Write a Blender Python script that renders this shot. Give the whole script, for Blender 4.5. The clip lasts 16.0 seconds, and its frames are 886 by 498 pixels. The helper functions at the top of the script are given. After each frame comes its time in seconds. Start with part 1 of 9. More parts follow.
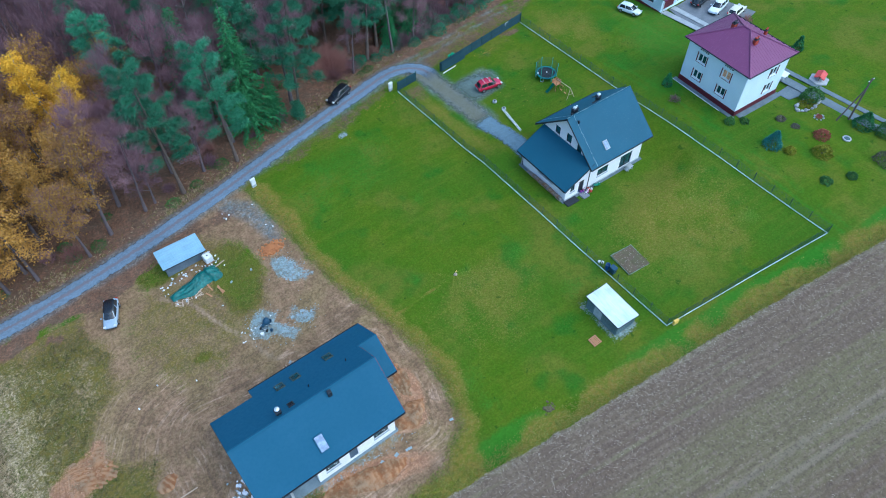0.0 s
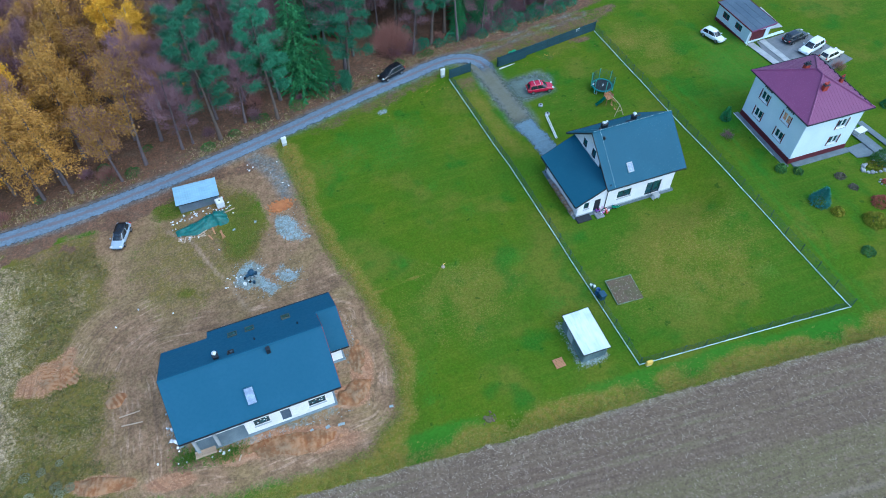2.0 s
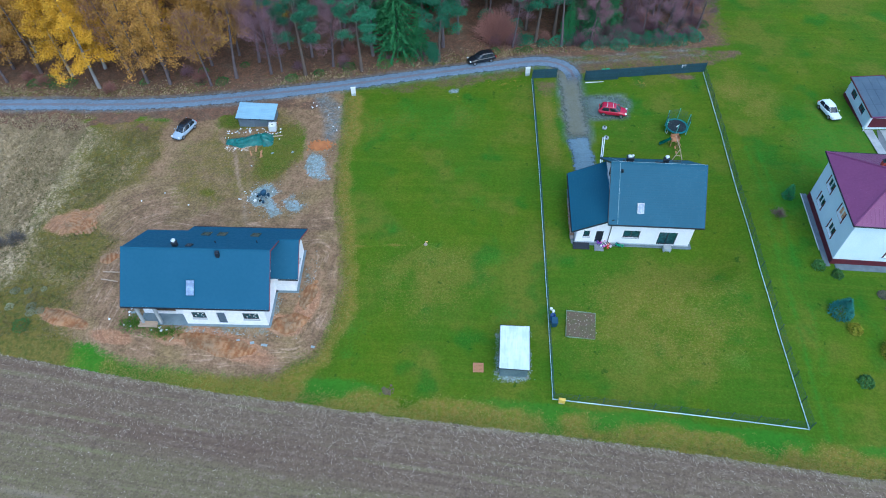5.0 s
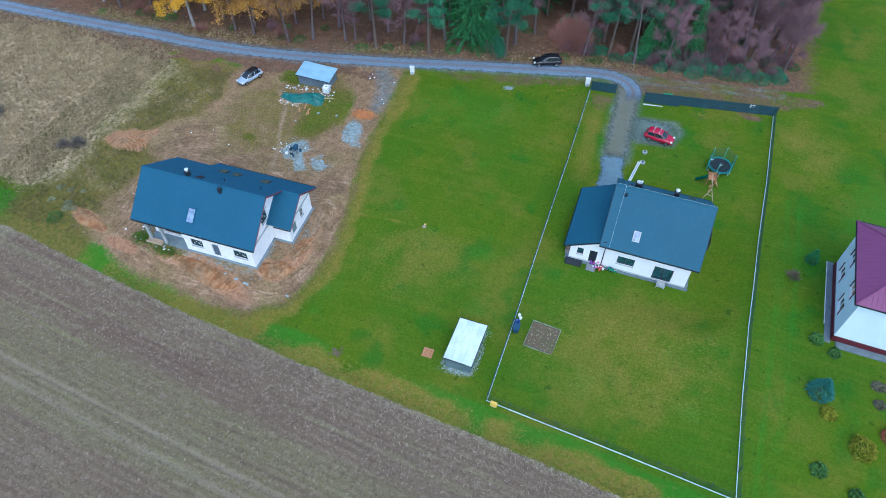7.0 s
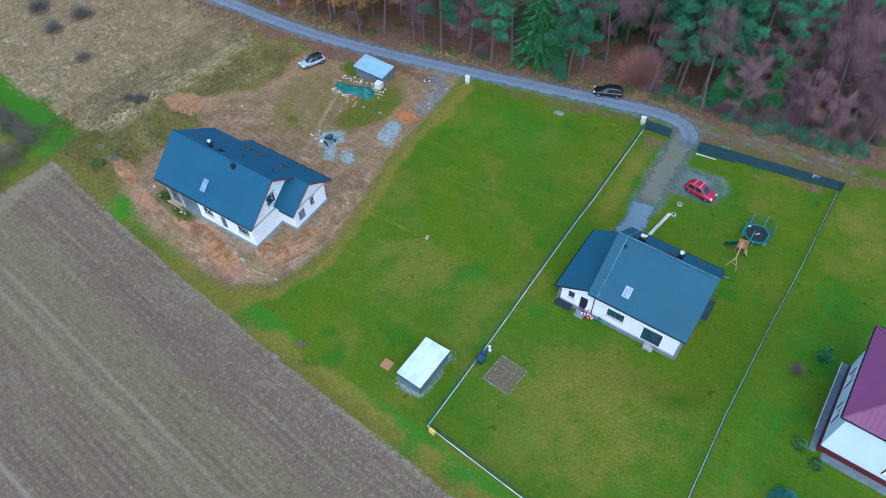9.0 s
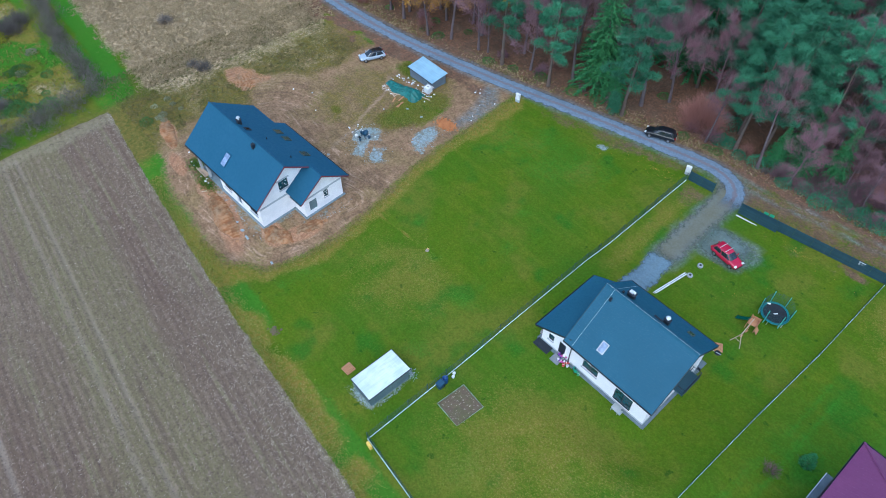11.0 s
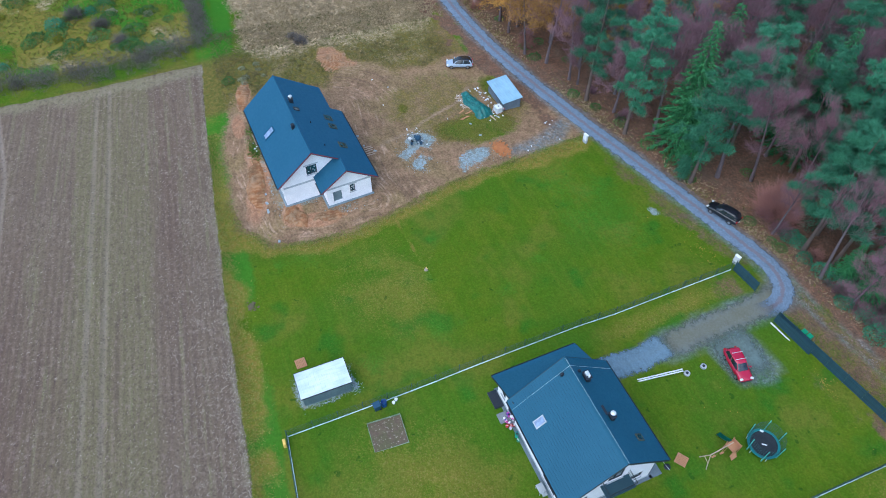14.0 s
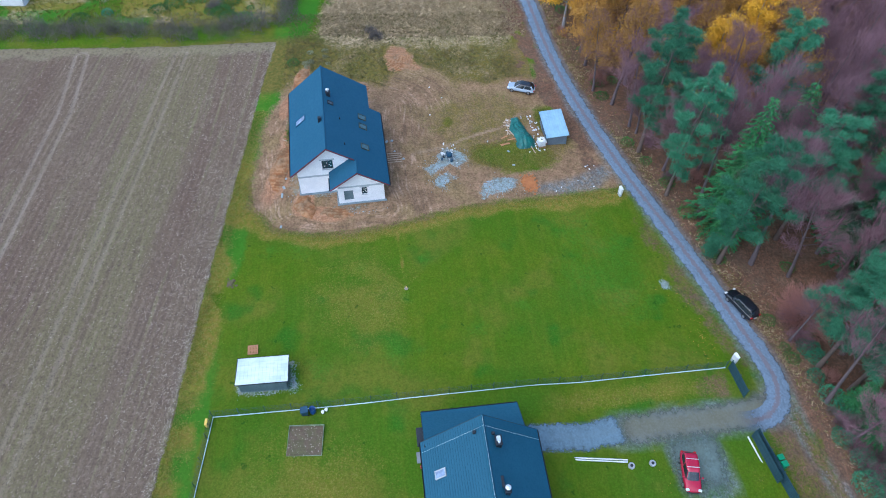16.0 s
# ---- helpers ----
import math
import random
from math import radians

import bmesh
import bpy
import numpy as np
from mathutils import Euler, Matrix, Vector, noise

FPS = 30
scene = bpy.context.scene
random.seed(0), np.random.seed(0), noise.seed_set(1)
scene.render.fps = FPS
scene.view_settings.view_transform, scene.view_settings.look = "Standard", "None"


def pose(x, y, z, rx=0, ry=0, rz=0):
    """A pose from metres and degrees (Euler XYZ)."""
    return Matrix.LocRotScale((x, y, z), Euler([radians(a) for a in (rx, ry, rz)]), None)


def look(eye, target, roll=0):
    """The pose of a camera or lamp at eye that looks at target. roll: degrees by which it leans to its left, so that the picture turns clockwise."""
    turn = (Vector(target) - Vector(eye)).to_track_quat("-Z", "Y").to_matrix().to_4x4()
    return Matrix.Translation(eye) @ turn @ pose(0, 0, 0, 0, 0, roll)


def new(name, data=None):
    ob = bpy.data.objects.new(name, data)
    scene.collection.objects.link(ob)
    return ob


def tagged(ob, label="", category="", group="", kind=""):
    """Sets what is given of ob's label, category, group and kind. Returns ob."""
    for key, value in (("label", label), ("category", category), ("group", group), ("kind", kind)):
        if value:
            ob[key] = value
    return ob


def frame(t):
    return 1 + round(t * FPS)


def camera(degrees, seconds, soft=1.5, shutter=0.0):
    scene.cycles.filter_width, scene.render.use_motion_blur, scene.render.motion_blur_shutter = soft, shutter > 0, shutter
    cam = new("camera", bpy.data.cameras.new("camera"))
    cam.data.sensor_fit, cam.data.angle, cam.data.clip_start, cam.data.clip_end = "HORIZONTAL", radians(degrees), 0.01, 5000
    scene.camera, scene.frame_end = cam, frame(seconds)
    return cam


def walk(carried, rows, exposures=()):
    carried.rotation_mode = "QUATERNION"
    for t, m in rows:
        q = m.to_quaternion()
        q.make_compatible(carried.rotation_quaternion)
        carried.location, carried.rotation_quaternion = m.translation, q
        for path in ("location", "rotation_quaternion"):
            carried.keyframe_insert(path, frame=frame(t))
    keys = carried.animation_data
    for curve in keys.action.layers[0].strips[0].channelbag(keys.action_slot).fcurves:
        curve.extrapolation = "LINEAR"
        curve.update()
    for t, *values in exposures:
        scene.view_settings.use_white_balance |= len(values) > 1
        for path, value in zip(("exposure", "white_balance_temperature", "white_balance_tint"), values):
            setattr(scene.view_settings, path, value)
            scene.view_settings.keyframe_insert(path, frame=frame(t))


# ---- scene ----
cam = camera(64.3, 16.0, soft=1.0)
PATH = [
    (0, (-30.102, -42.604, 71.003), (-29.412, -41.57, 69.436), -0.4),
    (0.5, (-27.228, -44.38, 70.601), (-26.616, -43.299, 69.033), -0.4),
    (1, (-23.944, -46.104, 70.079), (-23.404, -44.986, 68.511), -0.3),
    (1.5, (-20.672, -47.74, 69.672), (-20.196, -46.593, 68.105), -0.3),
    (2, (-16.881, -49.394, 69.359), (-16.476, -48.218, 67.793), -0.2),
    (2.5, (-13.191, -50.784, 69.257), (-12.858, -49.586, 67.69), -0.2),
    (3, (-9.141, -52.139, 69.185), (-8.889, -50.92, 67.619), -0.2),
    (3.5, (-5.42, -53.22, 69.031), (-5.244, -51.986, 67.468), -0.1),
    (4, (-1.55, -54.081, 68.943), (-1.452, -52.838, 67.379), 0.3),
    (4.5, (2.364, -54.634, 68.921), (2.371, -53.389, 67.355), 0.4),
    (5, (6.489, -55.038, 68.925), (6.394, -53.798, 67.358), 0.5),
    (5.2, (8.058, -55.115, 68.954), (7.922, -53.88, 67.387), 0.6),
    (7.5, (26.485, -51.571, 69.072), (25.976, -50.447, 67.499), 0.4),
    (8, (29.743, -49.432, 69.112), (29.162, -48.342, 67.538), 0.3),
    (8.5, (32.221, -46.981, 69.145), (31.572, -45.932, 67.571), 0.1),
    (9, (34.392, -44.105, 69.148), (33.67, -43.105, 67.573), -0.2),
    (11.3, (43.124, -32.255, 68.919), (42.161, -31.482, 67.345), -0.0),
    (11.5, (43.761, -31.249, 68.922), (42.78, -30.501, 67.347), -0.1),
    (12, (45.008, -28.858, 68.841), (43.981, -28.177, 67.266), -0.1),
    (12.5, (45.819, -26.531, 68.874), (44.756, -25.912, 67.297), -0.2),
    (13, (46.622, -23.656, 68.912), (45.53, -23.088, 67.335), -0.3),
    (13.5, (47.372, -20.396, 68.921), (46.255, -19.879, 67.344), -0.3),
    (14, (48.04, -16.549, 69.003), (46.892, -16.102, 67.428), -0.2),
    (14.5, (48.188, -12.52, 69.195), (47.015, -12.149, 67.618), -0.3),
    (15, (48.222, -8.37, 69.26), (47.024, -8.083, 67.684), -0.2),
    (15.5, (48.308, -4.319, 69.266), (47.092, -4.119, 67.691), -0.0),
    (16, (48.301, 0.044, 69.383), (47.075, 0.152, 67.806), 0.2),
]
walk(cam, [(t, look(eye, target, roll)) for t, eye, target, roll in PATH], [(0.0, 0.89, 5230, -3), (3.0, 0.89, 5200, -3), (5.0, 0.88, 5260, -2), (9.0, 0.88, 5480, 1), (12.5, 0.88, 5530, 3), (16.0, 0.89, 5560, 5)])

# ---- light: an overcast autumn day, soft sky from all sides ----
world = bpy.data.worlds.new("overcast_sky")
scene.world = world
world.use_nodes = True
wn = world.node_tree
sky = wn.nodes.new("ShaderNodeTexSky")
sky.sky_type = "NISHITA"
sky.sun_disc = False
sky.sun_elevation, sky.sun_rotation = radians(58), radians(150)
sky.air_density, sky.dust_density = 1.0, 2.5
wn.nodes["Background"].inputs["Strength"].default_value = 0.15
wn.links.new(sky.outputs["Color"], wn.nodes["Background"].inputs["Color"])
sun = new("sun", bpy.data.lights.new("sun", "SUN"))
sun.data.energy, sun.data.angle, sun.data.color = 1.0, radians(120), (1.0, 0.97, 0.95)
sun.matrix_world = look((0, 0, 100), (-38, 42, 44))


# ---- materials ----


class Nodes:
    """A small builder for node materials."""

    def __init__(self, name, rough=0.7, metal=0.0, spec=0.5):
        self.m = bpy.data.materials.new(name)
        self.m.use_nodes = True
        self.t = self.m.node_tree
        self.p = self.t.nodes["Principled BSDF"]
        self.p.inputs["Roughness"].default_value = rough
        self.p.inputs["Metallic"].default_value = metal
        self.p.inputs["Specular IOR Level"].default_value = spec
        self.co = None

    def add(self, kind, **sets):
        n = self.t.nodes.new("ShaderNode" + kind)
        for k, v in sets.items():
            if k in n.inputs:
                n.inputs[k].default_value = v
        return n

    def link(self, a, b):
        self.t.links.new(a, b)

    def coords(self, which="Object"):
        if self.co is None:
            self.co = self.add("TexCoord")
        return self.co.outputs[which]

    def noise(self, scale, detail=4.0, rough=0.55, coord=None, stretch=None):
        n = self.add("TexNoise", Scale=scale, Detail=detail, Roughness=rough)
        c = coord or self.coords()
        if stretch:
            mp = self.add("Mapping")
            mp.inputs["Scale"].default_value = stretch
            self.link(c, mp.inputs["Vector"])
            c = mp.outputs["Vector"]
        self.link(c, n.inputs["Vector"])
        return n.outputs["Fac"]

    def ramp(self, fac, lo, hi, a=0.0, b=1.0):
        n = self.add("MapRange")
        n.inputs["From Min"].default_value, n.inputs["From Max"].default_value = lo, hi
        n.inputs["To Min"].default_value, n.inputs["To Max"].default_value = a, b
        n.interpolation_type = "SMOOTHSTEP"
        self.link(fac, n.inputs["Value"])
        return n.outputs["Result"]

    def math(self, op, a, b):
        n = self.t.nodes.new("ShaderNodeMath")
        n.operation = op
        for i, v in enumerate((a, b)):
            if isinstance(v, (int, float)):
                n.inputs[i].default_value = v
            else:
                self.link(v, n.inputs[i])
        return n.outputs[0]

    def mix(self, fac, a, b):
        n = self.t.nodes.new("ShaderNodeMix")
        n.data_type = "RGBA"
        for sock, v in ((n.inputs[0], fac), (n.inputs[6], a), (n.inputs[7], b)):
            if isinstance(v, (int, float)):
                sock.default_value = v
            elif isinstance(v, tuple):
                sock.default_value = (*v[:3], 1.0)
            else:
                self.link(v, sock)
        return n.outputs[2]

    def attr(self, name):
        n = self.add("Attribute")
        n.attribute_name = name
        return n

    def base(self, c):
        if isinstance(c, tuple):
            self.p.inputs["Base Color"].default_value = (*c[:3], 1.0)
        else:
            self.link(c, self.p.inputs["Base Color"])

    def bump(self, h, strength, dist):
        b = self.add("Bump", Strength=strength, Distance=dist)
        self.link(h, b.inputs["Height"])
        self.link(b.outputs["Normal"], self.p.inputs["Normal"])


def surface(name, a, b, rough=0.7, fine=9.0, broad=0.6, bump=0.15, dist=0.01, metal=0.0, spec=0.4, third=None, stretch=None, vary=0.0):
    """A worn surface: two colours mixed at two scales, with fine relief."""
    k = Nodes(name, rough, metal, spec)
    f, g = k.noise(fine, 5, 0.6, stretch=stretch), k.noise(broad, 3, 0.5)
    col = k.mix(k.ramp(g, 0.3, 0.7), a, b)
    col = k.mix(k.ramp(f, 0.35, 0.75, 0.0, 0.55), col, third or tuple(v * 0.72 for v in a))
    if vary:
        info = k.add("ObjectInfo")
        hsv = k.add("HueSaturation")
        k.link(k.ramp(info.outputs["Random"], 0, 1, 1 - vary, 1 + vary), hsv.inputs["Value"])
        k.link(col, hsv.inputs["Color"])
        col = hsv.outputs["Color"]
    k.base(col)
    k.link(k.ramp(f, 0.2, 0.8, max(rough - 0.12, 0.02), min(rough + 0.12, 1.0)), k.p.inputs["Roughness"])
    if bump:
        k.bump(f, bump, dist)
    return k.m


M = {}
M["white_wall"] = surface("white_render", (0.82, 0.82, 0.88), (0.77, 0.78, 0.84), 0.85, 14, 0.7, 0.2, 0.004)
M["block_wall"] = surface("pale_block_wall", (0.84, 0.85, 0.88), (0.74, 0.76, 0.80), 0.9, 6, 0.9, 0.25, 0.006)
M["lintel"] = surface("grey_concrete", (0.42, 0.47, 0.5), (0.33, 0.38, 0.42), 0.9, 9, 1.2, 0.3, 0.006)
M["concrete"] = surface("pale_concrete", (0.40, 0.43, 0.45), (0.28, 0.31, 0.33), 0.9, 12, 1.0, 0.3, 0.006)
M["villa_wall"] = surface("pale_blue_grey_render", (0.66, 0.78, 0.87), (0.60, 0.73, 0.83), 0.85, 14, 0.5, 0.2, 0.004)
M["maroon"] = surface("maroon_paint", (0.11, 0.014, 0.025), (0.08, 0.012, 0.022), 0.6, 14, 0.8, 0.2, 0.004)
M["brick_red"] = surface("red_brickwork", (0.35, 0.05, 0.035), (0.25, 0.04, 0.03), 0.8, 10, 1.5, 0.4, 0.01)
M["roof_slate"] = surface("slate_blue_coated_sheet", (0.020, 0.086, 0.152), (0.023, 0.092, 0.162), 0.65, 3, 0.25, 0.02, 0.004, spec=0.12, third=(0.019, 0.081, 0.144))
M["roof_graphite"] = surface("graphite_blue_tile_sheet", (0.018, 0.084, 0.138), (0.021, 0.094, 0.154), 0.55, 5, 0.3, 0.04, 0.004, spec=0.2, third=(0.015, 0.075, 0.126))
M["roof_maroon"] = surface("maroon_tile_sheet", (0.150, 0.040, 0.118), (0.172, 0.048, 0.132), 0.5, 4, 0.3, 0.04, 0.004, third=(0.138, 0.036, 0.108))
M["red_edge"] = surface("red_brown_fascia", (0.22, 0.035, 0.045), (0.15, 0.03, 0.04), 0.7, 9, 1.0, 0.1, 0.004)
M["dark_trim"] = surface("dark_trim", (0.012, 0.018, 0.028), (0.02, 0.026, 0.036), 0.5, 12, 1, 0.1, 0.003)
M["gravel_dark"] = surface("blue_grey_chippings", (0.15, 0.19, 0.22), (0.11, 0.145, 0.17), 0.95, 5, 1.2, 0.5, 0.02)
# foundation ledge: blue-grey, darker than the other concretes
M["ledge_concrete"] = surface("dark_blue_grey_concrete", (0.20, 0.26, 0.30), (0.15, 0.20, 0.24), 0.85, 9, 1.2, 0.3, 0.006)
M["cap_metal"] = surface("bright_galvanised_cap", (0.7, 0.75, 0.78), (0.6, 0.66, 0.7), 0.35, 10, 1, 0.1, 0.003, metal=0.4)
M["white_plastic"] = surface("white_plastic", (0.72, 0.75, 0.78), (0.66, 0.69, 0.73), 0.45, 14, 1, 0.08, 0.002)
M["pale_sheet"] = surface("weathered_white_sheet_metal", (0.68, 0.76, 0.78), (0.56, 0.66, 0.70), 0.5, 2.2, 0.7, 0.1, 0.006, metal=0.15, third=(0.40, 0.50, 0.54), stretch=(1.8, 0.3, 1))
M["blue_sheet"] = surface("pale_blue_sheet_metal", (0.30, 0.49, 0.62), (0.24, 0.41, 0.53), 0.5, 2.0, 0.7, 0.1, 0.006, metal=0.15, third=(0.24, 0.34, 0.44), stretch=(0.3, 2.2, 1))
M["hut_sheet"] = surface("grey_blue_hut_cladding", (0.17, 0.22, 0.28), (0.13, 0.17, 0.22), 0.6, 6, 0.8, 0.2, 0.008, metal=0.2)
M["window_trim"] = surface("olive_grey_window_flashing", (0.03, 0.055, 0.055), (0.075, 0.085, 0.06), 0.6, 5, 3, 0.1, 0.003)
M["grey_sheet"] = surface("grey_blue_sheet_metal", (0.17, 0.24, 0.27), (0.12, 0.18, 0.21), 0.55, 6, 0.8, 0.2, 0.008, metal=0.2)
M["tar_roof"] = surface("grey_blue_roofing_felt", (0.065, 0.10, 0.145), (0.09, 0.13, 0.18), 0.7, 6, 0.5, 0.2, 0.006)
M["wood"] = surface("weathered_timber", (0.30, 0.17, 0.09), (0.22, 0.13, 0.08), 0.8, 9, 1.2, 0.3, 0.006, stretch=(1, 7, 1))
M["pale_wood"] = surface("pale_new_timber", (0.46, 0.36, 0.27), (0.38, 0.29, 0.22), 0.8, 9, 1.2, 0.3, 0.006, stretch=(7, 1, 1))
M["orange_wood"] = surface("orange_brown_boards", (0.43, 0.215, 0.11), (0.35, 0.17, 0.09), 0.75, 9, 1.2, 0.3, 0.006, stretch=(1, 7, 1))
M["tarp"] = surface("green_tarpaulin", (0.012, 0.10, 0.088), (0.022, 0.165, 0.15), 0.42, 3.5, 1.5, 0.9, 0.08, third=(0.006, 0.05, 0.05))
M["tyre"] = surface("black_rubber", (0.012, 0.012, 0.013), (0.02, 0.02, 0.02), 0.8, 20, 3, 0.2, 0.003)
M["rim"] = surface("alloy", (0.35, 0.36, 0.38), (0.3, 0.31, 0.33), 0.35, 20, 3, 0.0, metal=0.7)
M["bark_dark"] = surface("dark_bark", (0.135, 0.108, 0.115), (0.095, 0.078, 0.088), 0.95, 9, 0.8, 0.6, 0.03, stretch=(1, 1, 0.2))
M["bark_pine"] = surface("pine_bark", (0.125, 0.09, 0.075), (0.085, 0.075, 0.068), 0.95, 9, 0.6, 0.6, 0.03, stretch=(1, 1, 0.25))
M["bark_pale"] = surface("pale_birch_bark", (0.32, 0.31, 0.31), (0.20, 0.19, 0.20), 0.9, 7, 0.8, 0.5, 0.02)
M["red_plastic"] = surface("red_plastic", (0.55, 0.05, 0.04), (0.45, 0.04, 0.035), 0.4, 14, 1, 0.05, 0.002)
M["pink_plastic"] = surface("pink_plastic", (0.55, 0.08, 0.35), (0.45, 0.07, 0.3), 0.4, 14, 1, 0.05, 0.002)
M["violet_plastic"] = surface("violet_plastic", (0.16, 0.06, 0.4), (0.12, 0.05, 0.34), 0.4, 14, 1, 0.05, 0.002)
M["green_plastic"] = surface("green_plastic", (0.02, 0.28, 0.14), (0.02, 0.22, 0.11), 0.4, 14, 1, 0.05, 0.002)
M["teal_plastic"] = surface("teal_plastic", (0.02, 0.20, 0.21), (0.02, 0.16, 0.17), 0.45, 14, 1, 0.05, 0.002)
M["mint_plastic"] = surface("mint_green_plastic", (0.10, 0.42, 0.36), (0.08, 0.36, 0.31), 0.45, 14, 1, 0.05, 0.002)
M["slide_green"] = surface("dark_green_plastic", (0.012, 0.16, 0.11), (0.012, 0.13, 0.09), 0.4, 14, 1, 0.05, 0.002)
M["navy_plastic"] = surface("navy_plastic", (0.012, 0.055, 0.115), (0.015, 0.06, 0.105), 0.5, 14, 1, 0.05, 0.002)
M["blue_plastic"] = surface("blue_plastic", (0.015, 0.07, 0.25), (0.015, 0.06, 0.2), 0.4, 14, 1, 0.05, 0.002)
M["yellow_plastic"] = surface("yellow_plastic", (0.75, 0.52, 0.10), (0.68, 0.47, 0.12), 0.5, 10, 1, 0.1, 0.003)
M["fabric_black"] = surface("black_mesh_fabric", (0.012, 0.018, 0.025), (0.018, 0.025, 0.032), 0.8, 20, 1.5, 0.1, 0.003)
M["fence_post"] = surface("dark_coated_steel", (0.018, 0.06, 0.066), (0.028, 0.075, 0.08), 0.55, 12, 1, 0.1, 0.002)
M["plinth_board"] = surface("pale_concrete_board", (0.62, 0.78, 0.82), (0.52, 0.66, 0.72), 0.85, 8, 0.8, 0.3, 0.005, vary=0.15)
M["fence_panel"] = surface("dark_blue_grey_slat", (0.018, 0.055, 0.078), (0.023, 0.066, 0.090), 0.55, 10, 1, 0.1, 0.003, vary=0.12)
M["paving"] = surface("grey_paving", (0.20, 0.22, 0.25), (0.15, 0.17, 0.19), 0.9, 5, 0.8, 0.3, 0.01, vary=0.12)
M["stone"] = surface("pale_stone", (0.36, 0.38, 0.40), (0.26, 0.28, 0.30), 0.9, 6, 1.5, 0.4, 0.02, vary=0.25)
M["rubble"] = surface("blue_grey_rubble", (0.30, 0.37, 0.40), (0.20, 0.255, 0.275), 0.95, 5, 1.2, 0.5, 0.03)
M["soil_bed"] = surface("dark_bed_soil", (0.140, 0.100, 0.070), (0.110, 0.105, 0.050), 1.0, 6, 1.1, 0.9, 0.06, third=(0.075, 0.055, 0.045))
M["edging"] = surface("weathered_green_grey_edging", (0.20, 0.28, 0.17), (0.09, 0.13, 0.05), 0.8, 5, 1.6, 0.2, 0.004, third=(0.34, 0.42, 0.36))
M["log_grey"] = surface("weathered_grey_logs", (0.30, 0.29, 0.29), (0.2, 0.18, 0.17), 0.9, 9, 1.5, 0.3, 0.01)
M["log_pale"] = surface("pale_split_logs", (0.42, 0.32, 0.24), (0.3, 0.22, 0.17), 0.9, 9, 1.5, 0.3, 0.01)
M["shrub_blue"] = surface("blue_green_needles", (0.032, 0.165, 0.150), (0.05, 0.21, 0.175), 0.8, 6, 1.5, 0.5, 0.05)


def clay_material():
    """Dug clay: pale drier ridges and deep orange-brown hollows; their colour also stands in for the relief's shading.
    """
    k = Nodes("dug_orange_clay", 0.95, 0.0, 0.1)
    n4, n05 = k.noise(4.0, 5, 0.65), k.noise(0.5, 4, 0.6)
    hollow_tone = k.mix(k.ramp(n05, 0.35, 0.65), (0.235, 0.100, 0.042), (0.165, 0.095, 0.050))
    ridge_tone = k.mix(k.ramp(n05, 0.35, 0.65), (0.36, 0.20, 0.105), (0.27, 0.185, 0.115))
    dry = k.math("ADD", k.attr("ridge_tint").outputs["Fac"], k.math("MULTIPLY", k.math("SUBTRACT", n4, 0.5), 0.9))
    k.base(k.mix(k.ramp(dry, 0.25, 0.8), hollow_tone, ridge_tone))
    k.bump(n4, 0.6, 0.05)
    return k.m


def glass(name, tint=(0.02, 0.03, 0.04), rough=0.06):
    k = Nodes(name, rough, 0.0, 0.8)
    k.base(k.mix(k.ramp(k.noise(2.5, 3), 0.35, 0.65), tint, tuple(v * 1.8 for v in tint)))
    return k.m


def paint(name, col, rough=0.25):
    k = Nodes(name, rough, 0.0, 0.5)
    k.base(k.mix(k.ramp(k.noise(6, 4), 0.4, 0.75, 0, 0.35), col, tuple(v * 0.8 for v in col)))
    k.p.inputs["Coat Weight"].default_value = 0.6
    return k.m


M["clay"] = clay_material()
# the teal tint puts window reflections into the base colour
M["glass"] = glass("dark_window_glass", (0.012, 0.045, 0.055))
M["car_glass"] = glass("car_glass", (0.012, 0.016, 0.022), 0.05)
# pale blue base stands in for the sky mirrored in roof panes
M["sky_glass"] = glass("pane_painted_with_sky", (0.13, 0.18, 0.29), 0.35)
M["warm_pane"] = glass("curtained_pane", (0.45, 0.25, 0.16), 0.15)
M["car_red"] = paint("red_car_paint", (0.38, 0.006, 0.040))
M["car_silver"] = paint("silver_car_paint", (0.32, 0.40, 0.50))
M["car_white"] = paint("white_car_paint", (0.70, 0.79, 0.85))
M["car_black"] = paint("black_car_paint", (0.008, 0.010, 0.014))
M["car_cream"] = paint("cream_car_paint", (0.70, 0.68, 0.56))
M["lamp_red"] = paint("red_lamp_lens", (0.4, 0.01, 0.01))
M["lamp_white"] = paint("clear_lamp_lens", (0.6, 0.63, 0.66))


def leafy(name, a, b, rough=0.75, broad=0.5):
    """Foliage: colour by leaf clump and by a broad drift through the crown."""
    k = Nodes(name, rough, 0.0, 0.25)
    geo = k.add("NewGeometry")
    col = k.mix(geo.outputs["Random Per Island"], a, b)
    col = k.mix(k.ramp(k.noise(broad, 2), 0.35, 0.7, 0, 0.5), col, tuple(v * 0.55 for v in a))
    info = k.add("ObjectInfo")
    hsv = k.add("HueSaturation")
    k.link(k.ramp(info.outputs["Random"], 0, 1, 0.8, 1.2), hsv.inputs["Value"])
    k.link(col, hsv.inputs["Color"])
    k.base(hsv.outputs["Color"])
    return k.m


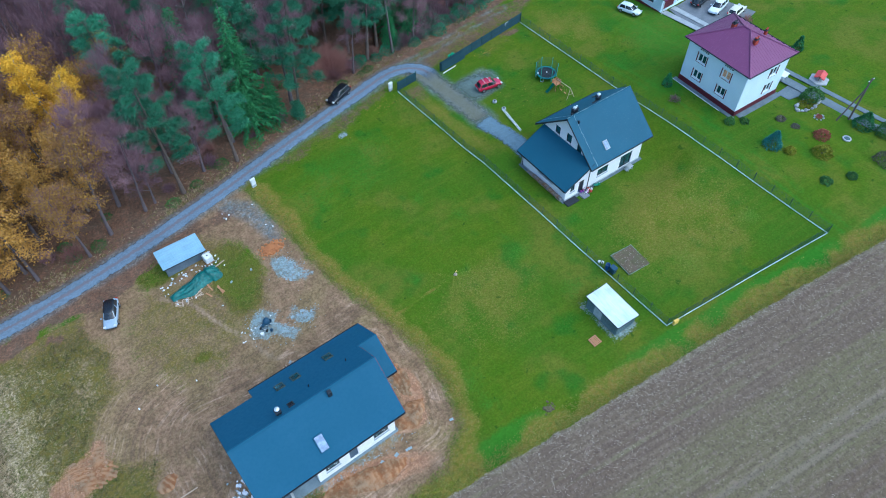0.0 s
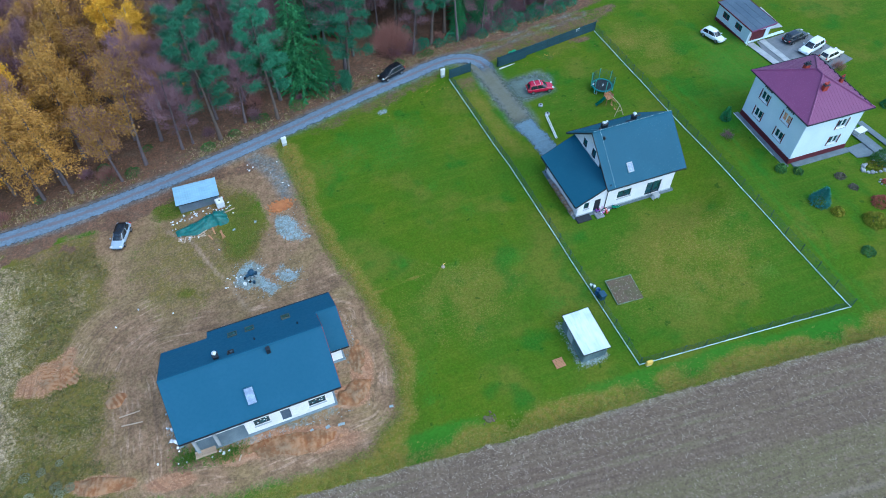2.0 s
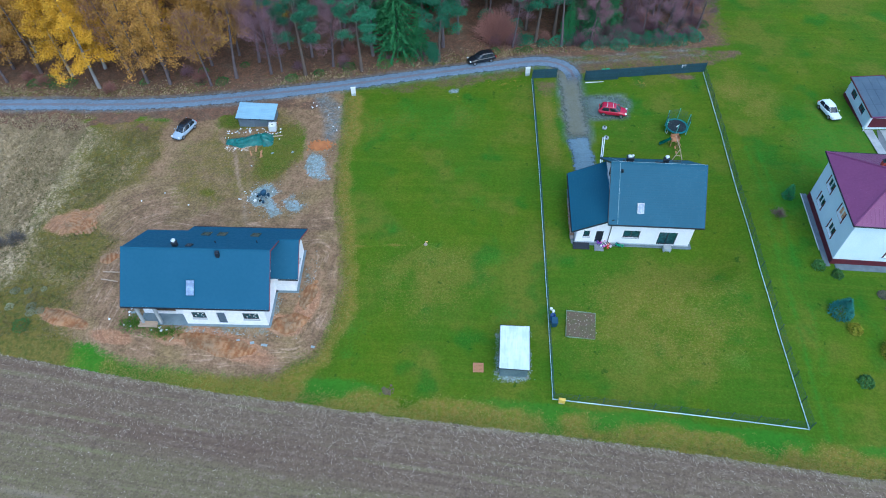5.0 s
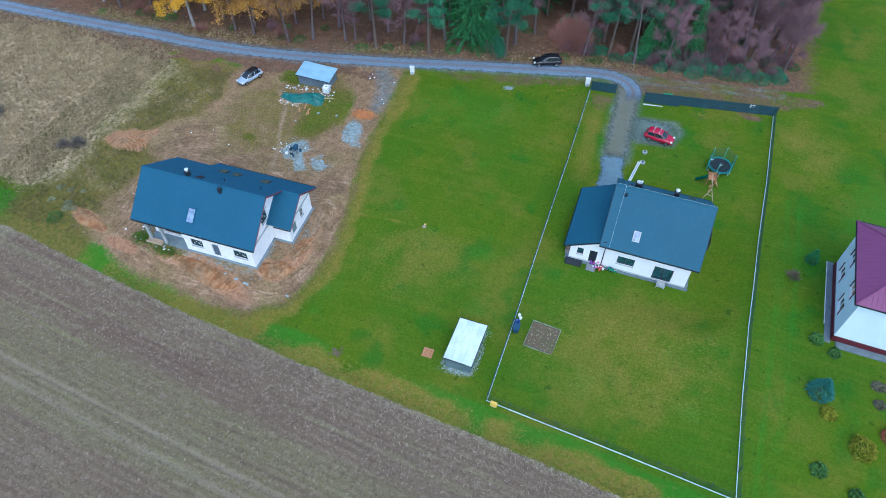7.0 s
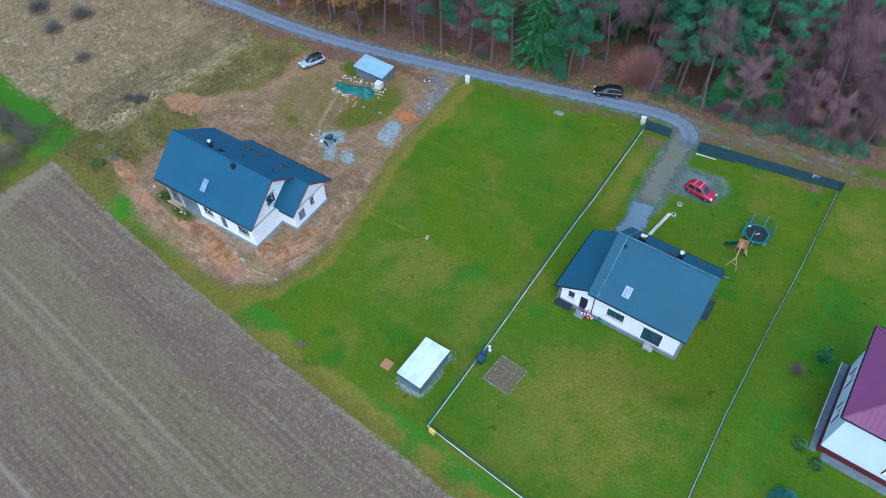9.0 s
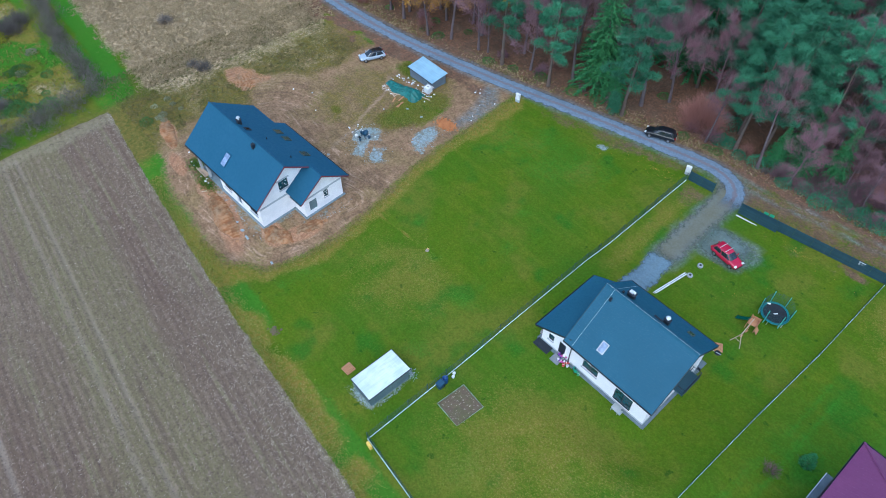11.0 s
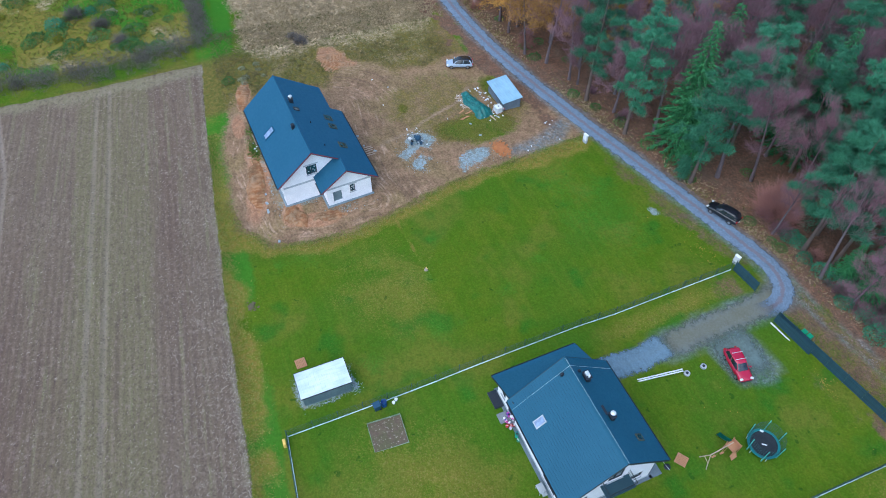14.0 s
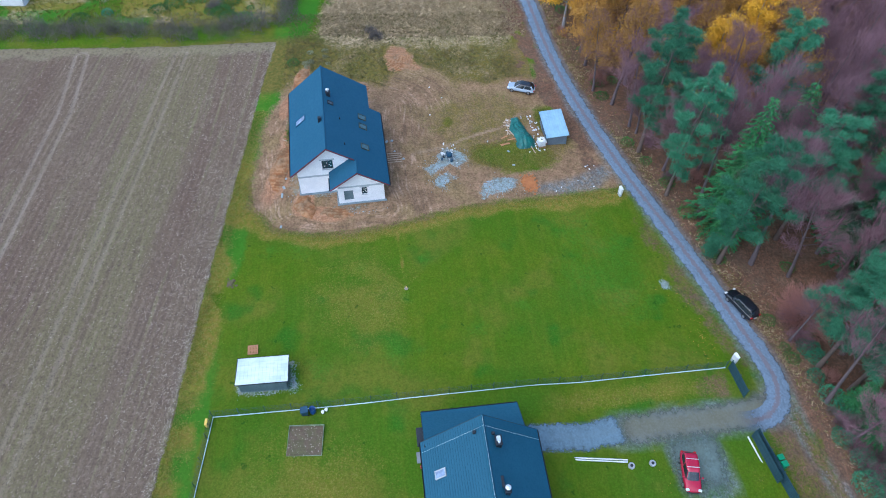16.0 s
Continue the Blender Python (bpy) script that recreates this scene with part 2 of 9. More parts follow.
M["leaf_yellow"] = leafy("yellow_autumn_leaves", (0.80, 0.46, 0.03), (0.52, 0.29, 0.03))
M["leaf_brown"] = leafy("brown_autumn_leaves", (0.52, 0.285, 0.05), (0.30, 0.165, 0.055))
M["leaf_pine"] = leafy("pine_needles", (0.044, 0.185, 0.105), (0.075, 0.25, 0.135))
M["leaf_spruce"] = leafy("spruce_needles", (0.034, 0.165, 0.068), (0.068, 0.24, 0.072))
M["leaf_green"] = leafy("green_leaves", (0.05, 0.15, 0.04), (0.09, 0.19, 0.045))
M["leaf_lime"] = leafy("yellow_green_leaves", (0.25, 0.24, 0.018), (0.14, 0.17, 0.014))
M["leaf_red"] = leafy("red_leaves", (0.42, 0.13, 0.085), (0.30, 0.09, 0.065))
M["leaf_hedge"] = leafy("grey_green_hedge_leaves", (0.105, 0.115, 0.075), (0.15, 0.125, 0.105))
M["twig"] = leafy("purple_brown_twigs", (0.250, 0.142, 0.170), (0.185, 0.112, 0.136), 0.9, 0.15)
M["twig_red"] = leafy("red_brown_twigs", (0.36, 0.175, 0.145), (0.27, 0.14, 0.12), 0.9, 0.15)
M["dry_grass"] = leafy("dry_grass_blades", (0.49, 0.385, 0.245), (0.29, 0.23, 0.13), 0.9, 0.3)
M["fresh_grass"] = leafy("fresh_grass_blades", (0.05, 0.13, 0.012), (0.09, 0.16, 0.02), 0.9, 0.2)
M["white_twig"] = leafy("pale_birch_twigs", (0.40, 0.36, 0.40), (0.3, 0.26, 0.3), 0.9, 0.15)
M["white_bark"] = surface("white_birch_bark", (0.62, 0.60, 0.62), (0.48, 0.46, 0.49), 0.9, 7, 0.8, 0.4, 0.02)
M["twig_grey"] = leafy("grey_brown_twigs", (0.185, 0.165, 0.150), (0.125, 0.112, 0.105), 0.9, 0.15)
M["rough_grass"] = leafy("yellowing_rough_grass", (0.27, 0.225, 0.06), (0.095, 0.165, 0.026), 0.9, 0.2)
M["olive_grass"] = leafy("matted_olive_grass", (0.20, 0.155, 0.075), (0.06, 0.085, 0.022), 0.9, 0.25)
M["leaf_weed"] = leafy("pale_grey_green_weeds", (0.27, 0.28, 0.19), (0.17, 0.19, 0.10), 0.9, 0.2)
M["walk_grey"] = surface("blue_grey_walk_paving", (0.16, 0.20, 0.235), (0.12, 0.155, 0.185), 0.9, 5, 0.8, 0.3, 0.01)
M["straw"] = leafy("straw", (0.40, 0.345, 0.275), (0.22, 0.185, 0.145), 0.9, 0.3)


# ---- the lie of the land ----
BUMPS = ((26, 5, -0.454), (-22, -8, -0.364), (14, -17, -0.3), (-46, -16, 1.11), (50, 2, 0.1), (-24, 22, 0.227), (41, -1, 1.1))
PADS = ((25.2, 6, 7.7, 6.5, 1.2), (-23, -8.5, 10, 7.5, -0.42), (52.5, 4.35, 6, 7, 3.0))


def gz(x, y):
    """Height of the sloping ground, in metres."""
    u, v = 110 * np.tanh(np.asarray(x, float) / 110) / 50, 110 * np.tanh(np.asarray(y, float) / 110) / 50
    u, v = np.where(np.abs(x) < 55, np.asarray(x, float) / 50, u), np.where(np.abs(y) < 55, np.asarray(y, float) / 50, v)
    z = 0.282 + 2.533 * u - 1.82 * v + 0.034 * u * u - 0.66 * u * v - 0.379 * v * v
    for a, b, h in BUMPS:
        z = z + h * np.exp(-((x - a) ** 2 + (y - b) ** 2) / 242)
    for cx, cy, hx, hy, pz in PADS:
        d = np.hypot(np.maximum(np.abs(x - cx) - hx, 0), np.maximum(np.abs(y - cy) - hy, 0))
        t = np.clip((d - 0.3) / 5.7, 0, 1)
        z = z + (pz - z) * (1 - 0.5 * t - 0.5 * t * t * (3 - 2 * t))
    return z


def g1(x, y):
    return float(gz(x, y))


def hash2(i, j, seed):
    n = np.sin(i * 127.1 + j * 311.7 + seed * 74.7) * 43758.5453
    return n - np.floor(n)


def vnoise(x, y, scale, seed=0):
    """Smooth value noise, 0..1."""
    x, y = np.asarray(x, float) / scale, np.asarray(y, float) / scale
    i, j = np.floor(x), np.floor(y)
    f, g = x - i, y - j
    f, g = f * f * (3 - 2 * f), g * g * (3 - 2 * g)
    a, b = hash2(i, j, seed), hash2(i + 1, j, seed)
    c, d = hash2(i, j + 1, seed), hash2(i + 1, j + 1, seed)
    return (a * (1 - f) + b * f) * (1 - g) + (c * (1 - f) + d * f) * g


def fbm(x, y, scale, seed=0):
    return (vnoise(x, y, scale, seed) * 4 + vnoise(x, y, scale / 2, seed + 1) * 2 + vnoise(x, y, scale / 4, seed + 2)) / 7


def smooth(v, lo, hi):
    t = np.clip((np.asarray(v, float) - lo) / (hi - lo), 0, 1)
    return t * t * (3 - 2 * t)


def along(line, x, y):
    """Distance of each place from a polyline."""
    best = np.full(np.shape(x), 1e9)
    for (ax, ay), (bx, by) in zip(line[:-1], line[1:]):
        dx, dy = bx - ax, by - ay
        t = np.clip(((x - ax) * dx + (y - ay) * dy) / (dx * dx + dy * dy), 0, 1)
        best = np.minimum(best, np.hypot(x - ax - t * dx, y - ay - t * dy))
    return best


def inside(poly, x, y):
    """Signed distance to a polygon's edge, positive inside."""
    hit = np.zeros(np.shape(x), bool)
    for (ax, ay), (bx, by) in zip(poly, poly[1:] + poly[:1]):
        cross = ((ay > y) != (by > y)) & (x < (bx - ax) * (y - ay) / (by - ay + 1e-12) + ax)
        hit ^= cross
    d = along(poly + poly[:1], x, y)
    return np.where(hit, d, -d)


def oval(cx, cy, rx, ry, turn, x, y):
    c, s = math.cos(radians(turn)), math.sin(radians(turn))
    u, v = (x - cx) * c + (y - cy) * s, -(x - cx) * s + (y - cy) * c
    return 1 - np.hypot(u / rx, v / ry)


ROAD = [(-140, 20.5), (-110, 22.5), (-85, 23.8), (-69, 24.7), (-51, 25.8), (-42, 26.6), (-33.6, 27.9), (-25.6, 29.6), (-16.6, 31.8), (-8, 34.3), (0.6, 36.6), (9, 38.7), (14, 39.8)]
BEND = [(14, 39.8), (16.9, 39.5), (18.6, 38.0), (19.1, 35.5), (19.2, 32), (19.4, 28), (19.7, 24.5), (20.1, 20.5)]
TRACK = [(14, 39.8), (22, 40.5), (27.5, 41.5), (33, 42.5), (40, 43.4), (50, 46), (70, 55)]
EDGE = [(-51.5, -18.6), (-36, -20.4), (-18.5, -22.1), (-2, -23.5), (11, -24.4), (23, -25.2), (43, -27.2), (70, -29.5), (160, -38)]


def edge_y(x):
    return np.interp(x, [p[0] for p in EDGE], [p[1] for p in EDGE])


def road_y(x):
    line = ROAD + [(27.5, 41.5), (40, 43.4), (50, 46), (90, 60)]
    return np.interp(x, [p[0] for p in line], [p[1] for p in line])


def sheet(name, xs, ys, z, zones=None, mat=None, keep=None):
    """A grid of quads over xs and ys at the heights z; zones: named colour layers."""
    nx, ny = len(xs), len(ys)
    X, Y = np.meshgrid(xs, ys)
    co = np.stack([X, Y, z(X, Y)], -1).reshape(-1, 3)
    i = np.arange(nx * ny).reshape(ny, nx)
    quads = np.stack([i[:-1, :-1], i[:-1, 1:], i[1:, 1:], i[1:, :-1]], -1).reshape(-1, 4)
    if keep is not None:
        ok = keep(co[:, 0], co[:, 1])
        quads = quads[ok[quads].all(axis=1)]
        used = np.unique(quads)
        back = np.zeros(len(co), int)
        back[used] = np.arange(len(used))
        co, quads = co[used], back[quads]
    me = bpy.data.meshes.new(name)
    me.vertices.add(len(co))
    me.vertices.foreach_set("co", co.ravel())
    me.loops.add(quads.size)
    me.loops.foreach_set("vertex_index", quads.ravel().astype(np.int32))
    me.polygons.add(len(quads))
    me.polygons.foreach_set("loop_start", np.arange(0, quads.size, 4, dtype=np.int32))
    me.polygons.foreach_set("loop_total", np.full(len(quads), 4, np.int32))
    me.update(calc_edges=True)
    me.polygons.foreach_set("use_smooth", np.ones(len(quads), bool))
    for key, layer in (zones(co[:, 0], co[:, 1]) if zones else {}).items():
        at = me.attributes.new(key, "FLOAT_COLOR", "POINT")
        full = np.ones((len(co), 4))
        full[:, : len(layer)] = np.stack(layer, -1)
        at.data.foreach_set("color", full.ravel())
    ob = new(name, me)
    if mat:
        me.materials.append(mat)
    return ob


def steps(lo, hi, step, far):
    """Even steps from lo to hi, then ever wider ones out to far on both sides."""
    out, d = [], step
    e = hi
    while e < far:
        d *= 1.35
        e += d
        out.append(e)
    left, d, e = [], step, lo
    while e > -far:
        d *= 1.35
        e -= d
        left.append(e)
    return np.array(left[::-1] + list(np.arange(lo, hi + 1e-6, step)) + out)


SITE = [(-15.4, 29.5), (-14.6, 22), (-14.0, 13), (-13.2, 7.5), (-11.4, 0.6), (-9.9, -6), (-9.8, -11), (-11.2, -16.3), (-14.8, -19.0), (-20, -20.0), (-29.5, -19.0), (-36, -17.4), (-43, -15.6), (-50, -9), (-50, 5), (-46.5, 11), (-47, 17), (-56, 20), (-80, 22), (-80, 24), (-51, 25.5), (-33, 27.6), (-16, 31)]
CLAY = [((-46.6, 1.3), 4.4, 2.9, 30), ((-21, -16.3), 7.2, 1.9, -14), ((-12.9, -10.2), 1.7, 3.2, -12), ((-15.0, -13.0), 3.2, 1.8, -20), ((-41.0, -14.3), 4.6, 1.2, -16), ((-27, -15.6), 3.5, 1.3, -4), ((-34.5, -16.2), 3.6, 1.0, -8)]
RUBBLE = [[(-18.0, 15.2), (-15.9, 15.9), (-14.4, 13.5), (-14.7, 11.2), (-16.7, 10.9), (-18.0, 12.9)], [(-24.2, 9.4), (-22.7, 9.9), (-20.9, 8.2), (-21.9, 6.9), (-23.0, 5.2), (-25.3, 6.6)], [(-22.5, 6.1), (-20.9, 6.9), (-19.7, 4.3), (-20.7, 3.6)], [(-19.6, 6.7), (-18.4, 7.5), (-16.8, 5.9), (-16.9, 4.4), (-18.5, 4.5)]]
STONY = [(-18.3, 29.6), (-15.8, 27.3), (-14.7, 23.4), (-14.9, 18.5), (-16.5, 18.6), (-17.6, 23.5), (-19.8, 28.6)]
STRIP = [(-105, -11.5), (-83, -12.2), (-72, -13), (-60.7, -14), (-50, -16), (-40.7, -17.8), (-32.8, -19.3)]
TRAIL_A, TRAIL_B = (-9.2, -0.8), (0.1, -0.1)
HOUSE_SITE = (-23.4, -8.6, 9.6, 6.0)


def flow_of(x, y):
    """Coordinates that run round the new house, for the wheel marks."""
    cx, cy, hx, hy = HOUSE_SITE
    dx, dy = x - cx, y - cy
    d = np.hypot(np.maximum(np.abs(dx) - hx, 0), np.maximum(np.abs(dy) - hy, 0))
    lean = fbm(x, y, 9, 27) * 2.4
    return d + lean, np.abs(np.arctan2(dy / 9.0, dx / 12.0)) * 14.0


def zones_of(x, y):
    wob = (fbm(x, y, 5, 3) - 0.5) * 3.2
    wob2 = (fbm(x, y, 2.2, 8) - 0.5) * 1.8
    road = along(ROAD, x, y)
    site = inside(SITE, x, y) + wob * 0.45
    dirt = smooth(site, -2.3, 1.5)
    dirt = np.maximum(dirt, 0.15 * smooth(2.4 - np.abs(x + 54.2 - (y + 18.4) * 0.06) + wob2, 0, 1.5) * smooth(-18 - y, 0, 2))
    # weedy, half bare ground west and south of the heaps; greener by the hut
    weedy = smooth(np.maximum(np.maximum(oval(-31, 12.5, 7.2, 9.5, 18, x, y), oval(-23.5, 16.5, 5.2, 9.5, 5, x, y)), oval(-28.5, 23.0, 6.5, 3.0, 8, x, y)) + wob * 0.13 + wob2 * 0.05, -0.12, 0.42)
    green = smooth(np.maximum(oval(-22.3, 16.6, 3.7, 7.5, -12, x, y), oval(-29.5, 22.9, 4.6, 2.6, 8, x, y)) + wob2 * 0.16, -0.05, 0.5)
    green = np.maximum(green, 0.8 * smooth(oval(-30.5, 7.6, 1.3, 0.9, 0, x, y) + wob2 * 0.3, 0, 0.6))
    path = smooth(0.9 - along([(-17.5, 28), (-17.2, 20), (-16.8, 12), (-17, 3)], x, y) + wob2 * 0.5, 0, 1.0)
    foot = smooth(0.42 - along([(-31.6, 18.6), (-30.2, 16.9), (-28.7, 15.4), (-26.9, 10.3), (-25.2, 7.0), (-23.9, 2.8)], x, y) + wob2 * 0.12, 0, 0.45)
    dirt = dirt * (1 - (0.52 * weedy + 0.40 * green) * (1 - path) * (1 - 0.85 * foot))
    tracks = smooth(oval(-39, 4.5, 7.5, 6, 20, x, y) + wob * 0.1, 0, 0.5)
    dirt = dirt * (1 - 0.62 * smooth(-36.5 - x + wob * 1.6, 0, 6) * (1 - 0.85 * tracks))
    # old tall dry grass west of the building site
    drya = smooth(inside([(-100, 21), (-62, 22.5), (-50, 21), (-44, 18.5), (-39, 14), (-38, 9.5), (-43, 8), (-45.5, 6), (-46, 2), (-45.5, -1), (-44, -2.6), (-39.5, -4.5), (-38.6, -9), (-39, -12.5), (-47, -11), (-52, -12.4), (-68, -11), (-100, -9.5)], x, y) + wob * 0.9, -1.6, 2.2)
    drya = np.maximum(drya, 0.45 * smooth(-58.5 - x, 0, 1.5) * smooth(-18.5 - y, 0, 2) * smooth(fbm(x, y, 7, 46), 0.5, 0.62))
    drya = np.where(y < road_y(x) - 1, drya, 0) * (1 - 0.7 * smooth(x + 56, 0, 8))
    weedy = np.maximum(weedy, smooth(x + 57, 0, 8) * smooth(-36 - x + wob, 0, 4) * (y < 22))
    dirt = dirt * (1 - 0.8 * drya)
    clay = np.zeros(np.shape(x))
    for (cx, cy), rx, ry, turn in CLAY:
        clay = np.maximum(clay, smooth(oval(cx, cy, rx, ry, turn, x, y) + wob2 * 0.32, -0.1, 0.45))
    ruts = np.clip(dirt * smooth(5.5 - np.abs(flow_of(x, y)[0] - 5.0), 0, 3) + tracks, 0, 1)
    # forest floor, with the fallen leaves that spill on the verges
    behind = y - road_y(x) - 1.6
    wood = smooth(behind + 1.1 + wob * 0.4, -0.3, 1.0) * smooth(44 - x + wob, -4, 3)
    spill = smooth(fbm(x, y, 2.5, 5) - 0.30 - 0.11 * np.maximum(0, np.abs(behind + 3.4) - 1.6), 0, 0.22) * smooth(-22 - x, -2, 3)
    spill = np.maximum(spill, smooth(oval(15.5, 33.0, 2.4, 2.9, 0, x, y) + wob2 * 0.3, -0.25, 0.9) * 0.6)
    spill = np.maximum(spill, smooth(2.6 - np.abs(y - road_y(x) + 2.9) + wob2, 0, 2.4) * smooth(x + 14, 0, 8) * smooth(15 - x, 0, 3) * 0.5)
    spill = np.maximum(spill, smooth(oval(36.3, 36.6, 2.6, 1.0, -15, x, y) + wob2 * 0.25, -0.1, 0.5) * 0.7)
    spill = np.maximum(spill, smooth(oval(30, 33.8, 9, 1.6, 10, x, y) + wob2 * 0.3, -0.2, 0.9) * 0.22)
    spill = np.maximum(spill, smooth(inside([(17.5, 36.0), (21.6, 36.0), (40.3, 38.8), (47, 43), (46, 47.5), (20, 43.5), (14, 41.5)], x, y) + wob * 0.5, -1.0, 1.2) * 0.62)
    spill = np.maximum(spill, smooth(oval(-19.5, 27.0, 3.4, 1.6, 14, x, y) + wob2 * 0.2, 0, 0.5) * 0.7)
    litter = np.maximum(wood, spill * (y < 44))
    litter = np.maximum(litter, smooth(2.8 - np.abs(y - road_y(x) + 1.2) + wob * 0.6, 0, 1.2) * smooth(-20 - x, 0, 4) * 0.7)
    # crushed stone and rubble
    grav = smooth(oval(1.3, 31.4, 0.95, 0.7, 10, x, y) + wob2 * 0.2, 0, 0.3)
    for poly in RUBBLE:
        grav = np.maximum(grav, smooth(inside(poly, x, y) + wob2 * 1.25, -0.4, 0.6))
    wash = 0.9 * smooth(inside(STONY, x, y) + wob2 * 0.5, -0.7, 0.8)
    wash = np.maximum(wash, 0.8 * smooth(2.3 - road + wob2 * 0.6, 0, 1.0))
    wash = np.maximum(wash, 0.85 * smooth(2.3 - along(BEND, x, y) + wob2 * 0.5, -0.2, 0.9))
    wash = np.maximum(wash, 0.85 * smooth(inside([(20, 24.9), (27.0, 25.8), (28.0, 29.4), (26.8, 31.6), (19.5, 30.5)], x, y) + wob2 * 0.35, -0.6, 0.4))
    wash = np.maximum(wash, 0.75 * smooth(0.45 - np.abs(along(TRACK[:5], x, y) - 0.8) + wob2 * 0.35, -0.1, 0.6) * (x > 14))
    grav = np.maximum(grav, 0.28 * smooth(1.0 - np.abs(inside([(-33, -14.2), (-16.6, -13.8), (-16.6, -9), (-13.8, -8.8), (-13.4, -2), (-31, -2.6)], x, y)) + wob2 * 0.6, 0, 0.8) * (x > -34))
    grav = np.maximum(grav, 0.3 * smooth(0.9 - along(TRACK[:5], x, y) + wob2 * 0.9, 0.0, 1.0) * smooth(fbm(x, y, 4, 33), 0.3, 0.6) * (x > 14))
    grav = np.maximum(grav, 0.75 * smooth(inside([(9.4, -18.8), (13.2, -18.8), (13.2, -12.2), (9.4, -12.2)], x, y) + wob2 * 0.5 + 0.1, 0, 0.5))
    # lush strips: field margin, far lawn
    edge = y - edge_y(np.clip(x, -60, 200))
    lush = smooth(2.4 - np.abs(edge - 1.6) + wob * 0.4, 0, 1.5) * smooth(vnoise(x, y, 7, 40), 0.3, 0.7)
    lush = np.maximum(lush, smooth(oval(-44, -17.4, 12, 1.7, -9, x, y) + wob2 * 0.2, -0.1, 0.5))
    lush = np.maximum(lush, smooth(2.0 - along(STRIP, x, y) + wob2 * 0.4, -0.3, 1.2))
    lush = np.maximum(lush, smooth(-57.5 - x, 0, 1.5) * smooth(-18 - y, 0, 2) * smooth(vnoise(x, y, 6, 47), 0.3, 0.6))
    lush = np.maximum(lush, 0.6 * smooth(oval(52, 22, 16, 30, -8, x, y) + wob * 0.1, -0.1, 0.8) * smooth(vnoise(x, y, 9, 49), 0.1, 0.8))
    lush = np.maximum(lush, 0.35 * smooth(oval(-3, 24, 15, 9, 12, x, y) + wob * 0.12, 0, 0.7))
    for path in ([(41.9, -24), (42.2, -5), (42.6, 20)], [(43.5, -25), (43.8, -5), (44.2, 20)]):
        lush = np.maximum(lush, 0.5 * smooth(0.5 - along(path, x, y) + wob2 * 0.15, -0.2, 0.5))
    for cx, cy, r in ((-3.5, -5.5, 1.0), (1.5, -0.2, 1.1), (-7.3, -13, 2.2), (-7.0, -16.5, 1.3), (8.6, -2.0, 1.8), (10.5, -10.2, 2.0), (6.5, 8.0, 1.5), (-4.5, 2.2, 0.9), (3.2, 13.5, 1.3), (32, -9, 2.2), (24, -15, 2.4), (35, -15, 1.8)):
        lush = np.maximum(lush, 0.42 * smooth(oval(cx, cy, r * 1.4, r * 1.1, 20 * cx, x, y) + wob2 * 0.3, -0.3, 1.0))
    yellow = smooth(2.3 - np.abs(edge - 0.9) + wob2 * 0.9, 0, 1.8) * smooth(fbm(x, y, 3.5, 44), 0.22, 0.55) * (0.25 + 0.75 * smooth(x + 30, 0, 14))
    lush = np.maximum(lush, 0.9 * smooth(2.6 - np.abs(edge - 1.3) + wob2 * 0.5, 0, 1.6) * smooth(-20 - x, 0, 10) * (x > -58))
    yellow = np.maximum(yellow, 0.85 * smooth(2.2 - np.abs(inside(SITE, x, y) + 1.5) + wob2 * 1.3, 0, 2.6) * (x > -20))
    yellow = np.maximum(yellow, 0.9 * smooth(0.22 - along([TRAIL_A, TRAIL_B], x, y), 0, 0.3))
    yellow = np.maximum(yellow, smooth(oval(45, 32, 6, 10, 30, x, y) + wob * 0.1, -0.2, 1.0) * 0.42)
    yellow = np.maximum(yellow, smooth(oval(28, -10, 14, 11, 12, x, y) + wob * 0.1, -0.1, 0.8) * 0.40)
    yellow = np.maximum(yellow, smooth(oval(0, -5, 11, 9, 20, x, y) + wob * 0.1, -0.1, 0.8) * 0.30)
    yellow = np.maximum(yellow, smooth(oval(15.8, 24, 1.7, 13, 4, x, y) + wob2 * 0.2, -0.1, 0.8) * 0.45)
    yellow = np.maximum(yellow, smooth(-57.5 - x, 0, 1.5) * smooth(-18 - y, 0, 2) * smooth(vnoise(x, y, 4, 48), 0.4, 0.6))
    u, v = flow_of(x, y)
    return {"zone_a": (np.clip(dirt, 0, 1), np.clip(clay, 0, 1), np.clip(drya, 0, 1)), "zone_b": (np.clip(litter, 0, 1), np.clip(grav, 0, 1), np.clip(ruts, 0, 1), np.clip(wash, 0, 1)), "zone_c": (np.clip(lush, 0, 1), np.clip(yellow, 0, 1), np.clip(weedy * (1 - 0.5 * green), 0, 1)), "flow": (u, v, np.clip(foot, 0, 1))}


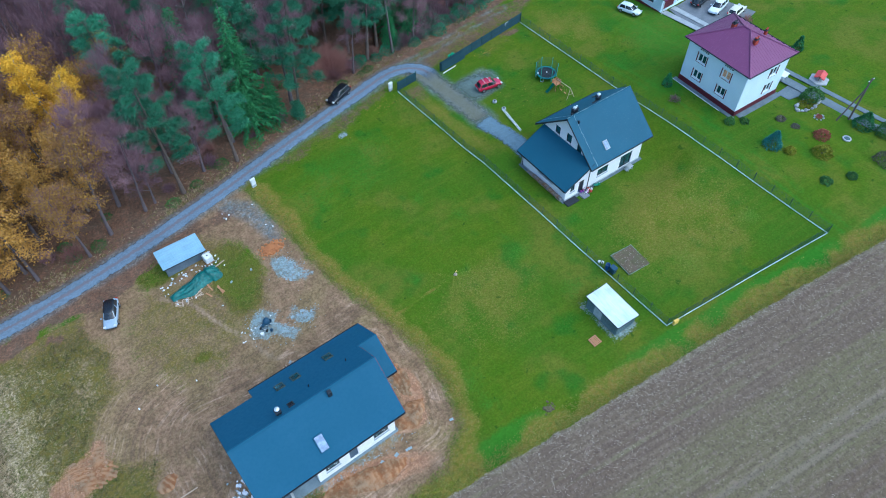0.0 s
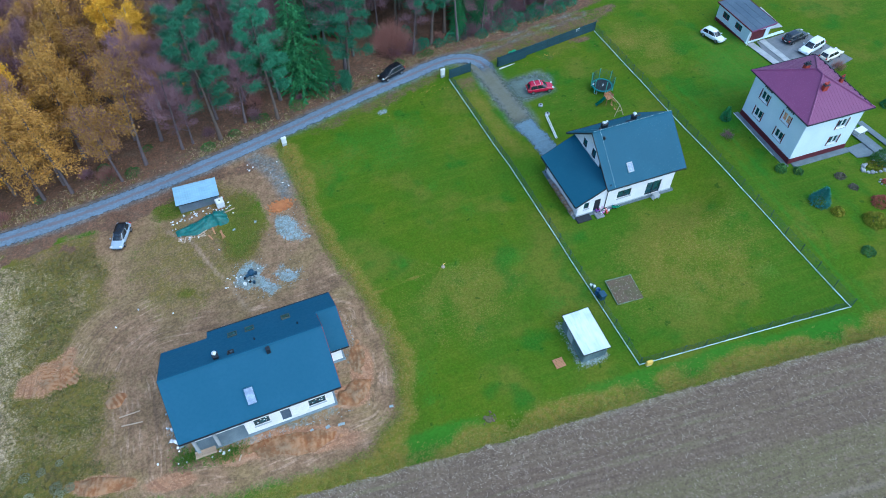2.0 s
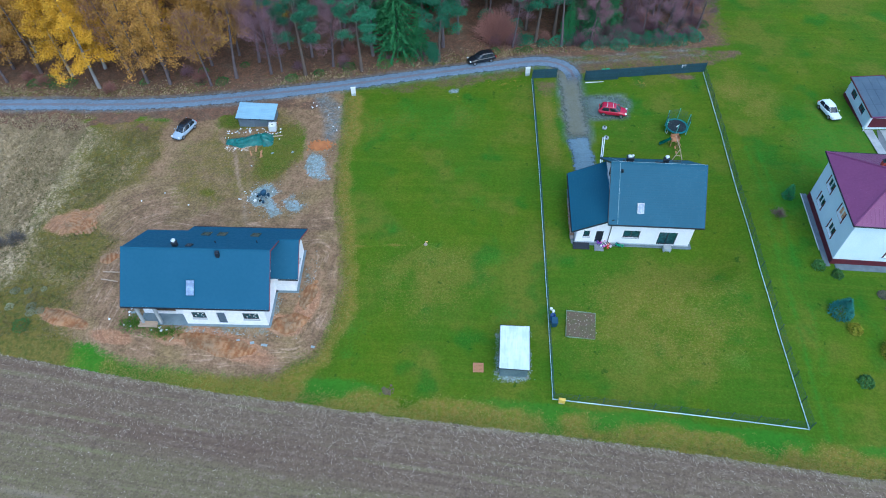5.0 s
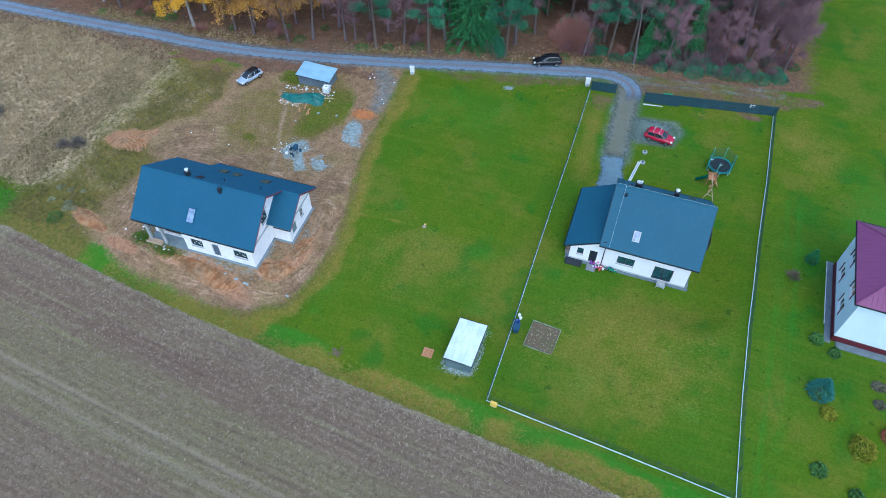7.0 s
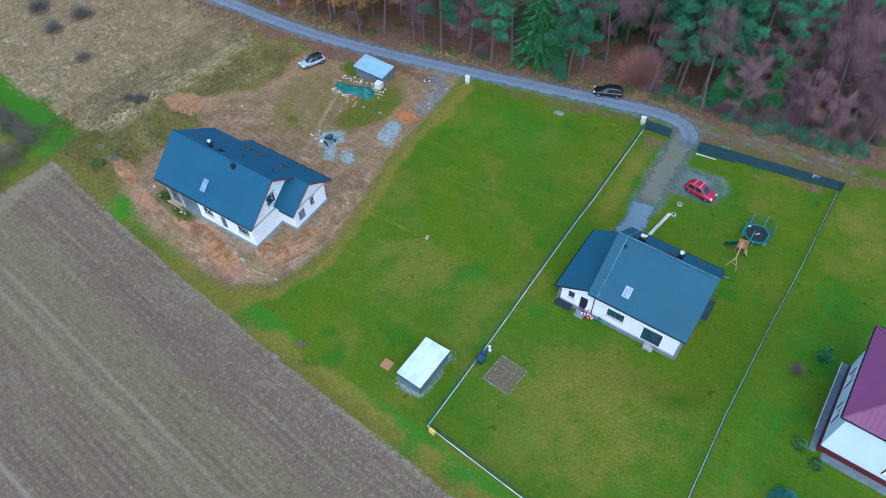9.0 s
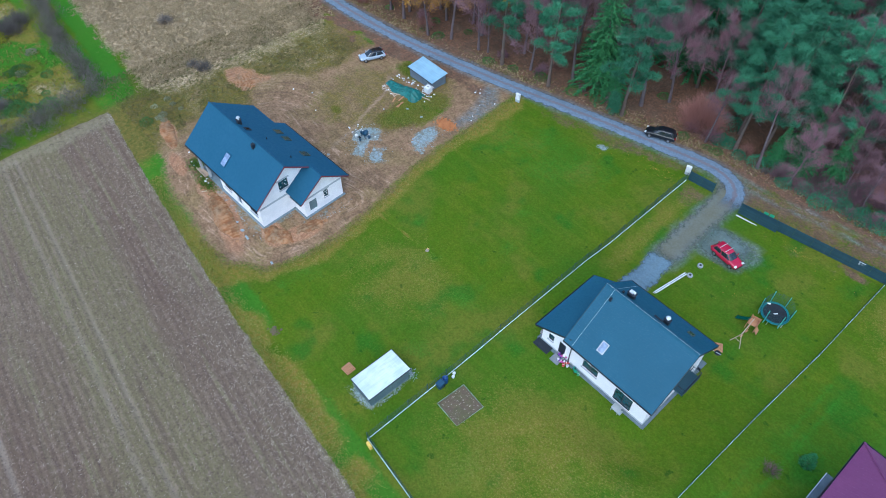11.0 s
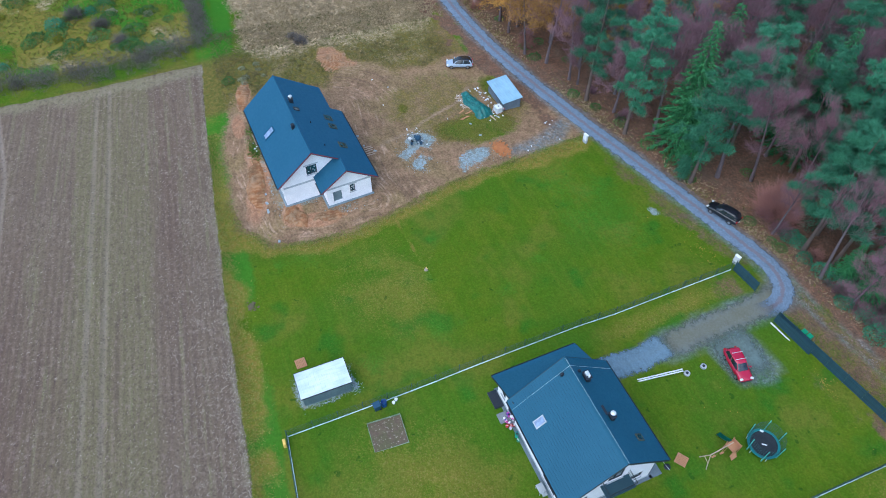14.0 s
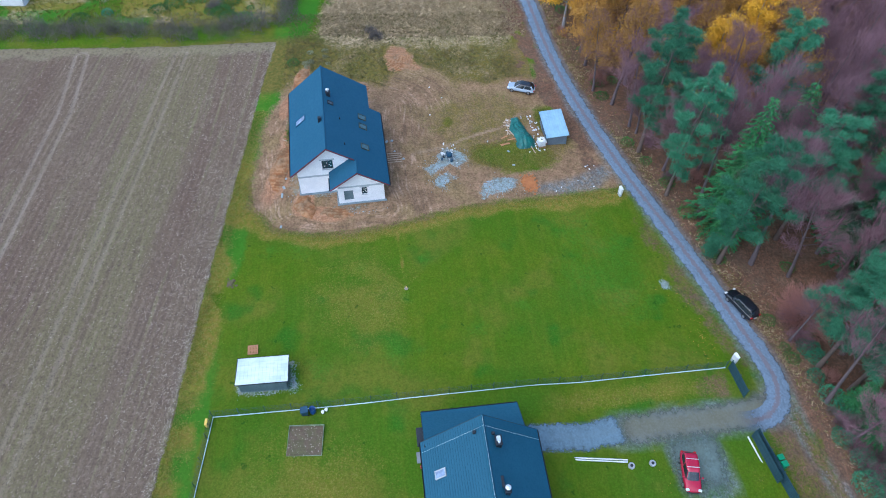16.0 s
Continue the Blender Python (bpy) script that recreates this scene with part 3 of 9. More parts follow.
def ground_material():
    k = Nodes("meadow_earth_and_leaves", 0.95, 0.0, 0.06)
    n3, n1, n03, n003 = k.noise(5.5, 4, 0.6), k.noise(1.6, 5, 0.6), k.noise(0.32, 4, 0.55), k.noise(0.07, 3, 0.5)
    za, zb, zc, fl = (k.add("SeparateColor") for _ in range(4))
    for node, key in ((za, "zone_a"), (zb, "zone_b"), (zc, "zone_c"), (fl, "flow")):
        k.link(k.attr(key).outputs["Color"], node.inputs["Color"])
    round_house = k.add("CombineXYZ")
    k.link(fl.outputs[0], round_house.inputs[0])
    k.link(fl.outputs[1], round_house.inputs[1])
    gravel_wash = k.attr("zone_b").outputs["Alpha"]
    marks = k.noise(1.0, 4, 0.6, round_house.outputs[0], (1.5, 0.12, 1))
    fine_marks = k.noise(1.0, 3, 0.6, round_house.outputs[0], (2.6, 0.3, 1))

    def cover(sock, amp=0.4, lo=0.22, hi=0.78):
        wig = k.math("MULTIPLY", k.math("SUBTRACT", k.mix(0.35, k.mix(0.5, n1, n3), n03), 0.5), amp * 6.0)
        edge = k.math("ADD", sock, wig)
        gate = k.ramp(sock, 0.0, 0.12)
        return k.math("MULTIPLY", k.ramp(edge, lo, hi), gate)

    blot, spot, worn = k.noise(0.19, 3, 0.5), k.noise(0.9, 2, 0.5), k.noise(0.11, 4, 0.6)
    mow = k.noise(1.0, 3, 0.6, None, (0.05, 0.9, 1))
    grass = k.mix(k.ramp(n03, 0.35, 0.65), (0.063, 0.122, 0.006), (0.084, 0.127, 0.008))
    grass = k.mix(k.ramp(n003, 0.4, 0.62, 0, 0.65), grass, (0.046, 0.118, 0.009))
    grass = k.mix(k.ramp(worn, 0.47, 0.64, 0, 0.75), grass, (0.126, 0.134, 0.020))
    grass = k.mix(k.ramp(mow, 0.48, 0.66, 0, 0.25), grass, (0.125, 0.146, 0.015))
    grass = k.mix(k.ramp(blot, 0.55, 0.70, 0, 0.75), grass, (0.026, 0.116, 0.010))
    grass = k.mix(k.ramp(n1, 0.46, 0.66, 0, 0.30), grass, (0.044, 0.104, 0.007))
    grass = k.mix(k.ramp(spot, 0.69, 0.74, 0, 0.65), grass, (0.016, 0.066, 0.008))
    grass = k.mix(k.ramp(n3, 0.5, 0.68, 0, 0.25), grass, (0.130, 0.165, 0.022))
    grass = k.mix(k.ramp(n3, 0.5, 0.34, 0, 0.25), grass, (0.040, 0.090, 0.006))
    grass = k.mix(k.math("MULTIPLY", cover(zc.outputs[0], 0.3, 0.1, 0.8), 0.75), grass, k.mix(n1, (0.030, 0.150, 0.012), (0.050, 0.168, 0.016)))
    tawny = k.mix(k.ramp(n1, 0.38, 0.62), (0.205, 0.150, 0.034), (0.135, 0.142, 0.018))
    tawny = k.mix(k.ramp(n3, 0.52, 0.66, 0, 0.5), tawny, (0.28, 0.21, 0.085))
    grass = k.mix(k.math("MULTIPLY", cover(zc.outputs[1], 0.34, 0.05, 0.7), 0.85), grass, tawny)

    def worked(c, low=0.78, high=1.24):
        gain = k.add("HueSaturation")
        k.link(k.math("MULTIPLY", k.ramp(coarse, 0.34, 0.66, low, high), k.ramp(patch, 0.34, 0.66, 0.88, 1.12)), gain.inputs["Value"])
        k.link(c, gain.inputs["Color"])
        return gain.outputs["Color"]

    coarse, patch = k.noise(3.4, 4, 0.7), k.noise(0.7, 4, 0.6)
    weed = k.mix(k.ramp(n1, 0.35, 0.65), (0.150, 0.118, 0.030), (0.082, 0.092, 0.020))
    weed = k.mix(k.ramp(n3, 0.5, 0.7, 0, 0.6), weed, (0.200, 0.160, 0.060))
    grass = k.mix(cover(zc.outputs[2], 0.35, 0.2, 0.8), grass, weed)
    clump = k.noise(1.1, 4, 0.65, None, (1.0, 0.5, 1))
    dry = k.mix(k.ramp(clump, 0.36, 0.64), (0.40, 0.308, 0.19), (0.235, 0.182, 0.098))
    dry = k.mix(k.ramp(blot, 0.48, 0.64, 0, 0.5), dry, (0.165, 0.145, 0.062))
    dry = k.mix(k.ramp(n3, 0.45, 0.68, 0, 0.8), dry, (0.40, 0.325, 0.23))
    dry = k.mix(k.ramp(n3, 0.5, 0.34, 0, 0.3), dry, (0.16, 0.125, 0.07))
    col = k.mix(cover(za.outputs[2], 0.45), grass, worked(dry))
    dirt = k.mix(k.ramp(n03, 0.3, 0.7), (0.250, 0.158, 0.098), (0.205, 0.132, 0.078))
    dirt = k.mix(k.ramp(blot, 0.48, 0.66, 0, 0.45), dirt, (0.195, 0.150, 0.062))
    dirt = k.mix(k.ramp(n1, 0.42, 0.7, 0, 0.65), dirt, (0.150, 0.112, 0.058))
    dirt = k.mix(k.ramp(n3, 0.52, 0.72, 0, 0.45), dirt, (0.270, 0.190, 0.125))
    dirt = k.mix(k.math("MULTIPLY", k.ramp(marks, 0.48, 0.64), k.math("MULTIPLY", zb.outputs[2], k.ramp(n03, 0.4, 0.6, 0.1, 0.8))), dirt, (0.145, 0.095, 0.062))
    dirt = k.mix(k.math("MULTIPLY", k.ramp(fine_marks, 0.52, 0.64), k.math("MULTIPLY", zb.outputs[2], k.ramp(n03, 0.6, 0.42, 0.05, 0.5))), dirt, (0.44, 0.31, 0.225))
    dirt = k.mix(k.math("MULTIPLY", fl.outputs[2], 0.7), dirt, (0.26, 0.195, 0.135))
    col = k.mix(cover(za.outputs[0], 0.42), col, worked(dirt, 0.86, 1.15))
    clay = k.mix(k.ramp(n1, 0.3, 0.7), (0.36, 0.185, 0.102), (0.25, 0.135, 0.082))
    clay = k.mix(k.ramp(n3, 0.45, 0.7, 0, 0.7), clay, (0.47, 0.295, 0.185))
    clay = k.mix(k.ramp(fine_marks, 0.5, 0.62, 0, 0.7), clay, (0.21, 0.105, 0.062))
    clay = k.mix(k.ramp(marks, 0.52, 0.64, 0, 0.6), clay, (0.40, 0.26, 0.17))
    col = k.mix(k.math("MULTIPLY", cover(za.outputs[1], 0.5), 0.9), col, clay)
    leaf = k.noise(11.0, 3, 0.65)
    lit = k.mix(k.ramp(n1, 0.3, 0.7), (0.165, 0.092, 0.062), (0.112, 0.076, 0.054))
    lit = k.mix(k.ramp(leaf, 0.54, 0.66, 0, 0.65), lit, (0.27, 0.14, 0.078))
    lit = k.mix(k.ramp(n3, 0.48, 0.34, 0, 0.5), lit, (0.080, 0.056, 0.042))
    lit = k.mix(k.ramp(n03, 0.45, 0.75, 0, 0.6), lit, (0.118, 0.092, 0.068))
    col = k.mix(cover(zb.outputs[0], 0.45, 0.18, 0.85), col, worked(lit, 0.88, 1.13))
    vor = k.add("TexVoronoi", Scale=4.5)
    k.link(k.coords(), vor.inputs["Vector"])
    stone = k.mix(vor.outputs["Color"], (0.24, 0.325, 0.345), (0.145, 0.20, 0.215))
    stone = k.mix(k.ramp(n3, 0.45, 0.65, 0, 0.6), stone, (0.36, 0.45, 0.47))
    stone = k.mix(k.ramp(n1, 0.46, 0.62, 0, 0.85), stone, (0.175, 0.175, 0.145))
    worn_stone = k.mix(k.ramp(n3, 0.4, 0.62), (0.112, 0.134, 0.140), (0.160, 0.198, 0.215))
    col = k.mix(k.math("MULTIPLY", gravel_wash, k.ramp(n1, 0.35, 0.62, 0.95, 0.45)), col, worked(worn_stone))
    col = k.mix(k.math("MULTIPLY", cover(zb.outputs[1], 0.9, 0.30, 0.85), 0.92), col, stone)
    gain = k.add("HueSaturation")
    k.link(k.ramp(coarse, 0.34, 0.66, 0.89, 1.11), gain.inputs["Value"])
    k.link(col, gain.inputs["Color"])
    k.base(gain.outputs["Color"])
    k.bump(k.mix(0.6, n1, n3), 0.6, 0.12)
    return k.m


def dense(lo, hi, step, a, b, small, far):
    """Steps from lo to hi that are finer between a and b."""
    out = steps(lo, hi, step, far)
    return np.concatenate([out[out < a - step * 0.5], np.arange(a, b, small), out[out > b + step * 0.2]])


ground = sheet("ground", dense(-112, 96, 0.65, -54, -9, 0.36, 2400), dense(-70, 128, 0.65, -22, 31, 0.36, 2400), lambda x, y: gz(x, y) + 0.05 * (fbm(x, y, 2.5, 50) - 0.5) - 0.22 * smooth(edge_y(np.clip(x, -52, 400)) - y, 0.1, 0.6) * (x > -52.5) * (y > -75), zones_of, ground_material())
tagged(ground, "sloping ground of lawn, bare earth, dry grass and fallen leaves", "ground", kind="structure")


def ribbon(name, line, half, mat, lift, step=0.7, wob=0.25, seed=0, cross=6):
    """A strip along a smoothed line, with uneven edges, laid on the ground."""
    pts = [Vector((*p, 0)) for p in line]
    fine = []
    for a in range(len(pts) - 1):
        p0, p1, p2, p3 = pts[max(a - 1, 0)], pts[a], pts[a + 1], pts[min(a + 2, len(pts) - 1)]
        n = max(2, int((p2 - p1).length / step))
        for i in range(n):
            t = i / n
            fine.append(0.5 * ((2 * p1) + (p2 - p0) * t + (2 * p0 - 5 * p1 + 4 * p2 - p3) * t * t + (3 * p1 - p0 - 3 * p2 + p3) * t ** 3))
    fine.append(pts[-1])
    verts, uvs, faces, runs = [], [], [], []
    run = 0.0
    for i, p in enumerate(fine):
        d = (fine[min(i + 1, len(fine) - 1)] - fine[max(i - 1, 0)]).normalized()
        side = Vector((-d.y, d.x, 0))
        run += (p - fine[i - 1]).length if i else 0
        wl = half + wob * 2 * (float(fbm(run, 3.3, 3, seed)) - 0.5)
        wr = half + wob * 2 * (float(fbm(run, 9.3, 3, seed + 5)) - 0.5)
        for j in range(cross + 1):
            s = -wr + (wl + wr) * j / cross
            q = p + side * s
            drop = 0.07 if j in (0, cross) else 0.0
            verts.append((q.x, q.y, g1(q.x, q.y) + lift - drop))
            uvs.append(s / half)
            runs.append(run)
        if i:
            b = i * (cross + 1)
            faces += [(b - cross - 1 + j, b + j, b + j + 1, b - cross + j) for j in range(cross)]
    me = bpy.data.meshes.new(name)
    me.from_pydata(verts, [], [f[::-1] for f in faces])
    at = me.attributes.new("across", "FLOAT", "POINT")
    at.data.foreach_set("value", uvs)
    at = me.attributes.new("ends", "FLOAT", "POINT")
    at.data.foreach_set("value", [min(r, run - r) for r in runs])
    me.materials.append(mat)
    for p in me.polygons:
        p.use_smooth = True
    return new(name, me)


def gravel_road(name, a, b, strip, strip_amount, strip_wide, firm=0.74, run_out=0.9):
    """Wheel tracks of packed stone and a worn, leafy middle strip."""
    k = Nodes(name, 0.95, 0.0, 0.2)
    n3, n1, n03 = k.noise(4.2, 4, 0.65), k.noise(1.3, 4), k.noise(0.3, 3)
    col = k.mix(k.ramp(n03, 0.3, 0.7), a, b)
    col = k.mix(k.ramp(n1, 0.45, 0.7, 0, 0.5), col, tuple(v * 0.75 for v in b))
    col = k.mix(k.ramp(n3, 0.45, 0.68, 0, 0.7), col, tuple(v * 1.18 for v in a))
    col = k.mix(k.ramp(n3, 0.46, 0.34, 0, 0.4), col, tuple(v * 0.72 for v in b))
    across = k.attr("across").outputs["Fac"]
    mid = k.math("ABSOLUTE", across, 0)
    mid = k.math("ADD", mid, k.math("MULTIPLY", k.math("SUBTRACT", k.mix(0.5, n1, n3), 0.5), 0.8))
    col = k.mix(k.math("MULTIPLY", k.ramp(mid, strip_wide * 0.3, strip_wide, 1, 0), strip_amount), col, strip)
    edge = k.math("ADD", k.math("ABSOLUTE", across, 0), k.math("MULTIPLY", k.math("SUBTRACT", k.mix(0.5, n1, n3), 0.5), 1.3))
    k.base(col)
    k.bump(n3, 0.5, 0.03)
    ends = k.math("ADD", k.attr("ends").outputs["Fac"], k.math("MULTIPLY", k.math("SUBTRACT", k.mix(0.5, n1, n3), 0.5), 1.6))
    k.link(k.math("MULTIPLY", k.ramp(edge, firm, 1.0, 1, 0), k.ramp(ends, 0.2, run_out)), k.p.inputs["Alpha"])
    return k.m


M["road"] = gravel_road("blue_grey_gravel_lane", (0.158, 0.220, 0.300), (0.132, 0.178, 0.238), (0.175, 0.125, 0.130), 0.62, 0.26, 0.68, 4.5)
M["drive"] = gravel_road("grey_gravel_drive", (0.150, 0.172, 0.165), (0.130, 0.142, 0.112), (0.140, 0.132, 0.086), 0.45, 0.6, 0.35, 3.0)
M["bay"] = gravel_road("teal_grey_gravel", (0.132, 0.185, 0.182), (0.105, 0.138, 0.122), (0.11, 0.13, 0.10), 0.3, 0.4, 0.45, 3.0)
M["pale_gravel"] = gravel_road("pale_washed_gravel", (0.130, 0.200, 0.255), (0.112, 0.168, 0.212), (0.155, 0.22, 0.26), 0.3, 0.3, 0.6)
road = tagged(ribbon("road", ROAD + [(17.0, 39.4), (18.9, 37.9), (19.7, 35.8), (19.7, 33.2)], 1.55, M["road"], 0.05, seed=2), "narrow blue-grey gravel lane with worn wheel tracks", "road", kind="structure")
drive = tagged(ribbon("driveway", [(16.2, 38.6), (18.2, 37.2), (18.9, 34.9), (19.2, 32), (19.4, 28), (19.7, 24.5), (20.0, 19.8)], 2.2, M["drive"], 0.042, seed=7, wob=0.35), "grey gravel driveway leading in at the gate", "driveway", kind="structure")
bay = tagged(ribbon("gravel_bay", [(19.6, 28.2), (22.6, 28.3), (24.8, 28.1), (27.6, 27.7)], 3.35, M["bay"], 0.036, seed=12, wob=0.6, cross=10), "grey gravel parking bay beside the drive", "driveway", kind="structure")
apron = tagged(ribbon("gravel_forecourt", [(19.7, 21.6), (20.3, 17), (20.35, 10.3)], 1.8, M["pale_gravel"], 0.06, seed=9, wob=0.08), "pale gravel forecourt before the garage end", "driveway", kind="structure")


# ---- ploughed field ----
def field_material():
    k = Nodes("harrowed_field_soil", 1.0, 0.0, 0.04)
    row = k.add("Mapping")
    row.inputs["Rotation"].default_value = (0, 0, radians(5.4))
    k.link(k.coords(), row.inputs["Vector"])
    c = row.outputs["Vector"]
    zone = k.add("SeparateColor")
    k.link(k.attr("till").outputs["Color"], zone.inputs["Color"])
    streak = k.noise(1.0, 4, 0.6, c, (0.10, 2.2, 1))
    fine = k.noise(4.2, 4, 0.7)
    speck = k.noise(2.6, 5, 0.75, c, (0.8, 1.3, 1))
    clod = k.noise(1.5, 5, 0.65)
    broad = k.noise(0.10, 3, 0.5, c, (0.12, 1.3, 1))
    col = k.mix(k.ramp(broad, 0.36, 0.64), (0.128, 0.090, 0.066), (0.150, 0.114, 0.080))
    weedy = k.math("ADD", zone.outputs[2], k.math("MULTIPLY", k.math("SUBTRACT", k.noise(0.22, 4, 0.6, c, (0.12, 1.6, 1)), 0.5), 2.2))
    col = k.mix(k.ramp(weedy, 0.25, 0.9, 0, 0.7), col, (0.158, 0.142, 0.074))
    col = k.mix(k.ramp(streak, 0.48, 0.66, 0, 0.32), col, (0.095, 0.068, 0.060))
    col = k.mix(k.ramp(k.noise(0.8, 4, 0.6, c, (0.06, 1.4, 1)), 0.54, 0.68, 0, 0.45), col, (0.190, 0.182, 0.095))
    col = k.mix(k.math("MULTIPLY", zone.outputs[0], k.ramp(clod, 0.3, 0.6, 0.4, 0.95)), col, (0.21, 0.185, 0.115))
    col = k.mix(k.math("MULTIPLY", zone.outputs[1], 0.75), col, (0.285, 0.235, 0.190))
    lines = k.add("SeparateXYZ")
    k.link(c, lines.inputs[0])
    # pale stubble rows; the stripe also stands in for furrow relief soft light hides
    ridge = k.math("SINE", k.math("MULTIPLY", k.math("ADD", lines.outputs[1], k.math("MULTIPLY", broad, 3.0)), 7.6), 0)
    ridge = k.math("MULTIPLY", k.ramp(ridge, -0.4, 0.9), k.ramp(k.noise(0.13, 3, 0.6), 0.36, 0.6))
    col = k.mix(k.math("MULTIPLY", ridge, k.ramp(clod, 0.35, 0.6, 0.05, 0.4)), col, (0.215, 0.170, 0.122))
    col = k.mix(k.ramp(clod, 0.52, 0.68, 0, 0.5), col, (0.215, 0.160, 0.130))
    col = k.mix(k.ramp(clod, 0.46, 0.32, 0, 0.5), col, (0.090, 0.066, 0.056))
    col = k.mix(k.ramp(fine, 0.56, 0.68, 0, 0.5), col, (0.27, 0.205, 0.17))
    col = k.mix(k.ramp(speck, 0.60, 0.68, 0, 0.45), col, (0.36, 0.30, 0.25))
    col = k.mix(k.ramp(fine, 0.46, 0.36, 0, 0.6), col, (0.075, 0.054, 0.048))
    k.base(col)
    k.bump(k.mix(0.5, clod, fine), 0.8, 0.16)
    return k.m


def field_rim(x, y):
    """Metres inside the ragged edge of the ploughing."""
    return np.minimum(edge_y(x) + 0.5 * (fbm(x, y, 1.6, 70) - 0.5) - y, x + 51.8 - (y + 18.4) * 0.06 + 0.7 * (fbm(x, y, 2, 71) - 0.5))


WHEELS = [[(-51, -50), (-36.2, -48.8), (-22.7, -49.3), (-10.4, -49.8), (10, -51), (60, -56)], [(-50, -34), (-20, -36.5), (20, -40), (80, -47)]]


def tilled(x, y):
    rim = x + 51.8 - (y + 18.4) * 0.06
    head = smooth(4.2 - rim + (fbm(x, y, 3, 72) - 0.5) * 3, 0, 2.0) + 0.7 * smooth(1.0 + (fbm(x, y, 2, 73) - 0.5) * 1.6 - field_rim(x, y), 0, 1.0)
    band = edge_y(x) - y
    line = np.zeros(np.shape(x))
    for n, path in enumerate(WHEELS):
        line = np.maximum(line, smooth(0.42 - np.abs(along(path, x, y) - 0.95), 0, 0.3) * (1.0 if n == 0 else 0.55))
    return {"till": (np.clip(head, 0, 1), line * (0.5 + 0.5 * vnoise(x, y, 3, 74)), smooth(band, 6.5, 10.0) * (1 - 0.8 * smooth(band, 16.5, 20.0)))}


def furrow(x, y):
    u = (y - edge_y(np.clip(x, -52, 400)))
    rows = np.abs(np.sin(u * math.pi / 0.8 + 0.5 * vnoise(x, y, 14, 60)))
    rut = np.zeros(np.shape(x))
    for path in WHEELS:
        rut = np.maximum(rut, smooth(0.4 - np.abs(along(path, x, y) - 0.95), 0, 0.3))
    amp = 0.03 + 0.05 * vnoise(x, y, 11, 66)
    return gz(x, y) + 0.02 + amp * rows * smooth(-u, 0.2, 1.2) - 0.06 * rut + 0.10 * (fbm(x, y, 0.9, 61) - 0.5) - 0.5 * smooth(-field_rim(x, y), -0.25, 0.35)


def field_keep(x, y):
    return field_rim(x, y) > -1.0


field = sheet("ploughed_field", np.arange(-60, 110, 0.42), np.arange(-74, -17, 0.2), furrow, tilled, field_material(), field_keep)
tagged(field, "brown harrowed field with rows, wheel ruts and straw", "field", kind="structure")


# ---- builders ----
def part(name, bm, mat, parent=None, label="", flat=True):
    """Links a bmesh as one mesh object, under a thing or a part where given."""
    me = bpy.data.meshes.new(name)
    bm.to_mesh(me)
    bm.free()
    me.materials.append(M[mat] if isinstance(mat, str) else mat)
    if not flat:
        for p in me.polygons:
            p.use_smooth = True
    ob = new(name, me)
    if parent:
        ob.parent = parent
    if label:
        ob["label"] = label
    return ob


def data_part(name, verts, faces, mat, parent=None, label="", flat=True):
    me = bpy.data.meshes.new(name)
    me.from_pydata(verts, [], faces)
    me.materials.append(M[mat] if isinstance(mat, str) else mat)
    if not flat:
        me.polygons.foreach_set("use_smooth", np.ones(len(me.polygons), bool))
    ob = new(name, me)
    if parent:
        ob.parent = parent
    if label:
        ob["label"] = label
    return ob


def thing(name, x, y, turn=0, label="", category="", group="", z=None, kind=""):
    ob = new(name)
    ob.empty_display_size = 0.2
    ob.matrix_world = pose(x, y, g1(x, y) if z is None else z, 0, 0, turn)
    return tagged(ob, label, category, group, kind)


def bm_new():
    return bmesh.new()


def hexa(bm, low, high):
    """A solid between two quads, given corner by corner."""
    v = [bm.verts.new(p) for p in (*low, *high)]
    for f in ((3, 2, 1, 0), (4, 5, 6, 7), (0, 1, 5, 4), (1, 2, 6, 5), (2, 3, 7, 6), (3, 0, 4, 7)):
        bm.faces.new([v[i] for i in f])
    return v


def box(bm, c, s, turn=0.0, bevel=0.0, tilt=None):
    """A box about c of size s; bevel rounds its edges."""
    m = Matrix.Translation(c) @ Matrix.Rotation(radians(turn), 4, "Z")
    if tilt:
        m = m @ Euler([radians(a) for a in tilt]).to_matrix().to_4x4()
    x, y, z = (v / 2 for v in s)
    q = [(-x, -y), (x, -y), (x, y), (-x, y)]
    v = hexa(bm, [m @ Vector((a, b, -z)) for a, b in q], [m @ Vector((a, b, z)) for a, b in q])
    if bevel:
        edges = list({e for p in v for e in p.link_edges})
        bmesh.ops.bevel(bm, geom=edges, offset=bevel, segments=1, affect="EDGES")
    return bm


def tube(bm, a, b, r0, r1=None, n=8, caps=True):
    """A tapered round bar from a to b."""
    a, b = Vector(a), Vector(b)
    r1 = r0 if r1 is None else r1
    q = (b - a).to_track_quat("Z", "Y")
    rings = []
    for p, r in ((a, r0), (b, r1)):
        rings.append([bm.verts.new(p + q @ Vector((r * math.cos(2 * math.pi * i / n), r * math.sin(2 * math.pi * i / n), 0))) for i in range(n)])
    for i in range(n):
        bm.faces.new((rings[0][i], rings[0][(i + 1) % n], rings[1][(i + 1) % n], rings[1][i]))
    if caps:
        bm.faces.new(rings[0][::-1])
        bm.faces.new(rings[1])
    return bm


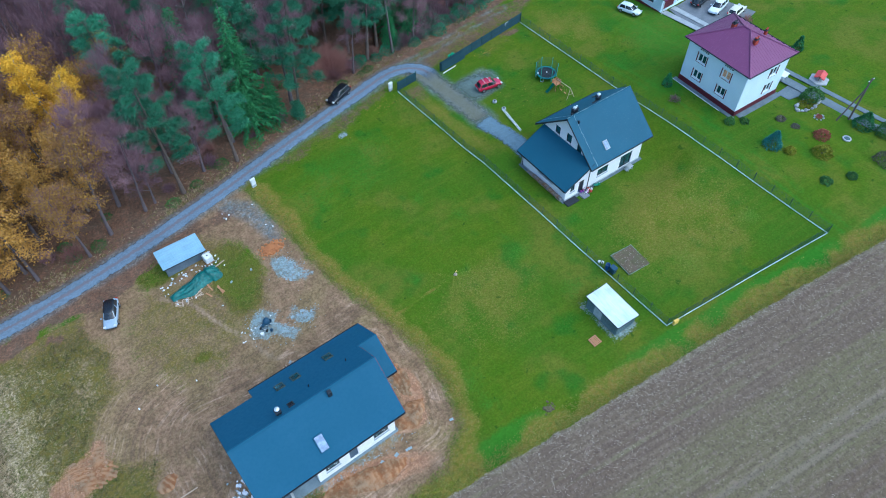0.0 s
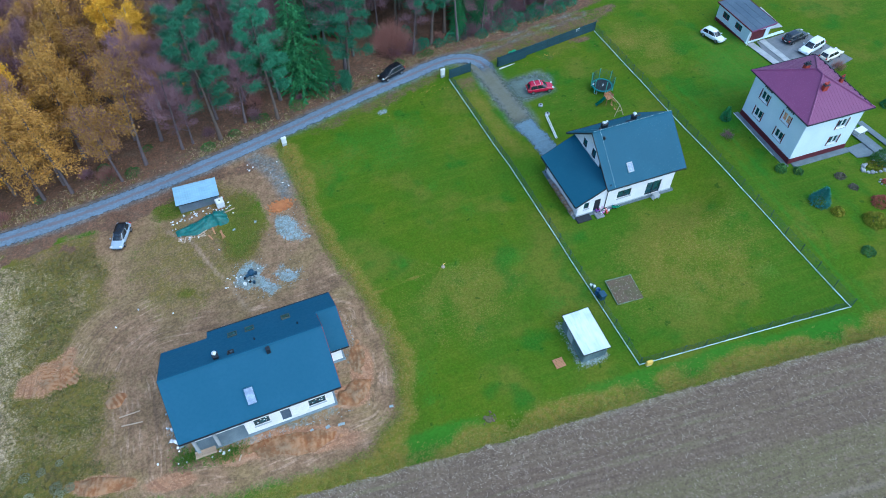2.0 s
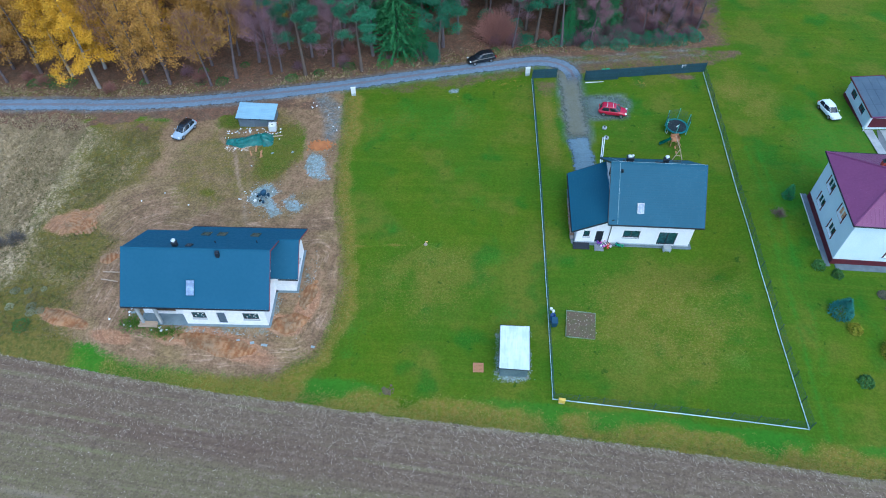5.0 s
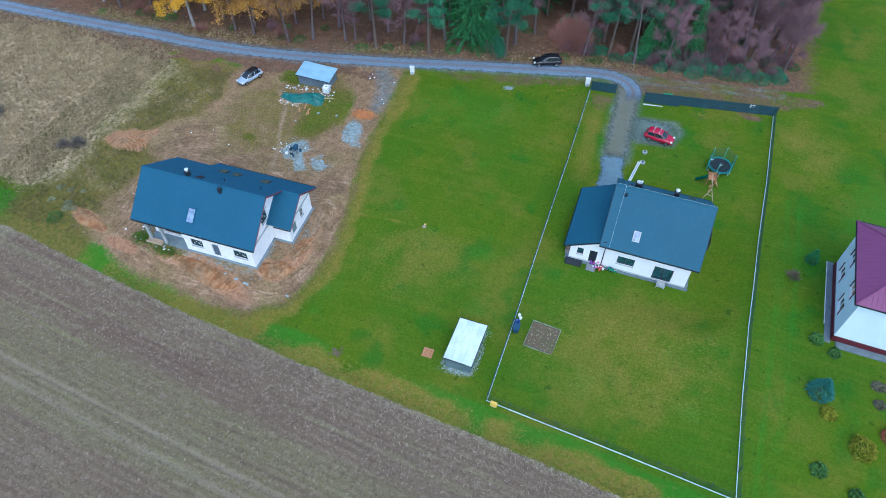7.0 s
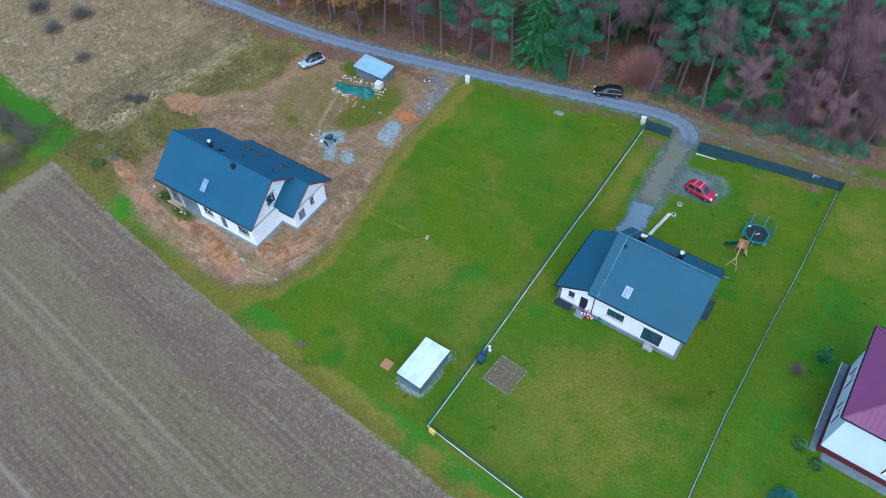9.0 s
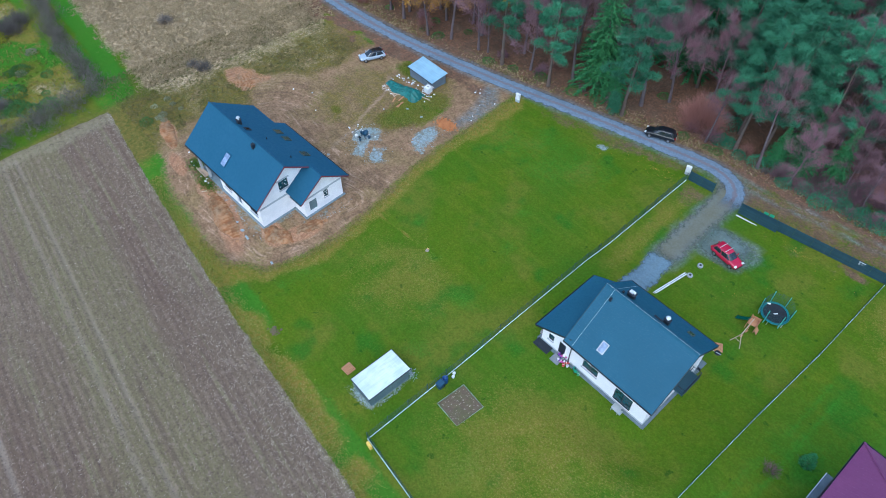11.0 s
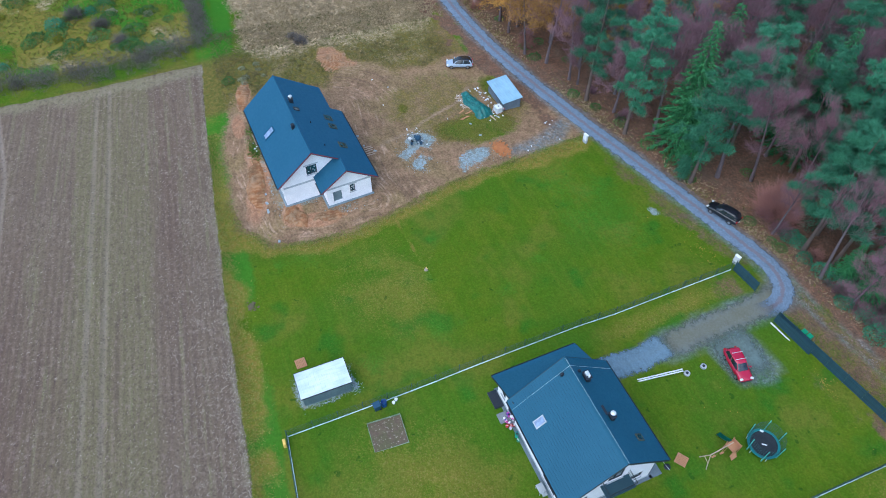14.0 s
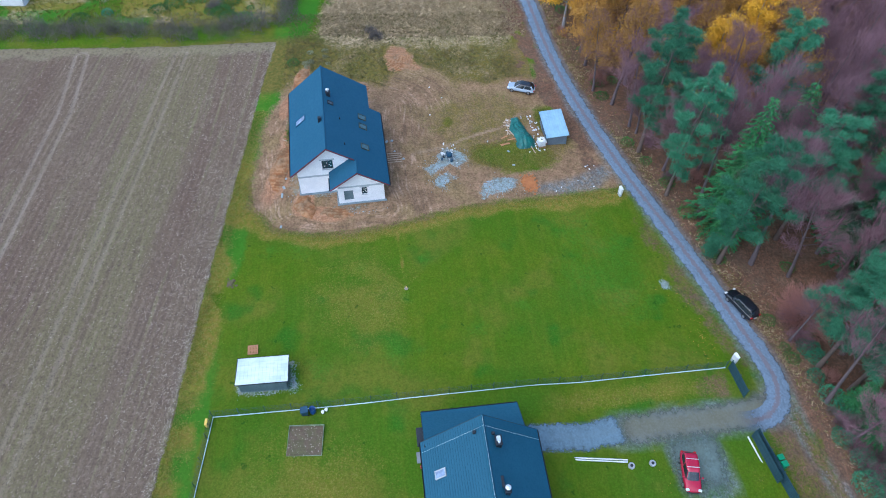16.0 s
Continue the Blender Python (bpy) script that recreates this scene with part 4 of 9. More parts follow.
def lathe(bm, profile, n=20, at=(0, 0, 0)):
    """A turned body from (radius, height) steps."""
    o = Vector(at)
    rings = [[bm.verts.new(o + Vector((r * math.cos(2 * math.pi * i / n), r * math.sin(2 * math.pi * i / n), z))) for i in range(n)] for r, z in profile]
    for lo, hi in zip(rings[:-1], rings[1:]):
        for i in range(n):
            bm.faces.new((lo[i], lo[(i + 1) % n], hi[(i + 1) % n], hi[i]))
    bm.faces.new(rings[0][::-1])
    bm.faces.new(rings[-1])
    return bm


def wall(bm, p0, p1, zb, top, holes=(), thick=0.3, trim=(0.0, 0.0)):
    """A wall from p0 to p1 (its inside on the left), with a top line of (run, height) and openings (run0, run1, z0, z1) cut through; trim shortens it at both ends."""
    p0, p1 = Vector((*p0, 0)), Vector((*p1, 0))
    d = (p1 - p0).normalized()
    inn = Vector((-d.y, d.x, 0)) * thick
    length = (p1 - p0).length
    lo, hi = trim[0], length - trim[1]
    cuts = sorted({lo, hi, *[s for s, _ in top], *[s for h in holes for s in h[:2]]})
    cuts = [c for c in cuts if lo - 1e-6 <= c <= hi + 1e-6]

    def tz(s):
        return float(np.interp(s, [a for a, _ in top], [b for _, b in top]))

    for a, b in zip(cuts[:-1], cuts[1:]):
        if b - a < 1e-4:
            continue
        mid = (a + b) / 2
        spans, z = [], zb
        for h in sorted((h for h in holes if h[0] < mid < h[1]), key=lambda h: h[2]):
            spans.append(((z, z), (h[2], h[2])))
            z = h[3]
        spans.append(((z, z), (tz(a), tz(b))))
        for (la, lb), (ha, hb) in spans:
            if ha - la < 1e-3 and hb - lb < 1e-3:
                continue
            A, B = p0 + d * a, p0 + d * b
            low = [A + Vector((0, 0, la)), B + Vector((0, 0, lb)), B + inn + Vector((0, 0, lb)), A + inn + Vector((0, 0, la))]
            high = [A + Vector((0, 0, ha)), B + Vector((0, 0, hb)), B + inn + Vector((0, 0, hb)), A + inn + Vector((0, 0, ha))]
            hexa(bm, low, high)
    bmesh.ops.remove_doubles(bm, verts=bm.verts, dist=1e-4)
    return bm


def slab(bm, corners, thick):
    """A plate under the quad of corners (counter-clockwise from above)."""
    c = [Vector(p) for p in corners]
    n = (c[1] - c[0]).cross(c[-1] - c[0]).normalized() * thick
    low = [bm.verts.new(p - n) for p in c]
    top = [bm.verts.new(p) for p in c]
    bm.faces.new(top)
    bm.faces.new(low[::-1])
    k = len(c)
    for i in range(k):
        bm.faces.new((low[i], low[(i + 1) % k], top[(i + 1) % k], top[i]))
    return bm


def tiled_slope(bm, e0, e1, r1, r0, rows, lip=0.035, thick=0.12, seams=0, groove=False):
    """A roof slope from the eave e0-e1 up to the ridge r0-r1, in stepped courses; seams: raised ribs up the slope."""
    e0, e1, r0, r1 = (Vector(p) for p in (e0, e1, r0, r1))
    n = (e1 - e0).cross(r0 - e0).normalized()
    left, right = [], []
    gap = 0.03 / (r0 - e0).length if groove else 0.0
    for i in range(rows):
        course = [(i / rows, lip), ((i + 1) / rows - gap, 0.006)]
        if groove and i < rows - 1:
            course += [((i + 1) / rows - gap, -0.012), ((i + 1) / rows, -0.012)]
        for f, up in course:
            left.append(bm.verts.new(e0.lerp(r0, f) + n * up))
            right.append(bm.verts.new(e1.lerp(r1, f) + n * up))
    for i in range(len(left) - 1):
        bm.faces.new((left[i], right[i], right[i + 1], left[i + 1]))
    low = [bm.verts.new(p - n * thick) for p in (e0, e1, r1, r0)]
    bm.faces.new(low[::-1])
    bm.faces.new((low[0], low[1], right[0], left[0]))
    bm.faces.new((low[2], low[3], left[-1], right[-1]))
    bm.faces.new((low[1], low[2], *right[::-1]))
    bm.faces.new((low[3], low[0], *left))
    for i in range(seams):
        t = (i + 0.5) / seams
        a, b = e0.lerp(e1, t), r0.lerp(r1, t)
        side = (e1 - e0).normalized() * 0.03
        hexa(bm, [a - side, a + side, b + side, b - side], [a - side * 0.4 + n * (lip + 0.03), a + side * 0.4 + n * (lip + 0.03), b + side * 0.4 + n * (lip + 0.03), b - side * 0.4 + n * (lip + 0.03)])
    return bm


def window(parent, p0, p1, s0, s1, z0, z1, mat="glass", frame_mat="dark_trim", bars=1, sill=True, depth=0.12, dots=False, label="", out=0.0, t=0.07):
    """A window set in a wall that runs from p0 to p1: frame, panes, mullions and sill."""
    a, b = Vector((*p0, 0)), Vector((*p1, 0))
    d = (b - a).normalized()
    inn = Vector((-d.y, d.x, 0))
    turn = math.degrees(math.atan2(d.y, d.x))
    w, h = s1 - s0, z1 - z0
    mid = a + d * (s0 + s1) / 2 + inn * (depth - out) + Vector((0, 0, (z0 + z1) / 2))
    bm = bm_new()
    for dx, dz, sx, sz in ((0, h / 2 - t / 2, w, t), (0, -h / 2 + t / 2, w, t), (w / 2 - t / 2, 0, t, h - 2 * t), (-w / 2 + t / 2, 0, t, h - 2 * t)):
        box(bm, mid + d * dx + Vector((0, 0, dz)), (sx, 0.09, sz), turn)
    for i in range(1, bars + 1):
        box(bm, mid + d * (-w / 2 + w * i / (bars + 1)), (t + 0.02, 0.085, h - 2 * t), turn)
    win = part("window", bm, frame_mat, parent, label)
    for i in range(bars + 1):
        bm = box(bm_new(), mid + inn * 0.03 + d * (-w / 2 + w * (i + 0.5) / (bars + 1)), ((w - 0.1) / (bars + 1) - 0.02, 0.02, h - 0.1), turn)
        part("pane", bm, mat, win)
    if dots:
        for dx, dz in ((-0.28, -0.2), (-0.05, 0.15), (0.16, -0.05), (0.3, 0.22), (0.28, -0.22)):
            bm = box(bm_new(), mid + d * dx * w + Vector((0, 0, dz * h)) - inn * 0.03, (0.13, 0.02, 0.13), turn)
            part("sticker", bm, "white_plastic", win)
    if sill:
        bm = box(bm_new(), mid - inn * (depth - out + 0.02) + Vector((0, 0, -h / 2 - 0.03)), (w + 0.16, 0.22, 0.05), turn, 0.01)
        part("sill", bm, "lintel" if frame_mat == "dark_trim" else "white_plastic", win)
    return win


def chimney(parent, x, y, z0, z1, sx, sy, mat, cap="cap_metal", round_cap=False):
    bm = box(bm_new(), (x, y, (z0 + z1) / 2), (sx, sy, z1 - z0), 0, 0.02)
    ch = part("chimney", bm, mat, parent)
    bm = box(bm_new(), (x, y, z1 + 0.03), (sx + 0.14, sy + 0.14, 0.07), 0, 0.015)
    part("crown_slab", bm, "dark_trim", ch)
    bm = bm_new()
    if round_cap:
        lathe(bm, ((0.11, 0), (0.11, 0.28), (0.26, 0.30), (0.24, 0.36), (0.03, 0.46)), 14, (x, y, z1 + 0.06))
    else:
        box(bm, (x - sx * 0.1, y, z1 + 0.2), (sx * 0.55, sy * 0.7, 0.24), 0, 0.03)
        lathe(bm, ((0.08, 0), (0.08, 0.3), (0.14, 0.32), (0.02, 0.42)), 10, (x + sx * 0.32, y, z1 + 0.06))
    part("chimney_cap", bm, cap, ch, "bright metal cap")
    return ch


def skylight(parent, x, y, z, w, l, slope_deg, mat, facing=1, frame_mat="lintel"):
    """A roof window of width w and length l up the slope; facing 1 looks south, -1 north."""
    a = radians(slope_deg) * facing
    m = Matrix.Translation((x, y, z)) @ Matrix.Rotation(a, 4, "X")
    bm = bm_new()
    for dx, dy, sx, sy in ((0, l / 2, w + 0.12, 0.1), (0, -l / 2, w + 0.12, 0.1), (w / 2, 0, 0.1, l), (-w / 2, 0, 0.1, l)):
        box(bm, (dx, dy, 0.05), (sx, sy, 0.12), 0, 0.01)
    bm.transform(m)
    win = part("roof_window", bm, frame_mat, parent)
    bm = box(bm_new(), (0, 0, 0.055), (w - 0.06, l - 0.06, 0.03))
    bm.transform(m)
    part("pane", bm, mat, win)
    return win


def downpipe(parent, x, y, z0, z1, mat="dark_trim"):
    part("downpipe", tube(bm_new(), (x, y, z0), (x, y, z1), 0.055, n=8), mat, parent)


def gutter(parent, a, b, mat="dark_trim"):
    a, b = Vector(a), Vector(b)
    d = (b - a).normalized()
    bm = bm_new()
    side = Vector((-d.y, d.x, 0))
    prof = [(-0.08, 0.06), (-0.07, -0.03), (0, -0.07), (0.07, -0.03), (0.08, 0.06), (0.06, 0.06), (0.0, -0.04), (-0.06, 0.06)]
    r = [[bm.verts.new(p + side * u + Vector((0, 0, v))) for u, v in prof] for p in (a, b)]
    for i in range(len(prof)):
        bm.faces.new((r[0][i], r[0][(i + 1) % 8], r[1][(i + 1) % 8], r[1][i]))
    part("gutter", bm, mat, parent)


# ---- the new house on the building site ----
def new_house():
    h = thing("house", -24, -9.4, 3.4, "unfinished white block house under a slate-blue sheet roof", "house", z=-0.2)
    RZ, S, N = 8.5, 0.855, 0.693
    sy, ny, ny2 = -4.97, 5.98, 7.47
    x0, x1, xs, xa = -8.5, 7.97, -3.66, 10.25
    t = 0.22

    def zs(y):
        return RZ + S * y if y < 0 else RZ - N * y

    # roof
    def slope(name, e0, e1, r1, r0, rows, seams):
        return part(name, tiled_slope(bm_new(), e0, e1, r1, r0, rows, 0.02, t, seams), "roof_slate", h)

    slope("roof_slope", (x0, sy, zs(sy)), (x1, sy, zs(sy)), (x1, 0, RZ), (x0, 0, RZ), 18, 0)
    slope("roof_slope", (xs, ny, zs(ny)), (x0, ny, zs(ny)), (x0, 0, RZ), (xs, 0, RZ), 20, 0)
    ay, az = 3.5, RZ - N * 3.5
    slope("roof_slope", (x1, ny2, zs(ny2)), (xs, ny2, zs(ny2)), (xs, 0, RZ), (x1, 0, RZ), 26, 0)
    slope("annex_roof", (xa, ny2, zs(ny2)), (x1, ny2, zs(ny2)), (x1, ay, az), (xa, ay, az), 14, 0)
    ae, aez = -0.15, 3.4
    # south slope of the annex runs under the main gable to its valley
    slope("annex_roof", (6.9, ae, aez), (xa, ae, aez), (xa, ay, az), (6.9, ay, az), 14, 0)
    for (a, b) in (((x0, 0, RZ), (x1, 0, RZ)), ((x1 - 0.3, ay, az), (xa, ay, az))):
        p, q = Vector(a), Vector(b)
        n = max(1, int((q - p).length / 0.4))
        step = (q - p) / n
        tile = None
        for i in range(n):
            if tile is None:
                bm = bm_new()
                hexa(bm, [(0, -0.17, -0.11), (step.x, -0.17, -0.11), (step.x, 0.17, -0.1), (0, 0.17, -0.1)], [(0, -0.06, 0.07), (step.x, -0.06, 0.05), (step.x, 0.06, 0.05), (0, 0.06, 0.07)])
                tile = ob = part("ridge_tile", bm, "roof_slate", h)
            else:
                ob = tile.copy()
                scene.collection.objects.link(ob)
            ob.matrix_basis = Matrix.Translation(p + step * i)
    # verge boards, red-brown on the east gables
    def verge(a, b, mat):
        a, b = Vector(a), Vector(b)
        bm = hexa_bar(a, b, 0.05, 0.15)
        part("verge_board", bm, mat, h)

    verge((x1 + 0.02, sy, zs(sy) - 0.1), (x1 + 0.02, 0, RZ - 0.1), "red_edge")
    verge((x1 + 0.02, 0, RZ - 0.1), (x1 + 0.02, ay - 0.25, zs(ay - 0.25) - 0.1), "red_edge")
    verge((xa + 0.02, ay, az - 0.1), (xa + 0.02, ny2, zs(ny2) - 0.1), "red_edge")
    verge((xa + 0.02, ae, aez - 0.1), (xa + 0.02, ay, az - 0.1), "red_edge")
    verge((x0 - 0.02, sy, zs(sy) - 0.1), (x0 - 0.02, 0, RZ - 0.1), "dark_trim")
    verge((x0 - 0.02, 0, RZ - 0.1), (x0 - 0.02, ny, zs(ny) - 0.1), "dark_trim")
    gutter(h, (x0, sy - 0.06, zs(sy) - 0.1), (x1, sy - 0.06, zs(sy) - 0.1))
    gutter(h, (6.98 + 1.0, ae - 0.06, aez - 0.1), (xa, ae - 0.06, aez - 0.1))
    gutter(h, (xs, ny2 + 0.06, zs(ny2) - 0.1), (xa, ny2 + 0.06, zs(ny2) - 0.1))
    # walls
    u = t + 0.14
    wx0, wx1, wsy, wny = -7.75, 7.0, -4.22, 5.15
    south = ((-2.38, wsy), (wx1, wsy))
    holes_s = [(0.95, 2.55, 1.05, 2.3), (3.75, 4.75, 0.0, 2.3), (6.75, 8.55, 1.05, 2.3)]
    top_s = [(0, zs(wsy) - u), (9.4, zs(wsy) - u)]
    bm = wall(bm_new(), *south, -0.35, top_s, holes_s, trim=(0.3, 0.3))
    part("wall", bm, "block_wall", h)
    part("wall", wall(bm_new(), (wx0, -2.9), (-2.38, -2.9), -0.35, [(0, zs(-2.9) - u), (6, zs(-2.9) - u)], [(1.2, 3.8, 0, 2.3)], trim=(0.3, 0.0)), "block_wall", h)
    part("wall", wall(bm_new(), (-2.38, -2.9), (-2.38, wsy), -0.35, [(0, zs(-2.9) - u), (1.32, zs(wsy) - u)]), "block_wall", h)
    east = ((wx1, wsy), (wx1, wny))
    holes_e = [(3.35, 4.75, 4.05, 5.55)]
    part("wall", wall(bm_new(), *east, -0.35, [(0, zs(wsy) - u), (-wsy, RZ - u), (wny - wsy, zs(wny) - u)], holes_e), "block_wall", h)
    part("wall", wall(bm_new(), (wx0, wny), (wx0, -2.9), -0.35, [(0, zs(wny) - u), (wny, RZ - u), (wny + 2.9, zs(-2.9) - u)]), "block_wall", h)
    part("wall", wall(bm_new(), (-3.1, wny), (wx0, wny), -0.35, [(0, zs(wny) - u), (5, zs(wny) - u)], [(1.5, 3.2, 0.9, 2.2)], trim=(0.0, 0.3)), "block_wall", h)
    ax1, asy, any_ = 9.45, 0.72, 6.75
    holes_a = [(0.75, 1.95, 0.3, 2.15), (3.1, 3.8, 1.25, 2.5)]

    def za(y):
        return az - (ay - y) * (az - aez) / (ay - ae) if y < ay else RZ - N * y

    anx = ((ax1, asy), (ax1, any_))
    part("wall", wall(bm_new(), *anx, -0.35, [(0, za(asy) - u), (ay - asy, az - u), (any_ - asy, za(any_) - u)], holes_a), "block_wall", h)
    part("wall", wall(bm_new(), (wx1, asy), (ax1, asy), -0.35, [(0, za(asy) - u), (3, za(asy) - u)], trim=(0.0, 0.3)), "block_wall", h)
    part("wall", wall(bm_new(), (ax1, any_), (-3.1, any_), -0.35, [(0, za(any_) - u), (13, za(any_) - u)], [(2, 3.6, 0.9, 2.2), (6.5, 8.5, 0.0, 2.2)], trim=(0.3, 0.3)), "block_wall", h)
    part("wall", wall(bm_new(), (-3.1, any_), (-3.1, wny), -0.35, [(0, za(any_) - u), (1.6, za(wny) - u)]), "block_wall", h)
    # concrete ring beams that show as grey bands on the gables
    part("ring_beam", box(bm_new(), (wx1 + 0.02, -1.55, 2.95), (0.05, 5.3, 0.28)), "lintel", h, "grey concrete band")
    part("ring_beam", box(bm_new(), (ax1 + 0.02, 3.75, 2.85), (0.05, 5.9, 0.26)), "lintel", h, "grey concrete band")
    part("ring_beam", box(bm_new(), (wx1 + 0.025, -0.17, 5.72), (0.05, 1.9, 0.2)), "lintel", h, "grey lintel")
    part("ring_beam", box(bm_new(), (ax1 + 0.025, 4.17, 2.66), (0.055, 1.2, 0.14)), "lintel", h, "grey lintel")
    # windows and doorways
    for i, (a, b, c, d) in enumerate(holes_s):
        if i == 1:
            part("door", box(bm_new(), (-2.38 + (a + b) / 2, wsy + 0.2, (c + d) / 2), (b - a, 0.06, d - c)), "tar_roof", h, "dark grey boarded doorway")
        else:
            window(h, *south, a, b, c, d, bars=0 if i == 0 else 1, dots=True, sill=True)
    window(h, *east, *holes_e[0], bars=1, dots=True)
    part("door", box(bm_new(), (ax1 - 0.2, asy + 1.35, 1.22), (0.06, 1.2, 1.85)), "grey_sheet", h, "grey boarded doorway")
    window(h, *anx, *holes_a[1], bars=0, dots=True)
    # foundation ledge
    bm = bm_new()
    for c, s in (((2.35, wsy - 0.12, -0.32), (9.7, 0.3, 0.4)), ((wx1 + 0.12, -1.75, -0.32), (0.3, 5.2, 0.4)), ((8.3, asy - 0.12, -0.32), (2.9, 0.3, 0.4)), ((ax1 + 0.12, 3.75, -0.32), (0.3, 6.4, 0.4)), ((-5.1, -3.6, -0.30), (5.6, 1.7, 0.3))):
        box(bm, c, s, 0, 0.02)
    part("foundation", bm, "ledge_concrete", h, "grey-blue foundation ledge")
    # open porch: two posts and the beam lying before them
    for x in (-7.45, -5.4):
        bm = box(bm_new(), (x, wsy, 2.2), (0.3, 0.3, 4.6), 0, 0.02)
        part("porch_post", bm, "concrete", h)
    # on the roof
    chimney(h, -2.75, 0.75, zs(0.75) - 0.4, zs(0.75) + 0.65, 0.5, 0.5, "dark_trim", round_cap=True)
    bm = box(bm_new(), (2.25, -0.55, zs(-0.55) + 0.3), (0.42, 0.42, 0.8), 0, 0.04)
    part("roof_vent", bm, "dark_trim", h)
    for x, y in ((1.2, 2.0), (5.8, 2.35)):
        part("vent_pipe", tube(bm_new(), (x, y, zs(y) - 0.1), (x, y, zs(y) + 0.32), 0.07, n=8), "dark_trim", h)
    sky_n = math.degrees(math.atan(N))
    for x in (4.85, 0.9, -0.95):
        skylight(h, x, 4.85, zs(4.85) + 0.03, 0.9, 1.1, sky_n, "glass", -1, "window_trim")
    skylight(h, -1.3, 0.95, zs(0.95) + 0.03, 0.55, 0.75, sky_n, "car_glass", -1, "dark_trim")
    skylight(h, -0.75, -3.28, zs(-3.28) + 0.03, 0.95, 1.75, math.degrees(math.atan(S)), "sky_glass", 1, "roof_slate")
    return h


def hexa_bar(a, b, w, tall):
    """An upright board from a to b, w thick along x."""
    bm = bm_new()
    x, z = Vector((w / 2, 0, 0)), Vector((0, 0, tall / 2))
    hexa(bm, [a - x - z, a + x - z, b + x - z, b - x - z], [a - x + z, a + x + z, b + x + z, b - x + z])
    return bm


new_house()


# ---- the lived-in house in the fenced garden ----
def garden_house():
    bz = 1.35
    h = thing("house", 27.2, 6.1, 1.8, "white rendered house under graphite tile roofs with a garage wing", "house", z=bz)
    RZ, S = 10.52 - bz, 0.84
    sy, ny, x0, x1 = -5.62, 5.5, -5.62, 5.62

    def zs(y):
        return RZ - S * abs(y)

    part("roof_slope", tiled_slope(bm_new(), (x0, sy, zs(sy)), (x1, sy, zs(sy)), (x1, 0, RZ), (x0, 0, RZ), 26, 0.03, 0.2, 0, True), "roof_graphite", h)
    part("roof_slope", tiled_slope(bm_new(), (x1, ny, zs(ny)), (x0, ny, zs(ny)), (x0, 0, RZ), (x1, 0, RZ), 26, 0.03, 0.2, 0, True), "roof_graphite", h)
    tile, w = None, (x1 - x0) / 28
    for i in range(28):
        if tile is None:
            bm = bm_new()
            hexa(bm, [(0, -0.17, -0.1), (w, -0.17, -0.1), (w, 0.17, -0.1), (0, 0.17, -0.1)], [(0, -0.06, 0.1), (w, -0.06, 0.08), (w, 0.06, 0.08), (0, 0.06, 0.1)])
            tile = ob = part("ridge_tile", bm, "roof_graphite", h)
        else:
            ob = tile.copy()
            scene.collection.objects.link(ob)
        ob.matrix_basis = Matrix.Translation((x0 + w * i, 0, RZ))
    # garage wing: a lean-to roof falling west
    lx0, lx1, ly0, ly1 = -9.55, -4.95, -5.25, 4.5
    le, lt = 3.83 - bz, 6.15 - bz
    part("wing_roof", tiled_slope(bm_new(), (lx0, ly1, le), (lx0, ly0, le), (lx1, ly0, lt + 0.12), (lx1, ly1, lt + 0.12), 14, 0.022, 0.18, 0, True), "roof_graphite", h)
    for yy in (ly0 - 0.02, ly1 + 0.02):
        a, b = Vector((lx0, yy, le - 0.1)), Vector((lx1, yy, lt))
        bm = bm_new()
        y, z = Vector((0, 0.03, 0)), Vector((0, 0, 0.12))
        hexa(bm, [a - y - z, b - y - z, b + y - z, a + y - z], [a - y + z, b - y + z, b + y + z, a + y + z])
        part("verge_board", bm, "dark_trim", h)
    for xx in (x0 - 0.02, x1 + 0.02):
        part("verge_board", hexa_bar(Vector((xx, sy, zs(sy) - 0.1)), Vector((xx, 0, RZ - 0.1)), 0.05, 0.26), "dark_trim", h)
        part("verge_board", hexa_bar(Vector((xx, 0, RZ - 0.1)), Vector((xx, ny, zs(ny) - 0.1)), 0.05, 0.26), "dark_trim", h)
    gutter(h, (x0, sy - 0.06, zs(sy) - 0.08), (x1, sy - 0.06, zs(sy) - 0.08))
    gutter(h, (x0, ny + 0.06, zs(ny) - 0.08), (x1, ny + 0.06, zs(ny) - 0.08))
    gutter(h, (lx0 - 0.06, ly0, le - 0.08), (lx0 - 0.06, ly1, le - 0.08))
    # walls
    wx0, wx1, wsy, wny = -5.0, 5.0, -4.75, 4.7
    u = 0.3
    south = ((wx0, wsy), (wx1, wsy))
    hs = [(1.75, 3.75, 1.15, 2.45), (6.05, 8.25, 0.1, 2.4)]
    part("wall", wall(bm_new(), *south, -0.5, [(0, zs(wsy) - u), (10, zs(wsy) - u)], hs, trim=(0.3, 0.3)), "white_wall", h)
    gab = [(0, zs(wsy) - u), (-wsy, RZ - u), (wny - wsy, zs(wny) - u)]
    east = ((wx1, wsy), (wx1, wny))
    he = [(4.1, 5.7, 3.75, 5.9), (1.0, 2.4, 0.9, 2.3), (7.0, 8.4, 0.9, 2.3)]
    part("wall", wall(bm_new(), *east, -0.5, gab, he), "white_wall", h)
    west = ((wx0, wny), (wx0, wsy))
    hw = [(2.35, 3.3, 5.05, 6.35), (4.55, 5.5, 5.05, 6.5), (6.6, 7.5, 4.6, 6.2)]
